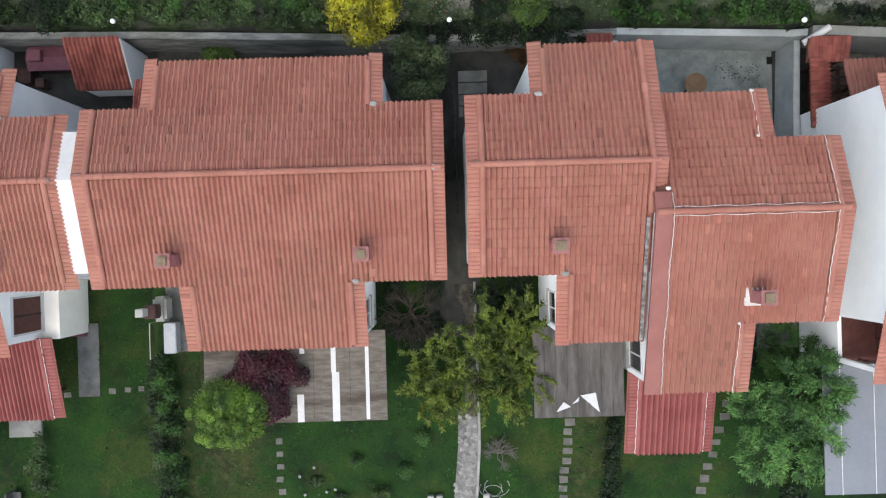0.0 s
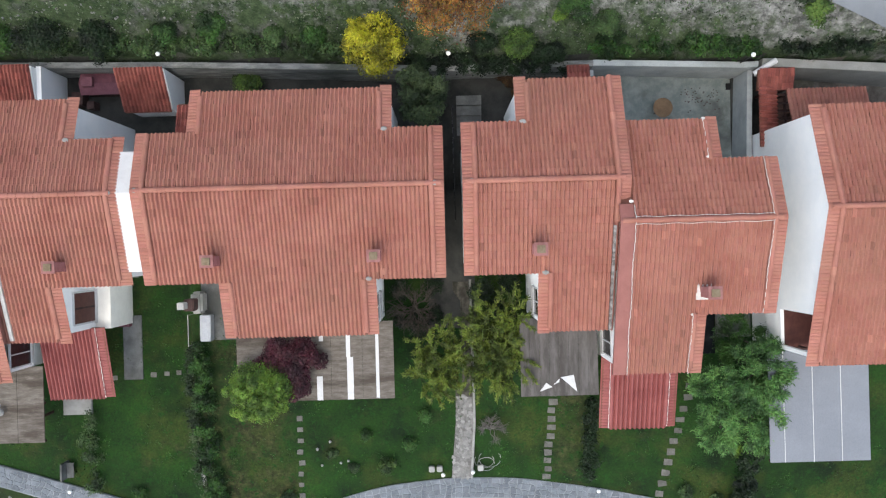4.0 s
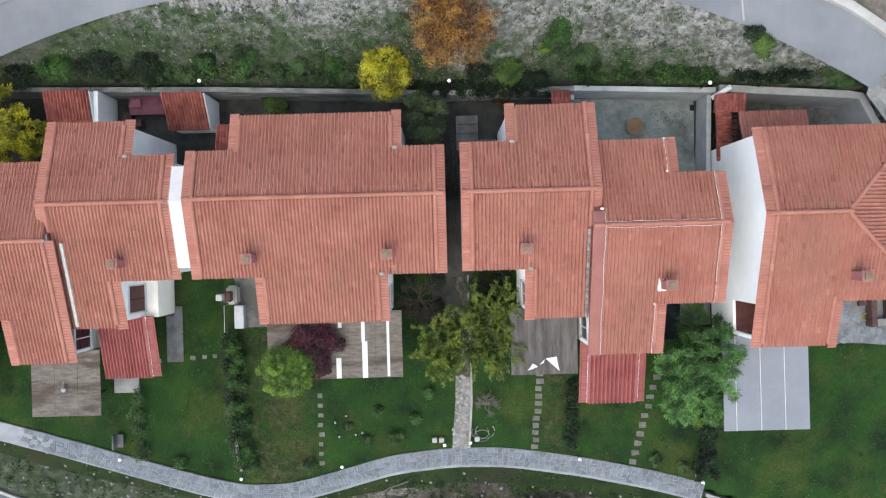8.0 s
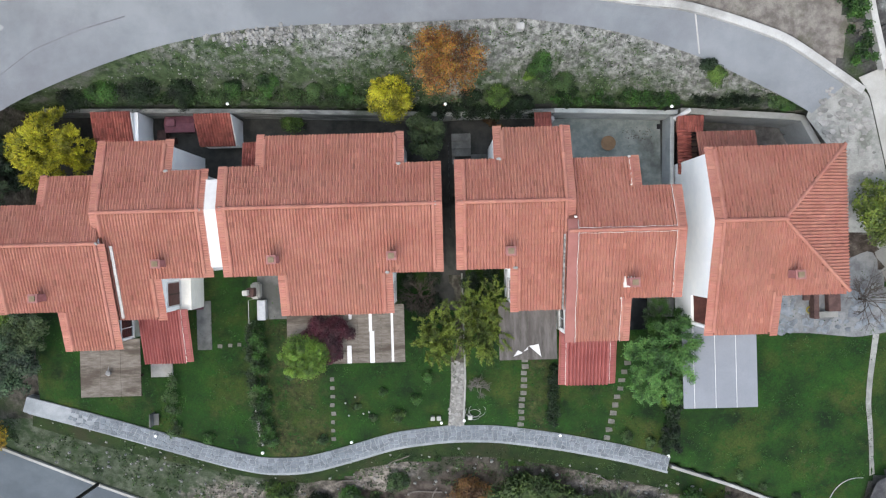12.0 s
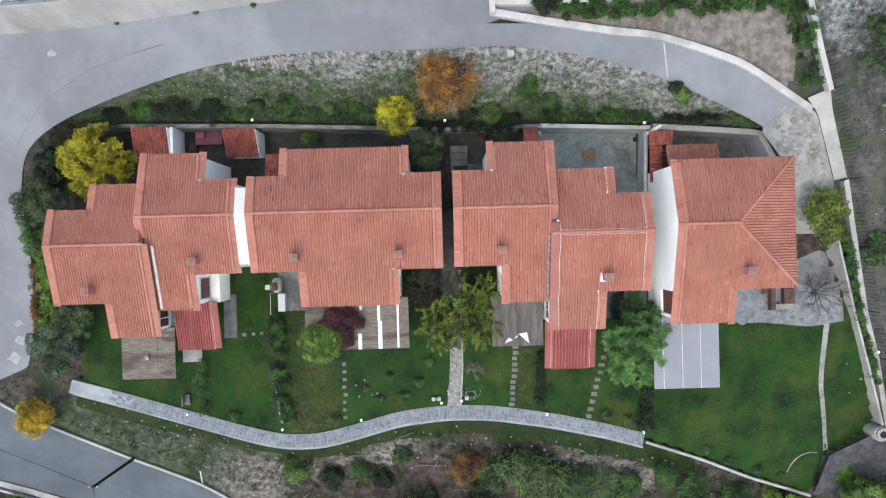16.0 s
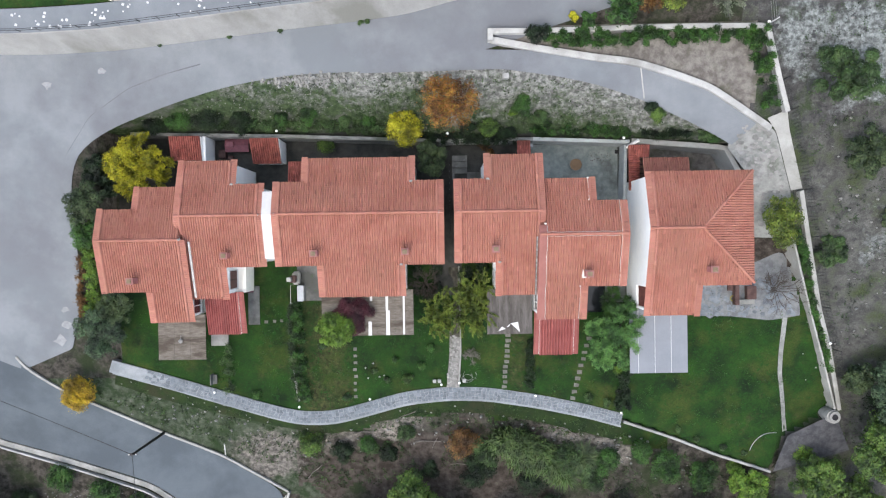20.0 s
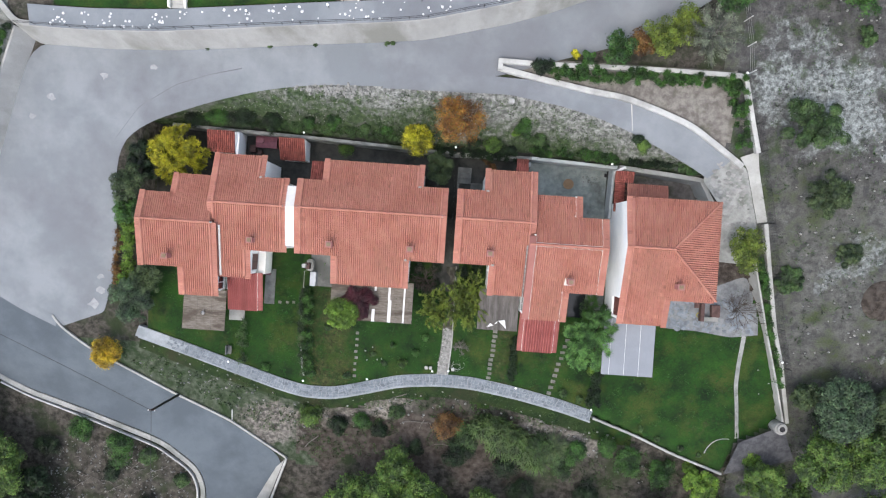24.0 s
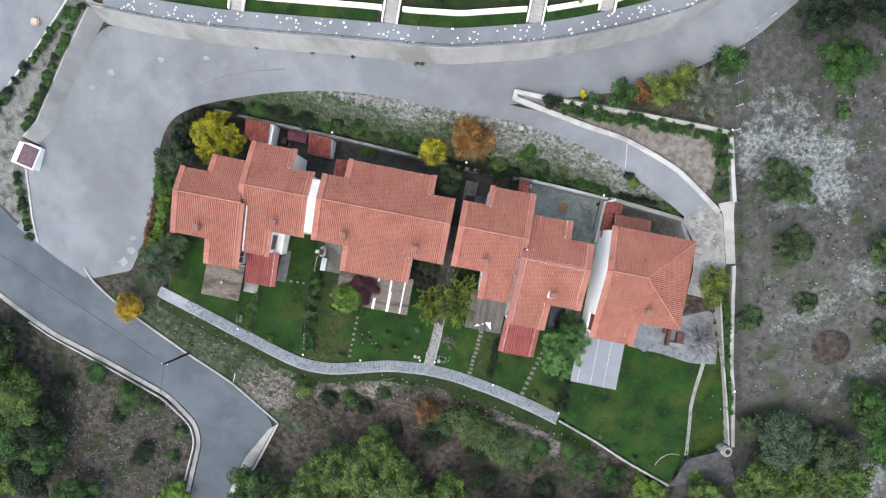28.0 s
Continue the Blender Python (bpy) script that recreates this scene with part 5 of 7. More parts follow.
wall_line("hedge_wall", [(3.9, 16.8), (7.5, 16.7), (11.7, 16.75), (17.2, 16.8), (21.6, 16.75), (25.0, 16.7), (26.1, 13.4), (27.2, 10.4)], 0.4, lambda x, y: hill(x, y) - 0.5, lambda x, y: hill(x, y) + 0.55, "white_concrete", "whitewashed boundary wall behind the hedge", soft=0)
tagged(part("wall_end", boxes((3.7, 4.1, 16.0, 16.95, 7.0, 8.35), bevel=0.02), "white_concrete"), "whitewashed wall end at the fork of the road", "wall", kind="structure")
strip("paved_yard", [(23.0, 8.3), (24.3, 9.9), (26.5, 9.2), (28.4, 4.0), (28.3, 0.5)], [(22.9, 7.8), (23.6, 7.0), (24.8, 5.6), (25.3, 3.0), (25.4, 0.6)], "worn_paving", lift=0.06, n=30, cross=6, label="worn pale stone paving beside the end house", z=lambda x, y: hill(x, y))
YARD = [(23.2, 8.3), (24.3, 9.7), (26.3, 9.1), (27.6, 4.8), (27.8, 1.4), (25.7, 1.4), (25.5, 3.0), (25.0, 5.7), (23.8, 7.2)]


def within(x, y, poly):
    odd_ = False
    for (xa, ya), (xb, yb) in zip(poly, poly[1:] + poly[:1]):
        if (ya > y) != (yb > y) and x < (xb - xa) * (y - ya) / (yb - ya) + xa:
            odd_ = not odd_
    return odd_


k = 0
while k < 130:
    x, y = rs.uniform(23, 28), rs.uniform(1.4, 9.7)
    if not within(x, y, YARD):
        continue
    k += 1
    r, n_ = rs.uniform(0.14, 0.32), rs.randint(5, 7)
    ring = [(math.cos(i * 6.283 / n_) * r * rs.uniform(0.8, 1.1), math.sin(i * 6.283 / n_) * r * rs.uniform(0.45, 1.0)) for i in range(n_)]
    ob = new("flagstone", mesh_of("flagstone", [(a * 0.93, b * 0.93, 0.006) for a, b in ring] + [(a, b, -0.03) for a, b in ring], [tuple(range(n_))] + [(i, i + n_, (i + 1) % n_ + n_, (i + 1) % n_) for i in range(n_)], "cobble_stone_object"))
    ob.parent = bpy.data.objects["paved_yard"]
    ob.location = (x, y, float(hill(x, y)) + 0.07 + 0.0004 * k)
strip("stone_terrace", [(21.4, -2.4), (24.5, -2.4), (28.9, -0.5), (30.2, -4.0)], [(21.4, -6.0), (24.5, -6.1), (27.8, -6.5), (30.3, -6.1)], "terrace_stone", lift=0.06, n=20, cross=8, z=ground, label="crazy-paved grey stone terrace")
for k in range(170):
    x, y = rs.uniform(21.6, 29.8), rs.uniform(-6.0, -2.7)
    if x > 28.5 and y > -4.2:
        continue
    r = rs.uniform(0.16, 0.3)
    n_ = rs.randint(5, 7)
    ring = [(math.cos(i * 6.283 / n_) * r * rs.uniform(0.6, 1.2), math.sin(i * 6.283 / n_) * r * rs.uniform(0.5, 1.1)) for i in range(n_)]
    vv = [(a * 0.95, b * 0.95, 0.004) for a, b in ring] + [(a, b, -0.02) for a, b in ring]
    ob = new("paving_stone", mesh_of("paving_stone", vv, [tuple(range(n_))] + [(i, i + n_, (i + 1) % n_ + n_, (i + 1) % n_) for i in range(n_)], "stone_object"))
    ob.parent = bpy.data.objects["stone_terrace"]
    ob.location = (x, y, gz(x, y) + 0.064 + 0.0002 * k)
part("corner_terrace", done("corner_terrace", (lambda b: (b.faces.new([b.verts.new(p) for p in ((30.2, -17.0, -0.55), (34.3, -15.0, -0.3), (36.0, -18.5, -1.2), (29.2, -20.4, -1.35))]), b)[1])(bmesh.new()), "slate"), "slate")
tagged(bpy.data.objects["corner_terrace"], "dark slate paved corner terrace", "terrace", kind="structure")
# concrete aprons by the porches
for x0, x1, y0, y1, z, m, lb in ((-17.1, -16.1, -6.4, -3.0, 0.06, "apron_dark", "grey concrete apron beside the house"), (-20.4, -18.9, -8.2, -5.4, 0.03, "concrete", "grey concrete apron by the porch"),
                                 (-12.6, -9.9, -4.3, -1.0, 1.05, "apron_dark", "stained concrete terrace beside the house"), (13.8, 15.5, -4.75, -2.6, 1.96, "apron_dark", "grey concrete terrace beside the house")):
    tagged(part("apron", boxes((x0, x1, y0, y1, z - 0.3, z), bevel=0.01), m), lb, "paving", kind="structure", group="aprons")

tagged(part("dark_cover", boxes((12.2, 13.75, -5.6, -2.9, 1.4, 1.72), bevel=0.03), "glass_dark"), "near-black sheet covering a basin beside the house", "cover")
tagged(part("yard_deck", boxes((16.4, 18.2, 4.9, 7.4, 1.2, 2.0), bevel=0.01), "deck_brown"), "brown boarded floor in the back yard", "deck", kind="structure")


def lamp(x, y, z, base, label="white globe lamp on a short post"):
    h = thing("globe_lamp", label, "lamp", (x, y, base), "globe lamps")
    part("post", rod(bmesh.new(), (0, 0, 0), (0, 0, z - base - 0.1), 0.03), "metal_dark", h)
    part("collar", rod(bmesh.new(), (0, 0, z - base - 0.16), (0, 0, z - base - 0.1), 0.06), "metal_dark", h)
    bm = bmesh.new()
    bmesh.ops.create_uvsphere(bm, u_segments=20, v_segments=12, radius=0.11)
    bmesh.ops.translate(bm, verts=bm.verts, vec=(0, 0, z - base))
    g = part("globe", bm, "globe", h)
    for p in g.data.polygons:
        p.use_smooth = True


for x, y, z in ((-13.68, 10.02, 3.33), (0.53, 9.56, 3.75), (14.84, 8.83, 4.85)):
    lamp(x, y, z, float(wall_top(x)) - 0.05)
for x, y, z in ((-12.82, -13.71, -0.12), (7.95, -13.02, -0.05), (1.28, -11.74, 0.29), (-20.2, -12.3, 0.0), (-6.6, -13.1, 0.0), (15.4, -14.6, 0.1), (-0.3, -11.9, 0.1)):
    lamp(x, y, z, min(gz(x, y), z - 0.3) - 0.05)
lamp(32.75, -8.5, 2.17, 0.5)
lamp(24.95, 16.9, 9.16, 7.8)
for x, y in ((-17.4, 18.5), (-10.7, 19.3), (-3.1, 20.2), (2.4, 21.4)):
    lamp(x, y, gz(x, y) + 1.1, gz(x, y) - 0.05)
bm = bmesh.new()
box(bm, -1.05, -0.75, -11.75, -11.45, -0.4, 0.1, 0.03)
ob = tagged(part("stone_block", bm, "white_concrete"), "pale square stone block by the gate", "block", group="gate blocks")
for dx in (0.42, 2.6, 16.1):
    copy_thing(ob, Matrix.Translation((dx, -2.6 if dx > 10 else 0.0, -0.3 if dx > 10 else 0)))

# ---- plants ----
rng = np.random.default_rng(7)
rt = random.Random(2)


def leaves(centres, spread, count, size, up=0.3, droop=0.0, long=1.6):
    """Leaf blades scattered round clump centres, as vertices and faces."""
    c = np.asarray(centres, float)
    k = rng.integers(0, len(c), count)
    off = rng.normal(0, 1, (count, 3)) * (np.asarray(spread).reshape(-1)[k % np.size(spread)][:, None] if np.size(spread) > 1 else spread)
    off[:, 2] *= 0.7
    p = c[k] + off
    n = rng.normal(0, 1, (count, 3))
    n[:, 2] = np.abs(n[:, 2]) + up * 2
    n /= np.linalg.norm(n, axis=1)[:, None]
    t = np.cross(n, rng.normal(0, 1, (count, 3)))
    t /= np.linalg.norm(t, axis=1)[:, None]
    t[:, 2] -= droop
    b = np.cross(n, t)
    s = size * rng.uniform(0.6, 1.3, (count, 1))
    V = np.stack([p - t * s * long / 2, p + b * s * 0.4, p + t * s * long / 2, p - b * s * 0.4], 1).reshape(-1, 3)
    F = np.arange(count * 4).reshape(-1, 4)
    return V, F


def leaf_part(name, parent, V, F, material, label=""):
    me = bpy.data.meshes.new(name)
    me.from_pydata(V.tolist(), [], F.tolist())
    me.materials.append(MATS[material])
    ob = new(name, me)
    ob.parent = parent
    return tagged(ob, label)


def clumps(n, rx, ry, rz, cz, shell=0.55):
    a = rng.normal(0, 1, (n, 3))
    a /= np.linalg.norm(a, axis=1)[:, None]
    a[:, 2] = np.where(a[:, 2] < -0.35, -a[:, 2], a[:, 2])
    r = shell + (1 - shell) * rng.random((n, 1)) ** 0.6
    r *= 1 + 0.22 * np.array([[noise.noise(Vector(q) * 2.2 + Vector((rx, ry, cz)))] for q in a])
    return a * r * np.array([rx, ry, rz]) + np.array([0, 0, cz])


def lobed(cl, rl, count, size, long=1.5, squash=0.8, ragged=0.14):
    """Leaves on the outside of rounded lobes, turned outwards, so that gaps stay open between the lobes."""
    cl, rl = np.asarray(cl, float), np.asarray(rl, float)
    k = rng.choice(len(cl), count, p=rl ** 2 / np.sum(rl ** 2))
    a = rng.normal(0, 1, (count, 3))
    a /= np.linalg.norm(a, axis=1)[:, None]
    a[:, 2] = np.where(a[:, 2] < -0.25, -a[:, 2], a[:, 2])
    p = cl[k] + a * rl[k][:, None] * (1 + rng.normal(-0.06, ragged, (count, 1))) * np.array([1, 1, squash])
    n = a + rng.normal(0, 0.45, (count, 3)) + np.array([0, 0, 0.35])
    n /= np.linalg.norm(n, axis=1)[:, None]
    t = np.cross(n, rng.normal(0, 1, (count, 3)))
    t /= np.linalg.norm(t, axis=1)[:, None]
    b = np.cross(n, t)
    s = size * rng.uniform(0.6, 1.3, (count, 1))
    V = np.stack([p - t * s * long / 2, p + b * s * 0.42, p + t * s * long / 2, p - b * s * 0.42], 1).reshape(-1, 3)
    return V, np.arange(count * 4).reshape(-1, 4)


def tree(label, x, y, height, r, leaf, count=3500, size=0.14, n=45, ry=None, trunk=0.35, base=None, bark="bark", category="tree", spread=0.32, droop=0.0, group="", name="tree", flat=0.5, lob=(0.22, 0.42), core=0.62, ragged=0.17):
    z0 = gz(x, y) - 0.1 if base is None else base
    t = thing(name, label, category, (x, y, z0), group)
    ry = ry or r
    rz = (height * (1 - trunk)) * flat
    cz = height - rz
    lobes_n = max(9, n // 2)
    cl = clumps(lobes_n, r * 0.92, ry * 0.92, rz * 0.88, cz, 0.5)
    rl = rng.uniform(*lob, lobes_n) * min(r, ry)
    for k, f in enumerate(((0, 0), (0.32, 0.1), (-0.25, 0.24), (0.0, -0.32))):
        cl[k] = (f[0] * r, f[1] * ry, cz - rz * 0.12)
        rl[k] = min(r, ry, rz * 1.25) * (core if k == 0 else core * 0.8)
    bm = bmesh.new()
    tr = max(0.05, 0.035 * height)
    top = Vector((rng.normal(0, 0.1), rng.normal(0, 0.1), cz))
    rod(bm, (0, 0, 0), top * 0.5, tr, tr * 0.75)
    rod(bm, top * 0.5, top, tr * 0.75, tr * 0.4)
    for q in cl[:: max(1, lobes_n // 9)]:
        mid = top * 0.62 + Vector(q) * 0.35
        rod(bm, top * 0.5, mid, tr * 0.45, tr * 0.3, 6)
        rod(bm, mid, Vector(q), tr * 0.3, tr * 0.1, 6)
    part("trunk", bm, bark, t)
    V, F = lobed(cl, rl, count, size, ragged=ragged)
    leaf_part("crown", t, V, F, "leaf_" + leaf)
    return t


def bush(label, x, y, r, h, leaf, count=900, size=0.1, ry=None, base=None, group="garden bushes", n=16):
    z0 = gz(x, y) - 0.05 if base is None else base
    t = thing("bush", label, "bush", (x, y, z0), group)
    m = max(5, n // 2)
    cl = clumps(m, r * 0.82, (ry or r) * 0.82, h * 0.42, h * 0.45, 0.2)
    bm = bmesh.new()
    for q in cl[::2]:
        rod(bm, (0, 0, 0), Vector(q), 0.025, 0.008, 5)
    part("stem", bm, "bark", t)
    rl = rng.uniform(0.26, 0.48, m) * r
    cl[0], rl[0] = (0, 0, h * 0.42), min(0.66 * r, h * 0.6)
    V, F = lobed(cl, rl, count, size, ragged=0.2)
    leaf_part("crown", t, V, F, "leaf_" + leaf)
    return t


def hedge(label, pts, w, h, leaf, per=420, size=0.09, z=None):
    """A clipped hedge along a line."""
    p = np.array(pts, float)
    d = np.r_[0, np.cumsum(np.hypot(*np.diff(p, axis=0).T))]
    t = thing("hedge", label, "hedge", group="hedges")
    n = int(d[-1] * 7)
    s = rng.random(n) * d[-1]
    cx, cy = np.interp(s, d, p[:, 0]), np.interp(s, d, p[:, 1])
    g = np.array([(gz(a, b) if z is None else float(z(a, b))) for a, b in zip(cx, cy)])
    bump_ = np.array([noise.noise((a * 0.8, b * 0.8, 1)) for a, b in zip(cx, cy)])
    c = np.stack([cx + rng.uniform(-w / 2, w / 2, n), cy + rng.uniform(-w / 2, w / 2, n), g + rng.random(n) * h * (1 + 0.3 * bump_)], -1)
    bm = bmesh.new()
    k = 0.3
    while k < d[-1]:
        a, b = float(np.interp(k, d, p[:, 0])), float(np.interp(k, d, p[:, 1]))
        zz = gz(a, b) if z is None else float(z(a, b))
        rod(bm, (a, b, zz - 0.1), (a, b, zz + h * 0.8), 0.025, 0.012, 5)
        k += 0.6
    tagged(part("stemwork", bm, "bark", t), kind="stuff")
    V, F = leaves(c, 0.13, int(d[-1] * per), size)
    leaf_part("foliage", t, V, F, "leaf_" + leaf)
    return t


def bare(label, x, y, h, r, material="bark_pale", n=16, name="bare_tree", base=None, category="tree"):
    """A leafless tree: limbs that fork twice."""
    t = thing(name, label, category, (x, y, gz(x, y) - 0.05 if base is None else base))
    rr = random.Random(int(x * 10 + y))
    bm, tw = bmesh.new(), bmesh.new()
    top = Vector((0, 0, h * 0.35))
    rod(bm, (0, 0, 0), top, 0.07, 0.05)
    for k in range(n):
        a = rr.uniform(0, 6.283)
        o = top * rr.uniform(0.3, 1.0) + Vector((rr.uniform(-0.25, 0.25), rr.uniform(-0.25, 0.25), 0)) * r * 0.5
        far = rr.uniform(0.25, 0.65)
        e = o + Vector((math.cos(a) * r * far, math.sin(a) * r * far, h * rr.uniform(0.1, 0.45)))
        tube(bm, [o, o.lerp(e, 0.5) + Vector((rr.uniform(-0.1, 0.1), rr.uniform(-0.1, 0.1), 0.06)), e], 0.022, 5)
        for j in range(5):
            b = a + rr.uniform(-1.1, 1.1)
            q = e + Vector((math.cos(b) * r * 0.5, math.sin(b) * r * 0.5, h * rr.uniform(0.0, 0.25))) * rr.uniform(0.5, 1.0)
            rod(tw, e, q, 0.014, 0.005, 4)
            for i in range(2):
                rod(tw, e.lerp(q, 0.5), e.lerp(q, 0.5) + Vector((rr.uniform(-0.3, 0.3), rr.uniform(-0.3, 0.3), rr.uniform(0, 0.2))), 0.008, 0.004, 4)
    part("trunk", bm, material, t)
    tagged(part("branchwork", tw, material, t), kind="stuff")
    return t


# trees round the houses
tree("small bright yellow autumn tree on the bank", -3.0, 9.9, 3.8, 1.5, "yellow", 10000, 0.085, 90, trunk=0.15, lob=(0.12, 0.24), flat=0.6, core=0.8)
tree("orange-brown autumn tree on the bank", 0.5, 11.6, 4.4, 2.45, "orange", 11500, 0.08, 150, trunk=0.2, lob=(0.08, 0.2), core=0.74, ragged=0.24)
tree("dark green leafy tree between the houses", -0.85, 7.55, 5.0, 1.5, "shade", 11000, 0.085, 70, trunk=0.3, base=0.0, lob=(0.15, 0.32))
tree("dark conifer beside the road", -28.0, 7.0, 5.0, 1.9, "dark", 14000, 0.13, 60, trunk=0.15, lob=(0.16, 0.32))
tree("grey-green tree beside the road", -29.1, 4.2, 3.4, 1.7, "shade", 5600, 0.11, 44, trunk=0.15, lob=(0.16, 0.32))
tree("leafy green tree beside the road hedge", -29.6, 1.6, 2.6, 1.3, "green", 4200, 0.11, 34, trunk=0.15)
tree("grey-green olive tree at the garden corner", -29.3, -6.6, 3.6, 2.3, "olive", 11000, 0.12, 70, trunk=0.2, lob=(0.14, 0.3))
tree("leafy green tree beside the hedge", -27.9, -4.6, 3.4, 1.6, "shade", 6000, 0.11, 44, trunk=0.2, lob=(0.16, 0.32))
tree("small golden yellow tree at the road corner", -32.3, -12.3, 3.2, 1.5, "gold", 10000, 0.09, 80, trunk=0.2, lob=(0.14, 0.26), core=0.82)
tree("round clipped light green tree beside the terrace", -8.8, -6.4, 5.3, 1.68, "lime", 30000, 0.065, 150, ry=1.45, trunk=0.42, lob=(0.1, 0.18), core=0.85, ragged=0.12)
tree("dark red-leaved plum tree spreading over the board cover", -7.45, -5.35, 4.35, 1.75, "red", 19000, 0.085, 110, ry=1.6, trunk=0.8, base=0.3, flat=0.6, lob=(0.14, 0.3))


def blades(P, T, length, width):
    """Narrow blades that start at P and run along T."""
    n = len(P)
    T = T / np.linalg.norm(T, axis=1)[:, None]
    s = length * rng.uniform(0.6, 1.35, (n, 1))
    up = rng.normal(0, 0.5, (n, 3)) + np.array([0, 0, 1.0])
    b = np.cross(T, up)
    b /= np.linalg.norm(b, axis=1)[:, None] + 1e-6
    V = np.stack([P, P + T * s * 0.45 + b * width / 2, P + T * s, P + T * s * 0.45 - b * width / 2], 1).reshape(-1, 3)
    return V, np.arange(n * 4).reshape(-1, 4)


def plume(label, x, y, lobes, leaf, base, count=1000, length=0.15, width=0.03, name="tree"):
    """A tree of several lobes, each a mass of drooping tufts of narrow leaves."""
    t = thing(name, label, "tree", (x, y, base))
    bm = bmesh.new()
    rod(bm, (0, 0, 0), (0, 0, 1.6), 0.13, 0.1)
    V, F = [], []
    for lx, ly, lz, r, k in lobes:
        c = np.array([lx - x, ly - y, lz - base])
        tube(bm, [(0, 0, 1.4), (c[0] * 0.5, c[1] * 0.5, 1.4 + (c[2] - 1.4) * 0.6), tuple(c)], 0.05, 6)
        m = int(30 * r * r * k) + 8
        a = rng.normal(0, 1, (m, 3))
        a[:, 2] = np.abs(a[:, 2]) * 0.9 - 0.15
        a /= np.linalg.norm(a, axis=1)[:, None]
        q = c + a * r * rng.uniform(0.75, 1.0, (m, 1)) * np.array([1, 1, 0.8])
        for o, d in zip(q, a):
            n = count // 4
            dirs = d * 0.9 + rng.normal(0, 0.6, (n, 3)) + np.array([0, 0, -0.1])
            P = o + d * rng.uniform(-0.25, 0.3, (n, 1)) * r * 0.6 + rng.normal(0, 0.1, (n, 3))
            v, f = blades(P, dirs, length, width)
            F.append(f + 4 * sum(len(w) for w in F))
            V.append(v)
    part("trunk", bm, "bark", t)
    leaf_part("crown", t, np.concatenate(V), np.concatenate(F), "leaf_" + leaf)
    return t


plume("bushy yellow autumn tree beside the end house", -25.1, 7.1,
      ((-25.2, 7.2, 4.6, 1.5, 0.8), (-26.6, 7.4, 3.6, 1.2, 0.8), (-23.7, 7.5, 3.6, 1.2, 0.8), (-25.0, 8.6, 3.4, 1.2, 0.8), (-25.8, 5.9, 3.4, 1.2, 0.8), (-24.0, 6.2, 3.5, 1.2, 0.8), (-26.3, 8.6, 3.0, 0.9, 0.8)), "yellow", -0.5, 420, 0.22, 0.06)
plume("tall feathery light green tree beside the canopy", 14.5, -7.0,
      ((14.7, -6.0, 4.7, 1.45, 1), (13.0, -7.2, 3.9, 1.2, 1), (16.1, -6.9, 3.7, 1.2, 1), (14.5, -8.3, 4.4, 1.25, 1), (15.4, -9.2, 3.5, 1.0, 1), (13.3, -9.0, 3.4, 1.0, 1)), "light", 1.3, 620, 0.19, 0.045)
plume("dark green leafy tree behind the light one", 14.3, -4.6, ((14.3, -4.7, 3.6, 1.2, 1), (16.0, -5.4, 3.2, 1.0, 1)), "green", 1.3, 620)


def feather(label, x, y, h, r, leaf, strands=70, ry=None):
    """A thin tree of long arching twigs, each set thickly with small leaves."""
    t = thing("tree", label, "tree", (x, y, gz(x, y) - 0.1))
    rr = random.Random(int(x * 7 + y * 3))
    bm, P, T = bmesh.new(), [], []
    rod(bm, (0, 0, 0), (0, 0, h * 0.5), 0.08, 0.05)
    for k in range(strands):
        a, reach = k * 2.399 + rr.uniform(-0.3, 0.3), rr.uniform(0.3, 1.05)
        e = np.array([math.cos(a) * r * reach, math.sin(a) * (ry or r) * reach, 0])
        o = np.array([rr.uniform(-0.5, 0.5) * r, rr.uniform(-0.5, 0.5) * (ry or r), 0])
        e = e * 0.62
        side = np.array([-math.sin(a), math.cos(a), 0]) * rr.uniform(-0.35, 0.35)
        top = h * rr.uniform(0.7, 1.0)
        line = [o + np.array([0, 0, h * 0.42]) + e * q + side * q * q + np.array([0, 0, (top - h * 0.42) * math.sin(q * 2.1) * 1.1]) for q in (0, 0.2, 0.4, 0.6, 0.8, 1.0)]
        tube(bm, [tuple(p) for p in line], 0.012, 4)
        n = int(60 + 70 * reach)
        q = rng.uniform(1.2, 5.0, n)
        j = np.minimum(4, q.astype(int))
        L = np.array(line)
        d = L[j + 1] - L[j]
        P.append(L[j] + d * (q - j)[:, None] + rng.normal(0, 0.035, (n, 3)))
        T.append(d / np.linalg.norm(d, axis=1)[:, None] + rng.normal(0, 0.55, (n, 3)))
    part("trunk", bm, "bark", t)
    V, F = blades(np.concatenate(P), np.concatenate(T), 0.2, 0.05)
    leaf_part("crown", t, V, F, "leaf_" + leaf)


feather("thin feathery yellow-green tree over the path", 2.4, -4.6, 3.6, 2.2, "willow", 150, 3.2)
feather("thin feathery yellow-green tree over the path", -0.3, -5.5, 3.0, 2.0, "willow", 85, 2.3)
bare("bare grey shrub below the eaves", -1.5, -2.9, 1.9, 1.6, name="bare_shrub", category="bush", n=34, material="bark")
for x, y, r in ((-2.2, -2.0, 0.7), (-0.6, -1.8, 0.6), (-1.4, -3.9, 0.7), (-0.4, -3.3, 0.5), (2.0, -2.0, 0.8), (3.2, -1.6, 0.7), (2.6, -2.8, 0.6), (-2.3, -3.6, 0.5)):
    bush("dark evergreen plant close to the house wall", x, y, r, r * 1.1, "dark", int(1500 * r), 0.08, group="plants by the walls")
bare("leafless tree with spreading pale branches on the terrace", 27.9, -3.9, 3.2, 2.2, n=26, material="bark")
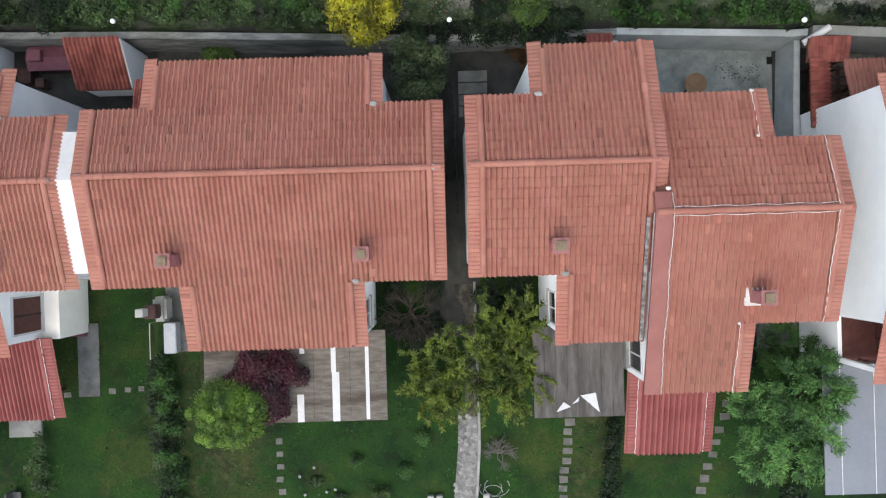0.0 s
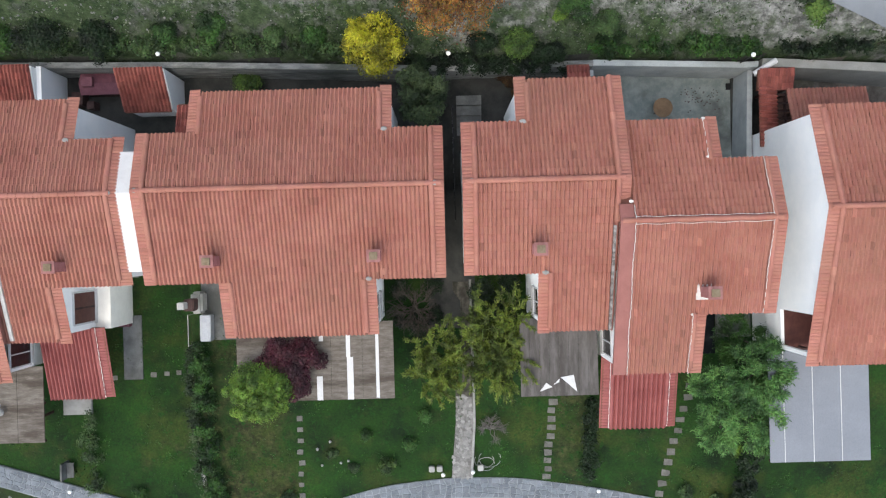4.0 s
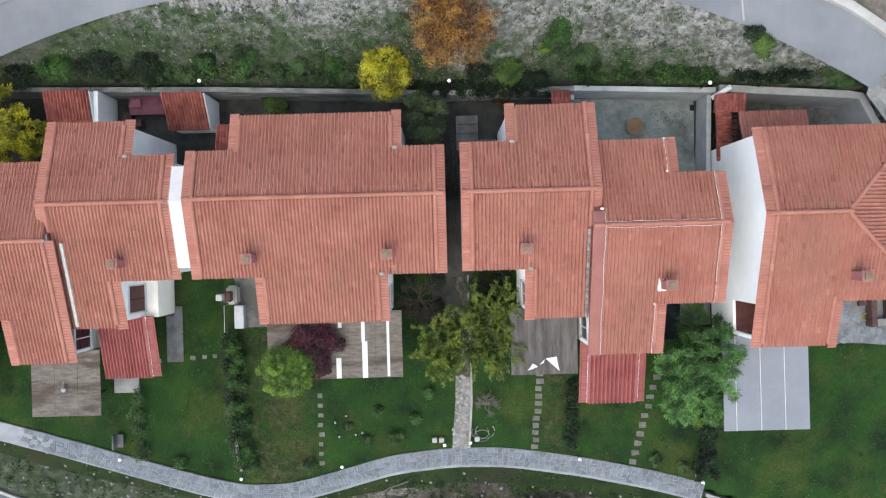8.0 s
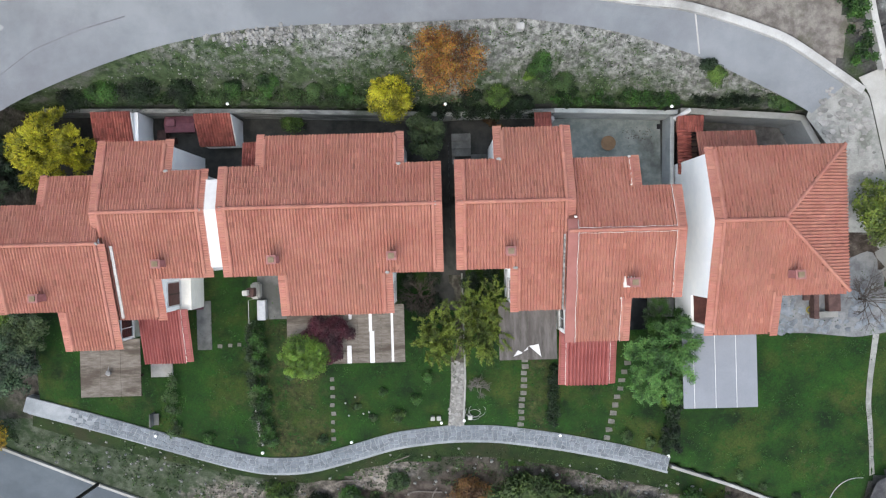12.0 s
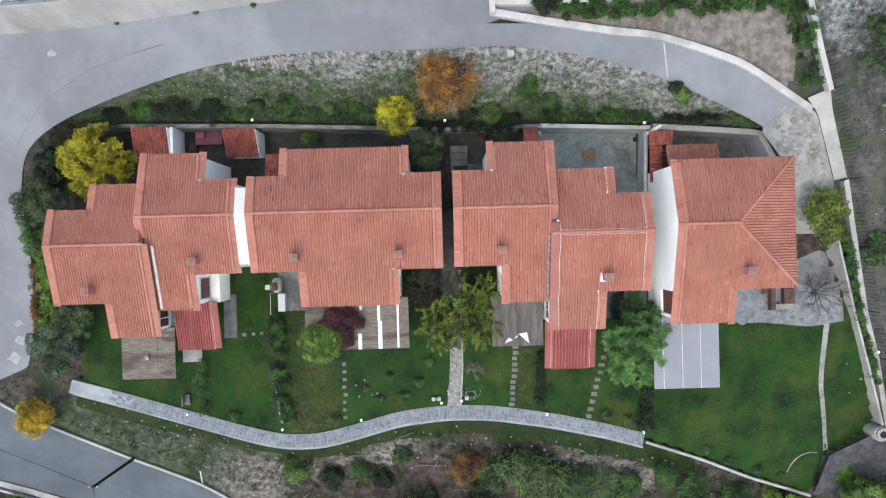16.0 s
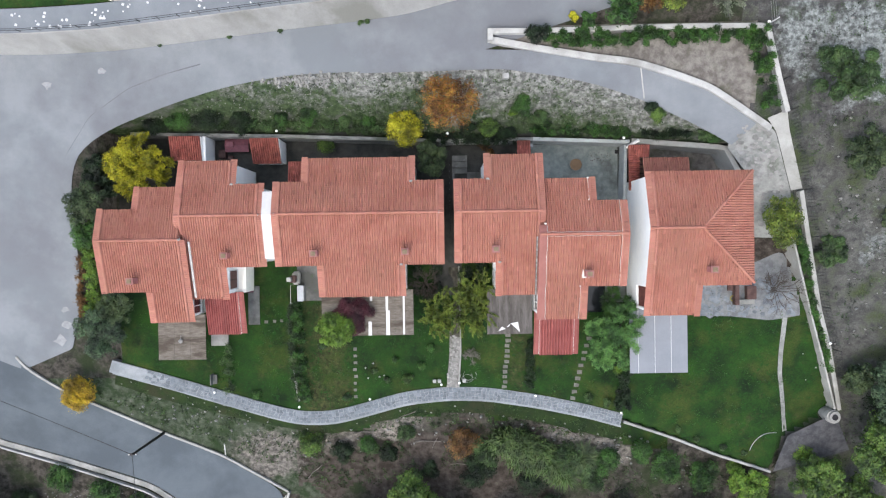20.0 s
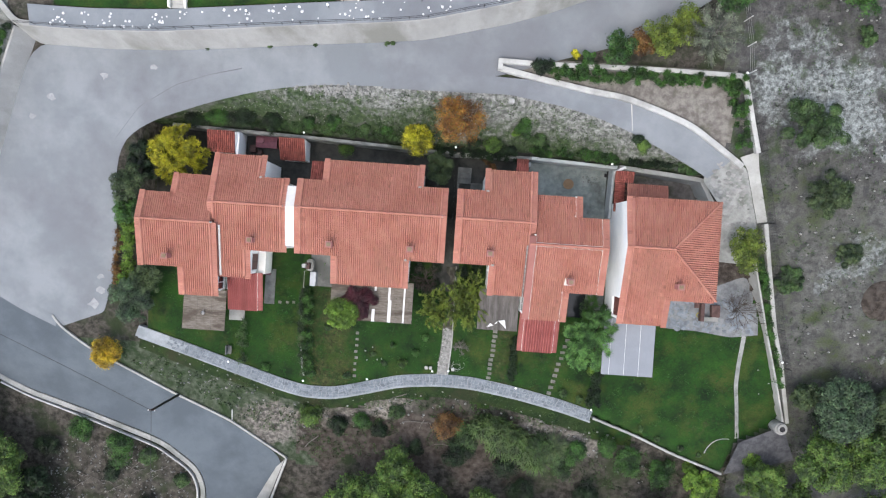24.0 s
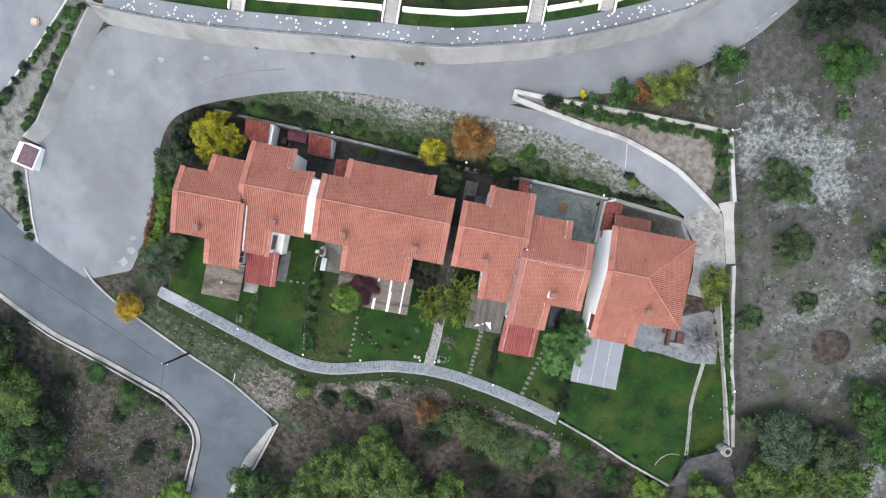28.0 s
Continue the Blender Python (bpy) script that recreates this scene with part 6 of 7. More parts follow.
bare("uprooted leafless branches on a brown soil heap", 41.1, -2.0, 1.3, 1.9, n=16, material="bark")
bare("low leafless grey shrub beside the path", 2.3, -9.3, 1.0, 0.9, name="bare_shrub", category="bush")
tree("dense green bush-tree beside the paved yard", 27.0, 1.9, 3.2, 1.7, "willow", 4200, 0.14, 36, ry=2.1, trunk=0.15)
# north plot
def spiky(label, x, y, h, r, leaf, limbs=26):
    """A pale tree whose limbs reach out like a star, set with short needles."""
    t = thing("tree", label, "tree", (x, y, gz(x, y) - 0.1))
    bm, P, T = bmesh.new(), [], []
    rod(bm, (0, 0, 0), (0, 0, h * 0.8), 0.12, 0.05)
    for k in range(limbs):
        a, lift = k * 2.399, 0.25 + 0.7 * k / limbs
        reach = r * rng.uniform(0.7, 1.1) * (1.15 - 0.6 * lift)
        o = np.array([0, 0, h * lift * 0.75])
        e = o + np.array([math.cos(a) * reach, math.sin(a) * reach, h * 0.22])
        tube(bm, [tuple(o), tuple((o + e) / 2 + np.array([0, 0, 0.15])), tuple(e)], 0.03, 5)
        f = rng.uniform(0.25, 1.0, (330, 1))
        P.append(o + (e - o) * f + rng.normal(0, 0.13, (330, 3)))
        T.append((e - o) / reach * 0.7 + rng.normal(0, 0.6, (330, 3)))
    part("trunk", bm, "bark_pale", t)
    V, F = blades(np.concatenate(P), np.concatenate(T), 0.22, 0.05)
    leaf_part("crown", t, V, F, "leaf_" + leaf)


spiky("pale silver-grey conifer behind the hedge", 21.1, 19.4, 4.6, 2.9, "silver")
for x, y, r, lf in ((17.3, 19.0, 1.8, "willow"), (13.9, 18.1, 1.5, "green"), (22.6, 22.6, 1.9, "green"), (15.6, 18.6, 1.2, "rust"), (19.0, 20.3, 1.5, "willow"), (10.3, 17.7, 0.38, "yellow"), (11.4, 17.4, 0.6, "green")):
    tree("leafy tree behind the whitewashed wall", x, y, r * 1.9, r, lf, int(1500 * r), 0.14, 26, trunk=0.15, group="trees behind the wall")
tree("dark round bush at the wall end", 7.4, 16.4, 1.7, 0.95, "dark", 2400, 0.1, 24, trunk=0.1, name="bush", category="bush")
# field and woods
for x, y, h, r, ry, lf in ((31.1, 13.0, 2.6, 2.9, 2.2, "grassy"), (33.7, 7.1, 2.4, 2.0, 2.2, "shade"), (32.9, 24.2, 3.6, 2.8, 2.6, "green"), (29.6, 28.2, 3.6, 2.6, 2.6, "dark"), (42.4, 8.6, 2.6, 1.9, 2.3, "grassy"),
                           (33.4, 29.6, 4, 3.2, 3.0, "dark"), (44, 24, 3, 2.2, 2.2, "shade"), (37.0, 2.0, 0.8, 1.5, 1.1, "shade"), (45.5, 0.6, 1.4, 1.3, 1.6, "shade"), (32.2, -0.6, 0.9, 1.3, 1.5, "grassy"), (34.5, 20.4, 0.8, 1.0, 0.9, "grassy"), (44.6, 3.8, 0.6, 1.0, 0.8, "grassy")):
    tree("low spreading scrub tree in the field", x, y, h, r, lf, int(4200 * r), 0.12, 60, ry=ry, trunk=0.1, group="field trees", flat=0.5, lob=(0.14, 0.32))
for x, y, h, r, lf in ((-5.7, -25.4, 6.5, 3.3, "pine"), (-0.8, -25.8, 6.5, 3.1, "pine"), (-9.0, -28.5, 6, 3.0, "pine"), (-3.2, -22.6, 4.5, 2.3, "pine"), (5.8, -26.2, 5, 2.4, "pine"), (11, -27.5, 5, 2.6, "dark"), (16, -28, 5, 3, "green"),
                       (37.7, -17.6, 5, 2.9, "pine"), (41.7, -17.0, 5, 2.8, "pine"), (32.4, -20.4, 4, 2.2, "pine"), (27.0, -21.6, 2.6, 1.6, "lime"), (38.4, -12.2, 4, 3.3, "olive"), (43.4, -12.6, 4, 2.8, "shade"), (35.4, -11.4, 2.4, 1.4, "shade"),
                       (46.2, -7.4, 4, 3.0, "green"), (46, -15.6, 5, 3.2, "pine"), (49, -10.5, 5, 3.2, "green"), (22.5, -25.5, 4.5, 2.6, "green"), (29, -26, 5, 3, "pine"), (36, -24, 5, 3, "pine"), (44, -23, 5, 3, "pine"),
                       (-44.4, -24.6, 6.5, 3.4, "pine"), (-45.5, -30.2, 6, 3.3, "green"), (-47.5, -20.5, 6, 3, "pine"), (-40.6, -31, 5, 2.4, "green"), (-25.6, -34.2, 3, 1.9, "lime"), (-46, -36, 6, 3.2, "pine"), (-36.5, -36.5, 5, 2.7, "green"),
                       (-16.5, -30.5, 5, 2.5, "green"), (-13, -33, 6, 3, "pine"), (-50, -26, 6, 3.2, "pine"),
                       (-46.6, -18.4, 5, 2.2, "dark"), (-41.2, -27.8, 5, 2.6, "dark"), (-48.0, -23.0, 6, 2.8, "pine"), (-42.0, -34.5, 5, 2.8, "dark"), (3.5, -28.5, 5, 2.6, "pine"), (-5.5, -30, 6, 3.2, "pine"), (1.0, -30.5, 6, 3.0, "green"), (24.5, -29, 5, 2.8, "dark")):
    tree("spreading green tree on the slope below", x, y, h, r, lf, int(5000 * r), 0.16, 64, trunk=0.2, group="trees below the gardens", lob=(0.16, 0.36))
for x, y, r, lf in ((-12.3, -17.9, 1.5, "pine"), (1.6, -17.3, 1.5, "rust"), (3.4, -18.3, 1.5, "grassy"), (-7.2, -17.9, 1.1, "green"), (-3.6, -16.6, 0.9, "grassy"), (10.8, -19.2, 1.6, "grassy"),
                    (14.6, -19.3, 1.4, "green"), (19.7, -19.6, 1.7, "green"), (-1.5, -20.4, 0.9, "dark"), (23.0, -21.2, 1.6, "green"), (-9.6, -18.5, 1.1, "dark"), (13.0, -20.8, 1.4, "grassy"), (17.5, -18.3, 1.2, "green"), (-5.3, -18.9, 0.9, "dark"),
                    (2.8, -20.6, 1.6, "dark"), (7.5, -21.5, 1.7, "dark"), (-32.4, -23.0, 1.9, "green"), (-36.2, -21.0, 1.5, "green"), (-29.6, -23.8, 1.1, "grassy"), (-26.0, -26.3, 0.9, "grassy"), (-33.5, -26, 1.1, "dark"), (-26.6, -29.5, 0.9, "grassy"), (-40, -23.5, 1.4, "dark"),
                    (38.3, -14, 1.4, "dark"), (31.6, -18.8, 1.0, "lime"), (26, -20.2, 0.8, "lime"), (-30, -30, 1.6, "dark"), (9.5, -24, 1.8, "dark"), (16, -24, 1.8, "dark")):
    bush("wild bush on the rough slope", x, y, r, r * 1.1, lf, int(3000 * r), 0.1, group="wild bushes", n=24)
for x, y, r, lf in ((-10.0, 9.2, 1.15, "pine"), (4.0, 9.9, 0.95, "pine"), (6.7, 11.6, 1.0, "green"), (6.0, 11.2, 0.5, "lime"), (8.2, 10.7, 0.9, "grassy"), (16.6, 11.0, 0.55, "dark"), (17.2, 10.5, 0.8, "pine"), (21.2, 8.9, 0.7, "grassy"),
                    (22.1, 8.7, 0.7, "green"), (-19.4, 10.9, 1.5, "dark"), (-21.7, 11.0, 1.3, "green"), (-16.6, 10.9, 1.2, "dark"), (-24.0, 10.8, 1.1, "dark"), (4.2, 8.2, 0.5, "rust"), (3.6, 8.9, 0.5, "rust"),
                    (-13.4, 11.0, 0.8, "green"), (-11.0, 11.2, 0.8, "green"), (-8.0, 10.8, 0.7, "grassy"), (-6.0, 10.6, 0.7, "green"), (2.2, 10.1, 0.8, "dark"), (5.4, 9.6, 0.8, "dark"), (24.3, 0.6, 0.9, "grassy")):
    bush("green bush on the bank behind the wall", x, y, r, r * 1.1, lf, int(3200 * r), 0.07, group="bank bushes")
for x, y, r, lf in ((-5.0, -11.4, 0.35, "grassy"), (-6.2, -10.6, 0.35, "grassy"), (-3.3, -11.3, 0.65, "pine"), (-4.3, -9.6, 0.4, "green"), (12.6, -13.2, 0.5, "grassy"), (14.2, -13.6, 0.5, "grassy"), (-8.6, -12.9, 0.5, "green"), (-12.0, -12.8, 0.5, "green"),
                    (20.5, -16.2, 0.35, "grassy"), (22.2, -17.2, 0.35, "grassy"), (24.6, -18.0, 0.4, "grassy"), (26.5, -18.6, 0.35, "grassy"), (-16.5, -12.6, 0.5, "green"), (-10.6, -8.3, 0.4, "grassy"), (15.0, -10.8, 0.5, "lime"), (-2.0, -10.2, 0.5, "green"), (-1.2, -8.6, 0.5, "green")):
    bush("small garden plant in the lawn", x, y, r, r * 1.2, lf, int(1400 * r), 0.08, group="garden plants", n=10)
for (xa, ya), (xb, yb), n in (((-38.9, 16.9), (-43.9, 4.6), 17), ((-40.2, 16.2), (-47.0, 5.6), 15), ((-46.0, -0.6), (-44.5, -6.8), 9)):
    for k in range(n):
        f = (k + rt.uniform(-0.2, 0.2)) / (n - 1)
        bush("dark green shrub in the roadside planter", xa + (xb - xa) * f + rt.uniform(-0.2, 0.2), ya + (yb - ya) * f, rt.uniform(0.4, 0.65), 0.8, rt.choice(["dark", "green", "green"]), 1300, 0.09, group="planter shrubs", n=12)
def reeds(label, x, y, rx, ry, h, leaf, n, spread=1.0, lean=0.0):
    """Long blades that rise and arch over, in one clump."""
    t = thing("reeds", label, "reeds", (x, y, gz(x, y) - 0.05), "reed clumps")
    o = np.stack([rng.normal(0, rx * 0.5, n), rng.normal(0, ry * 0.5, n), np.zeros(n)], -1)
    a = rng.uniform(0, 6.283, n)
    d = np.stack([np.cos(a), np.sin(a) + lean, 0 * a], -1) * rng.uniform(0.5, 1.0, (n, 1)) * spread
    b = np.stack([-np.sin(a), np.cos(a), 0 * a], -1)
    hh = h * rng.uniform(0.7, 1.1, (n, 1))
    rows = [o + d * q + np.array([0, 0, 1.0]) * hh * (1.9 * q - 1.15 * q * q) + b * w * sgn for q, w in ((0.0, 0.03), (0.35, 0.045), (0.7, 0.035), (1.0, 0.006)) for sgn in (-1, 1)]
    V = np.stack(rows, 1).reshape(-1, 3)
    F = (np.arange(n)[:, None, None] * 8 + np.array([[0, 1, 3, 2], [2, 3, 5, 4], [4, 5, 7, 6]])[None]).reshape(-1, 4)
    leaf_part("foliage", t, V, F, "leaf_" + leaf)


for x, y in ((5.2, -16.9), (6.6, -17.3), (8.0, -17.9), (9.3, -18.8), (6.9, -18.6)):
    reeds("tall green reeds arching over the slope", x, y, 1.0, 0.8, 2.2, "reed", 520, 1.3, -0.5)
reeds("spreading tuft of long grey-green blades", 10.6, -20.2, 0.3, 0.3, 1.6, "reed", 420, 2.0)
reeds("spreading tuft of long grey-green blades", 12.4, -19.0, 0.5, 0.4, 1.3, "shade", 380, 1.6)
# hedges
hedge("dark green hedge along the whitewashed wall", [(8.4, 16.2), (12, 16.1), (17, 16.15), (21.6, 16.1), (24.3, 16.0), (25.2, 13.2), (26.0, 10.7)], 1.15, 1.2, "green", 1900, 0.09, z=hill)
hedge("low hedge of bright green shrubs behind the wall", [(7.9, 9.9), (15.5, 9.5)], 0.8, 0.7, "green", 700, 0.1)
hedge("low hedge of dark shrubs behind the wall", [(16.6, 9.3), (20.5, 9.1)], 0.6, 0.6, "dark", 600, 0.1)
hedge("dark creeper hanging over the boundary wall", [(-1.3, 9.25), (2.5, 9.2), (6.2, 9.2)], 0.8, 0.45, "dark", 1300, 0.08, z=lambda x, y: wall_top(x) - 0.15)
hedge("weeds along the foot of the bank", [(-20, 10.8), (-13, 10.7), (-4.5, 10.3)], 0.9, 0.5, "grassy", 600, 0.1)
hedge("dark garden hedge beside a pale low wall", [(-12.55, -4.6), (-12.55, -8.5), (-12.45, -11.2), (-12.2, -13.2)], 0.7, 1.0, "green", 1900, 0.08)
hedge("sparse green shoots over a low wall", [(-13.15, -4.6), (-13.15, -8.5), (-13.05, -11.2), (-12.75, -13.2)], 0.35, 0.75, "shade", 520, 0.08)
hedge("narrow green garden hedge", [(7.45, -7.6), (7.45, -12.4)], 0.55, 0.6, "dark", 700, 0.08)
hedge("tall dark garden hedge", [(15.5, -10.4), (15.4, -14.3)], 0.9, 1.2, "dark", 1000, 0.1)
hedge("thin grey-green garden hedge", [(-19.0, -8.4), (-18.9, -12.2)], 0.9, 0.8, "grassy", 420, 0.09)
hedge("green creeper between the boundary walls", [(29.1, 1.0), (29.7, -0.6), (31.2, -5.5), (32.6, -9.2), (33.3, -11)], 0.45, 0.9, "green", 800, 0.09)
hedge("bright green roadside hedge", [(-30.2, 2.6), (-29.9, -0.6), (-30.0, -3.2), (-30.6, -5.2)], 1.1, 1.2, "lime", 1000, 0.12)
hedge("dead brown hedge plants beside the road", [(-31.0, -0.2), (-31.2, -2.5), (-31.5, -5.6)], 0.5, 0.6, "rust", 420, 0.1)


def tufts(name, label, n, area, size, leaf, blades=7):
    """Weeds and dry grass over an area given as a test on x and y."""
    pts = []
    while len(pts) < n:
        x, y = area()
        if x is not None:
            pts.append((x, y, gz(x, y) + 0.03))
    V, F = leaves(np.array(pts), 0.12, n * blades, size, up=0.1)
    ob = leaf_part(name, None, V, F, "leaf_" + leaf)
    return tagged(ob, label, "weeds", kind="stuff")




def on_bank():
    x = rt.uniform(-29, 22)
    y = rt.uniform(north(x) + 0.4, 14.2)
    return (x, y) if y < np.interp(x, [-29, -24.6, -17.3, -4, 5, 10, 16, 20, 23], [9, 10.8, 13, 13.8, 13.8, 13.2, 11.3, 9.6, 8.2]) and noise.noise((x * 0.4, y * 0.4, 5)) > -0.35 else (None, None)


def below():
    x = rt.uniform(-34, 36)
    y = rt.uniform(south(x) - 8, south(x) - 0.9)
    return (x, y) if noise.noise((x * 0.3, y * 0.3, 8)) > -0.1 and not (x < -12 and y < -12 - (x + 34) * 0.47) else (None, None)


def in_field():
    x, y = rt.uniform(28, 50), rt.uniform(-20, 28)
    return (x, y) if x > east(y) + 1.5 and noise.noise((x * 0.25, y * 0.25, 8)) > -0.05 and x > 27.5 + max(0, -y * 0.36) else (None, None)


def in_lawn():
    x, y = rt.uniform(-27, 30), rt.uniform(-19, -2)
    return (x, y) if inside(x, y) and y > south(x) + 0.8 and noise.noise((x * 0.5, y * 0.5, 2)) > 0.05 else (None, None)


tufts("weeds", "green weeds scattered over the stony bank", 800, on_bank, 0.09, "grassy")
tufts("dry_weeds", "grey dry weeds scattered over the stony bank", 1200, on_bank, 0.08, "silver", 5)
tufts("weeds", "wild grass on the slope below the gardens", 1800, below, 0.09, "grassy", 12)
tufts("dry_weeds", "dry tufts in the rough field", 1300, in_field, 0.08, "grassy", 10)
tufts("dark_weeds", "dark thorny tufts in the rough field", 700, in_field, 0.08, "dark", 9)
tufts("grass_tufts", "longer grass in the lawns", 1500, in_lawn, 0.07, "green", 6)

# ---- upper street ----
def rw(x):
    return float(np.interp(x, RW_X, RW_Y))


XS = [-36, -30.9, -25.1, -19.5, -12.2, -6.2, -2.6, 4.2, 7.8, 12.7, 17.5, 20.5]
walk_strip = strip("upper_walkway", [(x, rw(x) + 0.4) for x in XS], [(x - 0.2, rw(x) + 2.15) for x in XS], "asphalt", lift=0.2, n=70, cross=3, z=upper, label="concrete walkway with white pebbles above the retaining wall")
rp = random.Random(4)
v, f = [], []
for k in range(260):
    x = rp.uniform(-35.5, 20)
    if noise.noise((x * 0.7, 0, 3)) < -0.1:
        continue
    y = rw(x) + rp.uniform(0.7, 2.0)
    z, r = float(upper(x, y)) + 0.19, rp.uniform(0.06, 0.15)
    b = len(v)
    v += [(x + r * math.cos(i * 1.26), y + r * math.sin(i * 1.26), z) for i in range(5)] + [(x, y, z + r * 0.6)]
    f += [(b + i, b + (i + 1) % 5, b + 5) for i in range(5)]
ob = new("pebbles", mesh_of("pebbles", v, f, "white_sheet"))
tagged(ob, "white pebbles lying along the walkway", "pebbles", kind="stuff")
rail = thing("railing", "dark metal railing on the retaining wall", "railing")
px = -37.0
prev = None
while px < 20.5:
    y = rw(px) + 0.5
    z = float(hill(px, rw(px))) + 4.1
    part("post", rod(bmesh.new(), (px, y, z - 0.05), (px, y, z + 0.95), 0.025, seg=6), "metal_dark", rail)
    if prev:
        for h in (0.5, 0.92):
            part("rail", rod(bmesh.new(), (prev[0], prev[1], prev[2] + h), (px, y, z + h), 0.018, seg=6), "metal_dark", rail)
    prev = (px, y, z)
    px += 1.5
wall_line("terrace_wall", [(x, rw(x) + 3.5) for x in (-26, -19.5, -12.2, -9.9)], 0.4, lambda x, y: upper(x, y) - 0.5, lambda x, y: upper(x, y) + 0.6, "cream_stucco", "low cream wall above the lawn strip", soft=0)
wall_line("terrace_wall", [(x, rw(x) + 3.5) for x in (-8.0, -6.2, -2.6, 3.2)], 0.4, lambda x, y: upper(x, y) - 0.5, lambda x, y: upper(x, y) + 0.6, "cream_stucco", "low cream wall above the lawn strip", soft=0)
wall_line("terrace_wall", [(x, rw(x) + 3.3) for x in (5.0, 9.4)], 0.4, lambda x, y: upper(x, y) - 0.5, lambda x, y: upper(x, y) + 0.6, "cream_stucco", "low cream wall above the lawn strip", soft=0)
wall_line("terrace_wall", [(x, rw(x) + 3.1) for x in (10.9, 16.5)], 0.4, lambda x, y: upper(x, y) - 0.5, lambda x, y: upper(x, y) + 0.6, "cream_stucco", "low cream wall above the lawn strip", soft=0)
for xa, xb in ((-34, -24), (-22.8, -10.2), (-8.0, 3.2), (5.0, 9.4), (11.2, 17)):
    xs = np.linspace(xa, xb, 8)
    strip("upper_lawn", [(x, rw(x) + 2.25) for x in xs], [(x, rw(x) + 3.3) for x in xs], "lawn", lift=0.08, n=16, cross=3, z=upper, label="narrow strip of lawn above the walkway")
    strip("upper_lawn", [(x, rw(x) + 3.8) for x in xs], [(x, rw(x) + 8.5) for x in xs], "lawn_dry", lift=0.08, n=16, cross=4, z=upper, label="garden plot above the walkway")
for x in (-9.0, -23.4, 4.1, 10.2):
    t = thing("stairs", "flight of concrete garden steps between cream walls", "stairs", group="upper garden stairs")
    y0, z0 = rw(x) + 2.2, float(upper(x, rw(x) + 2.2))
    for k in range(14):
        part("step", boxes((x - 0.55, x + 0.55, y0 + k * 0.34, y0 + k * 0.34 + 0.36, z0 - 0.3, z0 + 0.12 + k * 0.1), bevel=0.01), "pale_concrete", t)
    for s in (-0.75, 0.62):
        bm = bmesh.new()
        prism(bm, x + s, x + s + 0.14, [y0, y0 + 4.9], lambda y: z0 + 0.5 + (y - y0) * 0.3, lambda y: z0 - 0.4)
        part("side_wall", bm, "cream_stucco", t)
for x in (-20.5, -16, -13.2, -5, -1, 1.5, 7.4, 13.5):
    bush("dark garden shrub above the walkway", x, rw(x) + rp.uniform(4.3, 5.5), 0.9, 1.0, rp.choice(["dark", "green", "pine"]), 1000, 0.11, group="upper garden shrubs")

# ---- west planter and kiosk ----
wall_line("planter_wall", [(-37.5, 16.6), (-39.6, 11.8), (-42.2, 5.0), (-43.7, 3.0)], 0.2, lambda x, y: hill(x, y) - 0.6, lambda x, y: hill(x, y) + 2.3, "wall_face", "sloping pale concrete retaining wall of the planter", lean=-0.85, soft=0)
wall_line("planter_kerb", [(-40.2, 17.4), (-40.6, 16.65), (-43.5, 11.7), (-46.26, 7.72), (-49.5, 3.0)], 0.22, lambda x, y: hill(x, y), lambda x, y: hill(x, y) + 2.5, "white_concrete", "white kerb of the planter", soft=0)
wall_line("kerb", [(-45.1, 0.3), (-44.7, -2.0), (-44.2, -5.0), (-43.5, -7.3)], 0.22, lambda x, y: hill(x, y) - 0.3, lambda x, y: hill(x, y) + 0.22, "white_concrete", "pale kerb beside the parking area", soft=0)
strip("far_road", [(-40.4, 17.6), (-40.8, 16.75), (-43.7, 11.8), (-46.46, 7.82), (-50, 3.1)], [(-47, 22), (-52, 16), (-57, 11), (-62, 7)], "asphalt", lift=0.12, n=30, cross=4, z=lambda x, y: hill(x, y) + 2.2, label="grey road beyond the planter")
mat("kiosk_roof", (0.1, 0.062, 0.08), (0.14, 0.09, 0.11), 2, 0.7, 0.2, 30)
kz = float(hill(-43.6, 1.7))
ko = thing("kiosk", "small white roadside shelter with dark red roof panel", "shelter", (-44.5, 1.75, kz))
part("wall", boxes((-1.15, 1.15, -1.2, 1.2, -0.4, 1.0), bevel=0.02), "white_stucco", ko)
part("parapet", boxes((-1.2, 1.2, -1.25, -1.1, 1.0, 1.25), (-1.2, 1.2, 1.05, 1.25, 1.0, 1.25), (-1.2, -0.7, -1.1, 1.05, 1.0, 1.25), (1.1, 1.2, -1.1, 1.05, 1.0, 1.25)), "white_stucco", ko)
part("roof", boxes((-0.695, 1.095, -1.095, 1.045, 1.005, 1.22)), "kiosk_roof", ko, "dark red-brown roof panel")
ko.rotation_euler = (0, 0, radians(-12))
tagged(part("sandbags", boxes((-43.7, -42.9, 14.2, 14.9, float(hill(-43.3, 14.5)) + 2.2, float(hill(-43.3, 14.5)) + 2.8), bevel=0.12), "sack"), "pile of tan sacks beside the kerb", "sacks")

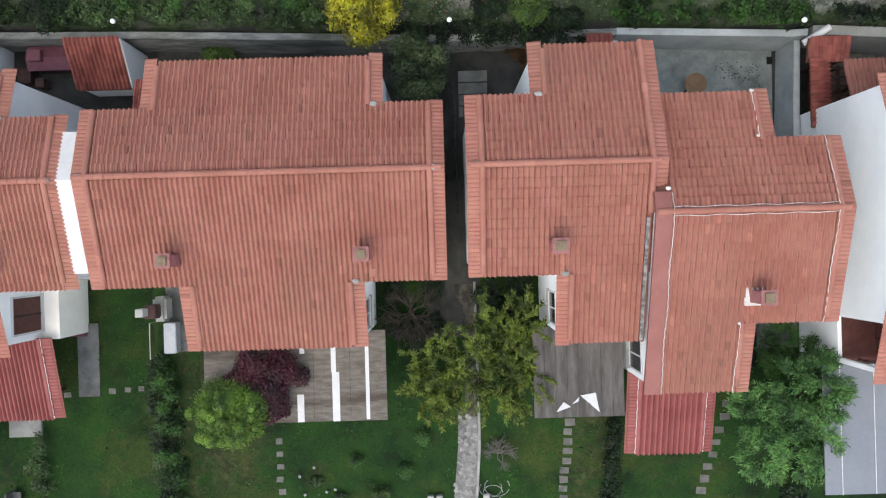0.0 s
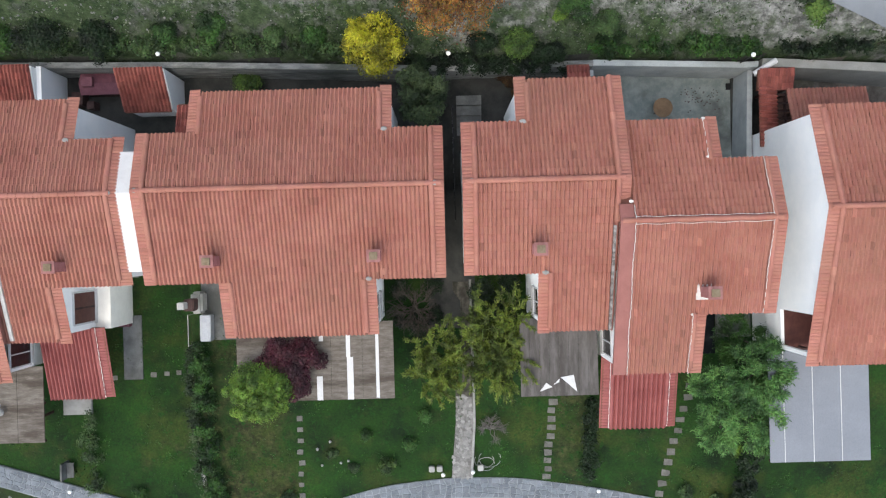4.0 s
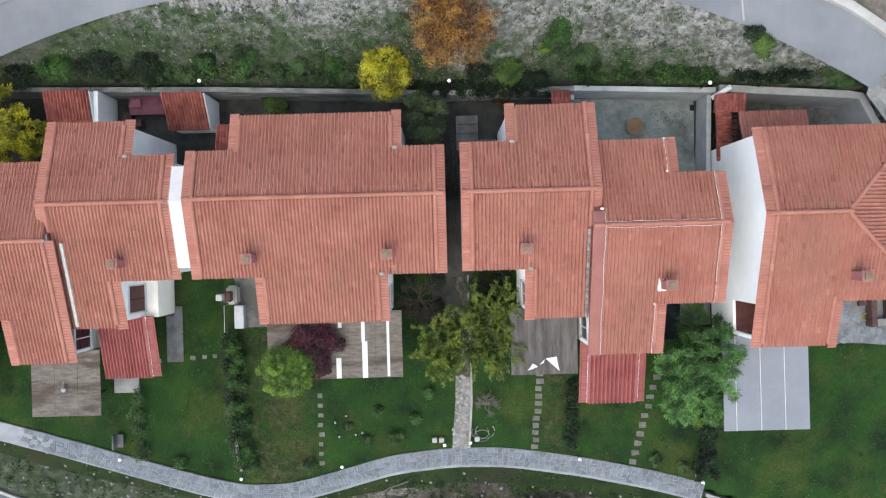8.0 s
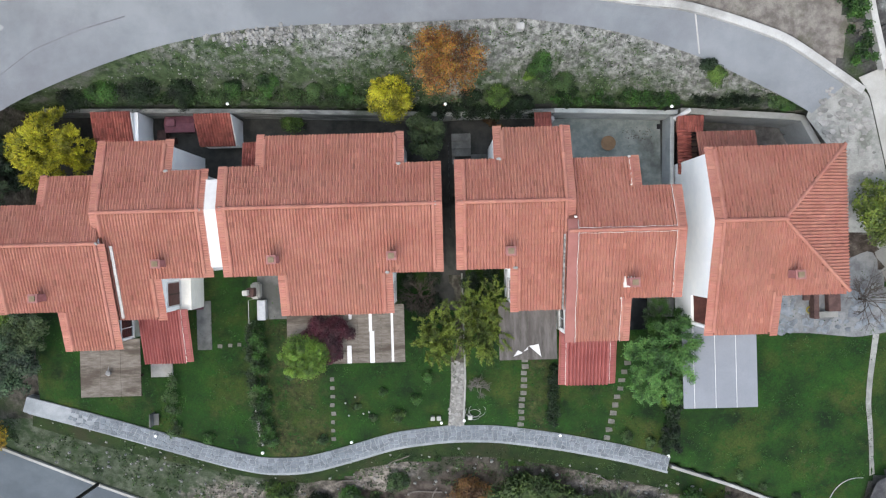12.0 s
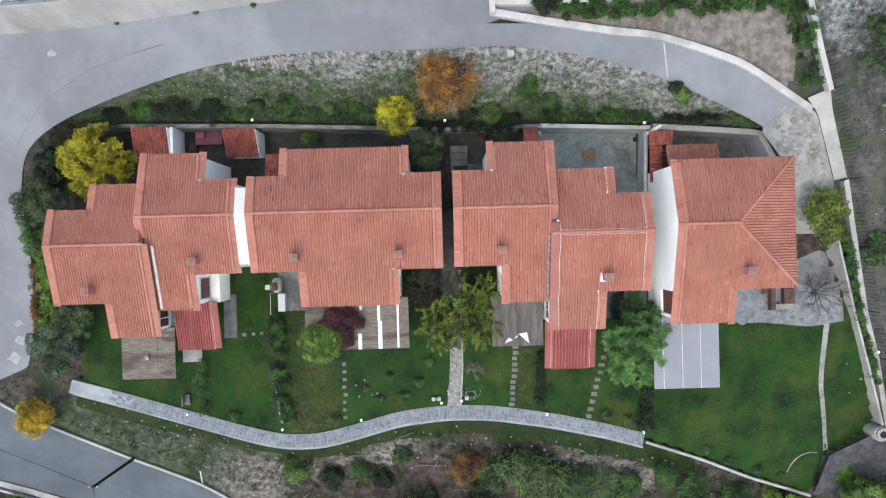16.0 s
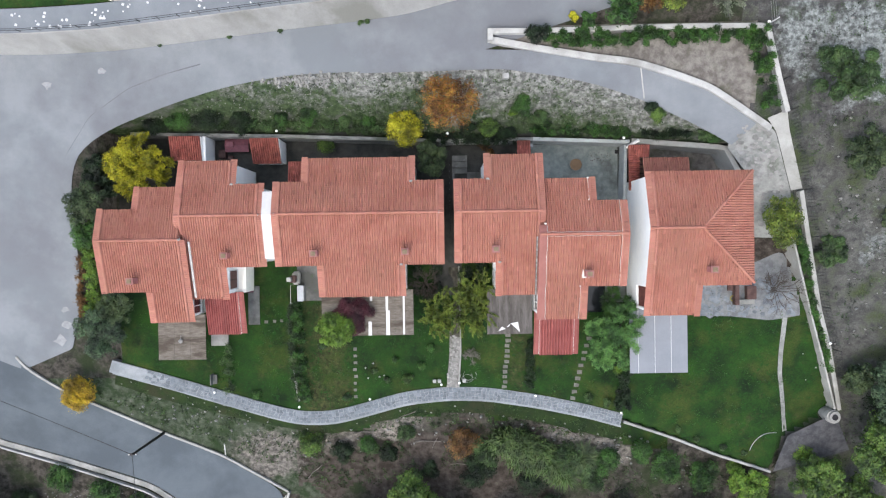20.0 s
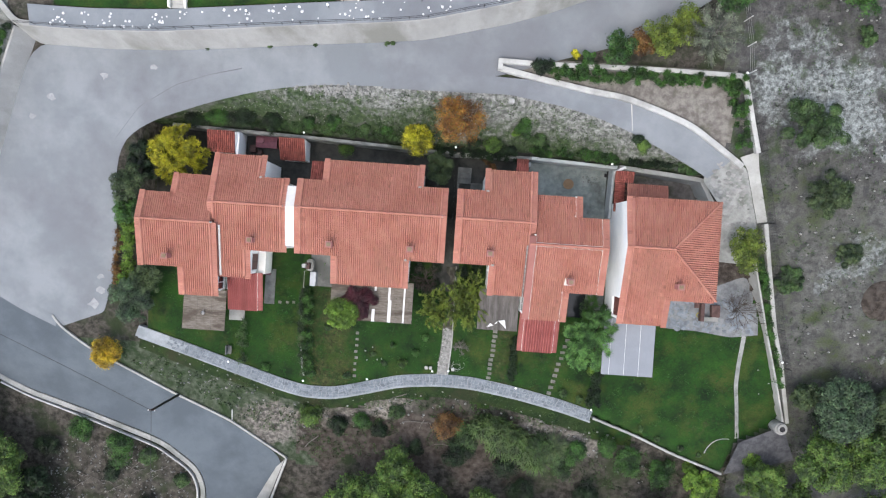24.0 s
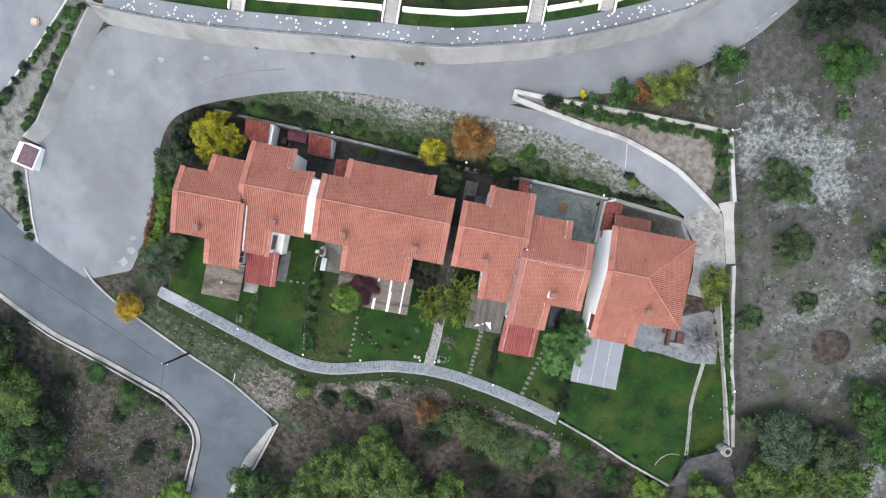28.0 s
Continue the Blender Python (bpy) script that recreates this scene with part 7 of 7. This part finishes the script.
# ---- lower road ----
wall_line("road_kerb", [(-49, -13.4), (-44.4, -16.3), (-41.7, -17.7), (-34.9, -19.9), (-28.1, -22.3), (-24.6, -25.0), (-23.8, -27.2), (-24.3, -32.3), (-24.5, -35)], 0.5, lambda x, y: hill(x, y) - 0.4, lambda x, y: hill(x, y) + 0.12, "concrete", "grey concrete kerb and gutter beside the road")
wall_line("road_parapet", [(-44.6, -16.7), (-41.9, -18.1), (-35.1, -20.4), (-28.5, -22.8), (-25.0, -25.3), (-24.3, -27.3), (-24.9, -32.3)], 0.16, lambda x, y: hill(x, y) - 0.4, lambda x, y: hill(x, y) + 0.42, "white_concrete", "thin white parapet beside the road")
wall_line("road_kerb", [(-38.2, -9.1), (-37.6, -10.1), (-35.0, -12.0), (-26.2, -16.75), (-20.7, -19.3), (-15.0, -22.9)], 0.2, lambda x, y: hill(x, y) - 0.4, lambda x, y: hill(x, y) + 0.22, "pale_concrete", "narrow pale kerb beside the road")
wall_line("road_parapet", [(-14.9, -22.9), (-16.6, -28), (-18.4, -33)], 0.22, lambda x, y: hill(x, y) - 0.6, lambda x, y: hill(x, y) + 0.5, "white_concrete", "low pale parapet at the bend", soft=0)
strip("verge_strip", [(-15.2, -23.2), (-16.9, -28), (-18.7, -33)], [(-16.0, -24.0), (-18.2, -28), (-19.6, -33)], "pale_concrete", lift=0.1, n=20, cross=2, label="cracked concrete strip beside the road")
pz = float(hill(-26.15, -16.6))
po = thing("utility_pole", "dark utility pole with crossarm and cables", "pole", (-26.15, -16.75, pz))
part("mast", rod(bmesh.new(), (0, 0, -0.4), (0, 0, 3.6 - pz), 0.14, 0.1, 12), "metal_dark", po)
part("crossarm", boxes((-0.35, 0.35, -0.05, 0.05, 3.2 - pz, 3.3 - pz)), "wood_dark", po)
for sx in (-0.3, 0.3):
    part("insulator", rod(bmesh.new(), (sx, 0, 3.3 - pz), (sx, 0, 3.45 - pz), 0.035), "globe", po)


def cable(a, b, sag):
    bm = bmesh.new()
    p = [Vector(a).lerp(Vector(b), i / 14) - Vector((0, 0, sag * 4 * (i / 14) * (1 - i / 14))) for i in range(15)]
    tube(bm, p, 0.022, 5)
    ob = part("cable", bm, "metal_dark")
    tagged(ob, "thin black overhead cable", "cable", group="overhead cables")


cable((-26.15, -16.75, 3.45), (-62, -1.5, 5.5), 0.8)
cable((-26.15, -16.75, 3.45), (-27.5, -48, -2.0), 0.8)
tagged(part("marker_post", rod(bmesh.new(), (-20.75, -19.2, float(hill(-20.75, -19.2)) - 0.1), (-20.35, -17.7, float(hill(-20.4, -18)) + 1.3), 0.05), "white_sheet"), "white leaning marker post beside the road", "post")
strip("road_patch", [(-38.0, -10.2), (-41.0, -8.9), (-43.8, -7.3), (-46, -6.0)], [(-37.6, -9.3), (-40.6, -8.1), (-43.2, -6.5), (-45.4, -5.2)], "asphalt", lift=0.1, n=10, cross=2, label="worn joint between two road surfaces")

# ---- fences, stones, clutter ----
fp = thing("wire_fence", "wire fence with pale posts along the field", "fence")
FL = [(25.3, 17.0), (24.9, 19.2), (24.3, 21.2), (23.6, 24.0), (24.2, 25.9), (25.6, 27.4), (26.8, 29.0)]
for a, b in zip(FL, FL[1:]):
    part("post", rod(bmesh.new(), (a[0], a[1], float(hill(*a)) - 0.2), (a[0] + 0.1, a[1], float(hill(*a)) + 1.5), 0.045), "white_sheet", fp)
    for h in (0.5, 0.9, 1.3):
        part("wire", rod(bmesh.new(), (a[0], a[1], float(hill(*a)) + h), (b[0], b[1], float(hill(*b)) + h), 0.008, seg=4), "metal_pale", fp)
FE = [(26.8, 12.9), (27.6, 10.6), (29.5, 4.4), (30.9, -0.5), (32.2, -5.4), (33.6, -9.2), (35.2, -14.8)]
fg = thing("wire_fence", "dark wire fence beside the boundary wall", "fence")
for a, b in zip(FE, FE[1:]):
    part("post", rod(bmesh.new(), (a[0], a[1], float(hill(*a)) - 0.2), (a[0], a[1], float(hill(*a)) + 1.4), 0.035), "metal_dark", fg)
    for h in (0.4, 0.8, 1.2, 1.38):
        part("wire", rod(bmesh.new(), (a[0], a[1], float(hill(*a)) + h), (b[0], b[1], float(hill(*b)) + h), 0.01, seg=4), "metal_dark", fg)
    steps = max(2, int(math.dist(a, b) / 0.28))
    for i in range(1, steps):
        q = [a[j] + (b[j] - a[j]) * i / steps for j in (0, 1)]
        part("picket", rod(bmesh.new(), (q[0], q[1], float(hill(*q)) - 0.05), (q[0], q[1], float(hill(*q)) + 1.32), 0.013, seg=4), "metal_dark", fg)


def rocks(name, label, n, place, r0, r1, material="rubble"):
    v, f = [], []
    for _ in range(n):
        x, y = place()
        z, r = gz(x, y), rp.uniform(r0, r1)
        b = len(v)
        v += [(x + r * rp.uniform(0.7, 1.2) * math.cos(i * 1.047), y + r * rp.uniform(0.6, 1.1) * math.sin(i * 1.047), z - 0.05) for i in range(6)]
        v += [(x + r * 0.55 * math.cos(i * 1.047 + 0.3), y + r * 0.5 * math.sin(i * 1.047), z + r * rp.uniform(0.4, 0.8)) for i in range(6)]
        f += [(b + i, b + (i + 1) % 6, b + 6 + (i + 1) % 6, b + 6 + i) for i in range(6)] + [tuple(b + 6 + i for i in range(6))]
    ob = new(name, mesh_of(name, v, f, material))
    return tagged(ob, label, "stones", kind="stuff")


rocks("rubble_heap", "heap of white rubble beside the road", 150, lambda: (rp.gauss(-10.6, 1.5), 13.6 + rp.gauss(0, 0.22)), 0.08, 0.24)
rocks("bank_stones", "pale stones strewn over the bank", 420, lambda: (lambda x: (x, rp.uniform(float(north(x)) + 1.0, float(np.interp(x, [-29, -24.6, -17.3, -4, 5, 10, 16, 20, 23], [9, 10.8, 13, 13.8, 13.8, 13.2, 11.3, 9.6, 8.5])))))(rp.uniform(-26, 22)), 0.025, 0.075)
rocks("field_stones", "pale stones strewn over the field", 300, lambda: (rp.uniform(31, 47), rp.uniform(-12, 27)), 0.05, 0.16)
rocks("slope_stones", "pale stones below the gardens", 260, lambda: (lambda x: (x, float(south(x)) - rp.uniform(1.2, 5)))(rp.uniform(-30, 24)), 0.05, 0.16)
rocks("rough_stones", "pale broken stones on the slope below the road", 700, lambda: (rp.uniform(-41, -25.5), rp.uniform(-35, -22.5)), 0.03, 0.13)
for k in range(34):
    x, y = rp.uniform(-41, -26.5), rp.uniform(-34.5, -23.5)
    a, ln = rp.uniform(-0.5, 0.9), rp.uniform(0.7, 2.6)
    pts = [(x + math.cos(a) * ln * f, y + math.sin(a) * ln * f + 0.08 * math.sin(f * 5 + k), gz(x + math.cos(a) * ln * f, y + math.sin(a) * ln * f) + 0.08) for f in (0, 0.33, 0.66, 1)]
    tagged(part("dead_branch", tube(bmesh.new(), pts, 0.035, 5), "bark_pale"), "pale dead branch lying on the slope", "branch", group="dead branches")
for x, y, a, ln in ((-4.6, -15.6, 0.5, 2.2), (-3.0, -17.8, 0.1, 2.6), (-1.2, -18.3, 1.2, 1.2), (10.2, -16.2, -0.4, 1.8), (-8.4, -17.0, 0.2, 2.0), (0.4, -19.9, 0.0, 2.4), (12.8, -22.0, 0.4, 2.0), (-13.0, -21.5, 0.8, 2.0)):
    pts = [(x + math.cos(a) * ln * f, y + math.sin(a) * ln * f + 0.1 * math.sin(f * 5), gz(x + math.cos(a) * ln * f, y + math.sin(a) * ln * f) + 0.1) for f in (0, 0.33, 0.66, 1)]
    tagged(part("dead_branch", tube(bmesh.new(), pts, 0.045, 5), "bark_pale"), "pale dead branch lying on the slope", "branch", group="dead branches")
tagged(part("stone_block", boxes((4.9, 5.4, 13.35, 13.75, 6.3, 7.2), bevel=0.05), "white_concrete"), "white stone block at the edge of the bank", "block")
wl = thing("barbecue", "round pale stone well beside the corner terrace", "well", (33.95, -15.2, 0.0))
for r0, z0, z1, m in ((0.62, -1.5, 0.2, "concrete"), (0.5, 0.2, 0.45, "white_concrete")):
    part("ring", rod(bmesh.new(), (0, 0, z0), (0, 0, z1), r0, r0 * 0.96, 24), m, wl)
part("opening", rod(bmesh.new(), (0.0, 0, 0.45), (0.0, 0, 0.47), 0.27, 0.27, 20), "metal_dark", wl)
bn = thing("stone_bench", "low brown bench and planter box on the terrace", "bench", (25.4, -4.3, gz(25.4, -4.3) + 0.05))
part("back", boxes((-0.85, -0.5, -0.8, 0.9, 0, 0.75), bevel=0.03), "kennel_dark", bn)
part("seat", boxes((-0.49, 0.9, -0.75, -0.35, 0, 0.42), bevel=0.03), "concrete", bn)
part("box", boxes((0.2, 1.0, -0.34, 0.8, 0, 0.6), bevel=0.03), "kennel_dark", bn)
wr = bmesh.new()
tube(wr, [(24.55 + 0.2 * math.cos(i * 0.3142), -4.55 + 0.2 * math.sin(i * 0.3142), gz(24.55, -4.5) + 0.16) for i in range(21)], 0.04)
tagged(part("wreath", wr, "leaf_yellow"), "yellow-green wreath lying on the terrace", "wreath")
tagged(part("timber_post", boxes((24.1, 24.55, -3.9, -2.2, gz(24.3, -3) + 0.02, gz(24.3, -3) + 0.3), bevel=0.03), "kennel_dark"), "dark brown timber lying on the terrace", "timber")
hp = bmesh.new()
bmesh.ops.create_grid(hp, x_segments=24, y_segments=24, size=2.2)
for q in hp.verts:
    rr_ = math.hypot(q.co.x, q.co.y) / 2.1
    px_, py_ = 41.2 + q.co.x, -2.0 + q.co.y
    q.co = Vector((px_, py_, gz(px_, py_) + (0.55 + 0.3 * noise.noise((px_ * 1.5, py_ * 1.5, 2))) * max(0, 1 - rr_ ** 2) - 0.25 * min(1, rr_ ** 6)))
tagged(part("soil_mound", hp, "soil"), "low heap of dark brown soil in the field", "soil heap")
# fireplace and chest beside the double house
bq = thing("outdoor_fireplace", "pale masonry fireplace with chimney beside the house", "fireplace", (-12.6, -2.35, 1.05))
part("body", boxes((-0.25, 0.35, -0.5, 0.6, 0, 1.0), bevel=0.12), "pale_concrete", bq)
part("hood", boxes((-0.3, 0.2, -0.3, 0.3, 1.1, 1.9), bevel=0.05), "kennel_dark", bq)
part("flue", boxes((-0.42, -0.08, -0.17, 0.17, 1.9, 2.5), bevel=0.02), "white_concrete", bq)
tagged(part("chest", boxes((-12.5, -11.95, -4.3, -2.95, 1.05, 1.7), bevel=0.03), "chest_white"), "white plastic chest beside the fireplace", "chest")
tagged(part("rail", boxes((-13.02, -12.99, -4.5, -2.9, 1.95, 2.0), (-13.02, -12.99, -4.5, -4.47, 0.9, 1.945), (-13.02, -12.99, -2.93, -2.9, 0.9, 1.945)), "metal_pale"), "pale metal rail beside the fireplace", "rail")
wall_line("low_wall", [(-13.2, -4.4), (-13.2, -8.4), (-13.1, -11.2), (-12.8, -13.2)], 0.2, lambda x, y: ground(x, y) - 0.4, lambda x, y: ground(x - 0.4, y) + 0.6 - 0.3 * smooth(-6, -12, y), "concrete", "low pale garden wall beside the hedge", soft=0)
# dish and torn sheet on the flat covers
ds = thing("satellite_dish", "white satellite dish on the terrace cover", "dish", (-22.1, -7.4, 2.7))
bm = bmesh.new()
bmesh.ops.create_uvsphere(bm, u_segments=20, v_segments=10, radius=0.19)
for q in bm.verts:
    q.co.z = abs(q.co.z) * 0.3 + 0.25
part("dish", bm, "metal_pale", ds)
part("arm", rod(bmesh.new(), (0, 0, 0), (0, 0, 0.27), 0.025), "metal_pale", ds)
part("feed", rod(bmesh.new(), (0, 0, 0.3), (0.05, 0.45, 0.32), 0.015), "metal_pale", ds)
for pts in (((5.45, -6.15), (6.07, -6.05), (6.22, -6.85)), ((4.45, -6.8), (5.05, -6.6), (4.75, -6.4)), ((5.1, -6.5), (5.4, -6.2), (5.37, -6.38))):
    bm = bmesh.new()
    lo_, hi_ = [bm.verts.new((x, y, 4.407)) for x, y in pts], [bm.verts.new((x, y, 4.43)) for x, y in pts]
    bm.faces.new(hi_)
    bm.faces.new(lo_[::-1])
    for i in range(3):
        bm.faces.new((lo_[i], lo_[(i + 1) % 3], hi_[(i + 1) % 3], hi_[i]))
    part("sheet", bm, "white_sheet", CB, "torn white sheet")
# hose, roses, washing ring
bm = bmesh.new()
pts = [(28.9 + 1.9 * math.cos(a), -18.9 + 2.2 * math.sin(a)) for a in np.linspace(2.9, 1.35, 14)]
pts = [(x, y, gz(x, y) + 0.05) for x, y in pts]
tube(bm, pts, 0.035)
tagged(part("hose", bm, "metal_pale"), "pale garden hose lying in a curve on the lawn", "hose")
for k, (cx, cy, r) in enumerate(((1.9, -11.2, 0.4), (2.2, -11.1, 0.45), (2.0, -11.4, 0.35))):
    bm = bmesh.new()
    tube(bm, [(cx + r * 1.3 * math.cos(i * 0.314), cy + r * math.sin(i * 0.314), gz(cx, cy) + 0.05 + 0.02 * k) for i in range(20)], 0.015, 5)
    tagged(part("hose", bm, "metal_pale"), "coil of pale hose on the grass", "hose", group="coiled hose")
for x, y in ((-6.7, -11.2), (-5.7, -11.1), (-5.3, -11.0), (-6.2, -9.9), (-6.9, -10.3)):
    bm = bmesh.new()
    bmesh.ops.create_icosphere(bm, subdivisions=2, radius=0.075)
    for q in bm.verts:
        q.co = Vector((x, y, gz(x, y) + 0.15)) + q.co * (1 + 0.4 * noise.noise(q.co * 12 + Vector((x, y, 0))))
    tagged(part("flowers", bm, "pale_concrete"), "white garden flowers in the lawn", "flowers", group="white flowers")
tagged(part("garden_chair", boxes((-20.45, -20.35, -11.6, -10.7, -0.4, 0.5), (-20.34, -19.95, -11.55, -10.75, -0.05, 0.0), bevel=0.01), "apron_dark"), "pale metal garden bench by the wall", "bench")

# ---- marks on the roads ----
strip("lane_joint", [(15.55, 14.25), (16.0, 11.65)], [(15.65, 14.25), (16.1, 11.65)], "white_concrete", lift=0.115, n=8, cross=1, label="pale drain line across the lane")
for pts in ([(-19, 14.9), (-22, 14.2), (-25, 13.2), (-28.5, 11.1), (-31, 8.0), (-32.0, 4.6)],):
    strip("tyre_track", [(x, y) for x, y in pts], [(x + 0.03, y + 0.1) for x, y in pts], "dark_track", lift=0.1, n=40, cross=1, label="faint dark tyre track on the asphalt")
for x, y, r in ((-36.5, 11.5, 0.5), (-38.5, 9.8, 0.4), (-31.5, 13.6, 0.5), (-27.0, 14.6, 0.4), (-33.2, -6.2, 0.6), (-34.0, -7.6, 0.7), (-33.0, -4.8, 0.5)):
    n_ = 9
    zz = float(hill(x, y))
    ring = [(x + r * rp.uniform(0.4, 1.2) * math.cos(i * 0.698), y + r * rp.uniform(0.3, 0.9) * math.sin(i * 0.698)) for i in range(n_)]
    me = mesh_of("stain", [(a, b, float(hill(a, b)) + 0.105) for a, b in ring], [tuple(range(n_))], "pale_stain")
    tagged(new("stain", me), "pale dried mortar stain on the asphalt", "stain", group="road stains")
for x, y in ((-12.4, 17.3), (-6.1, 17.7), (-5.6, 17.75), (-16.5, 16.9), (-22.0, 16.45)):
    bush("small weed at the foot of the retaining wall", x, y, 0.28, 0.3, "grassy", 220, 0.08, group="wall weeds", n=6, base=float(hill(x, y)) + 0.05)
tagged(part("loose_tile", boxes((-2.75, -2.5, -0.95, -0.65, ZA(-0.8) + 0.07, ZA(-0.8) + 0.12), bevel=0.01), "clay_tile_object"), "loose terracotta tile lying on the roof", "tile")
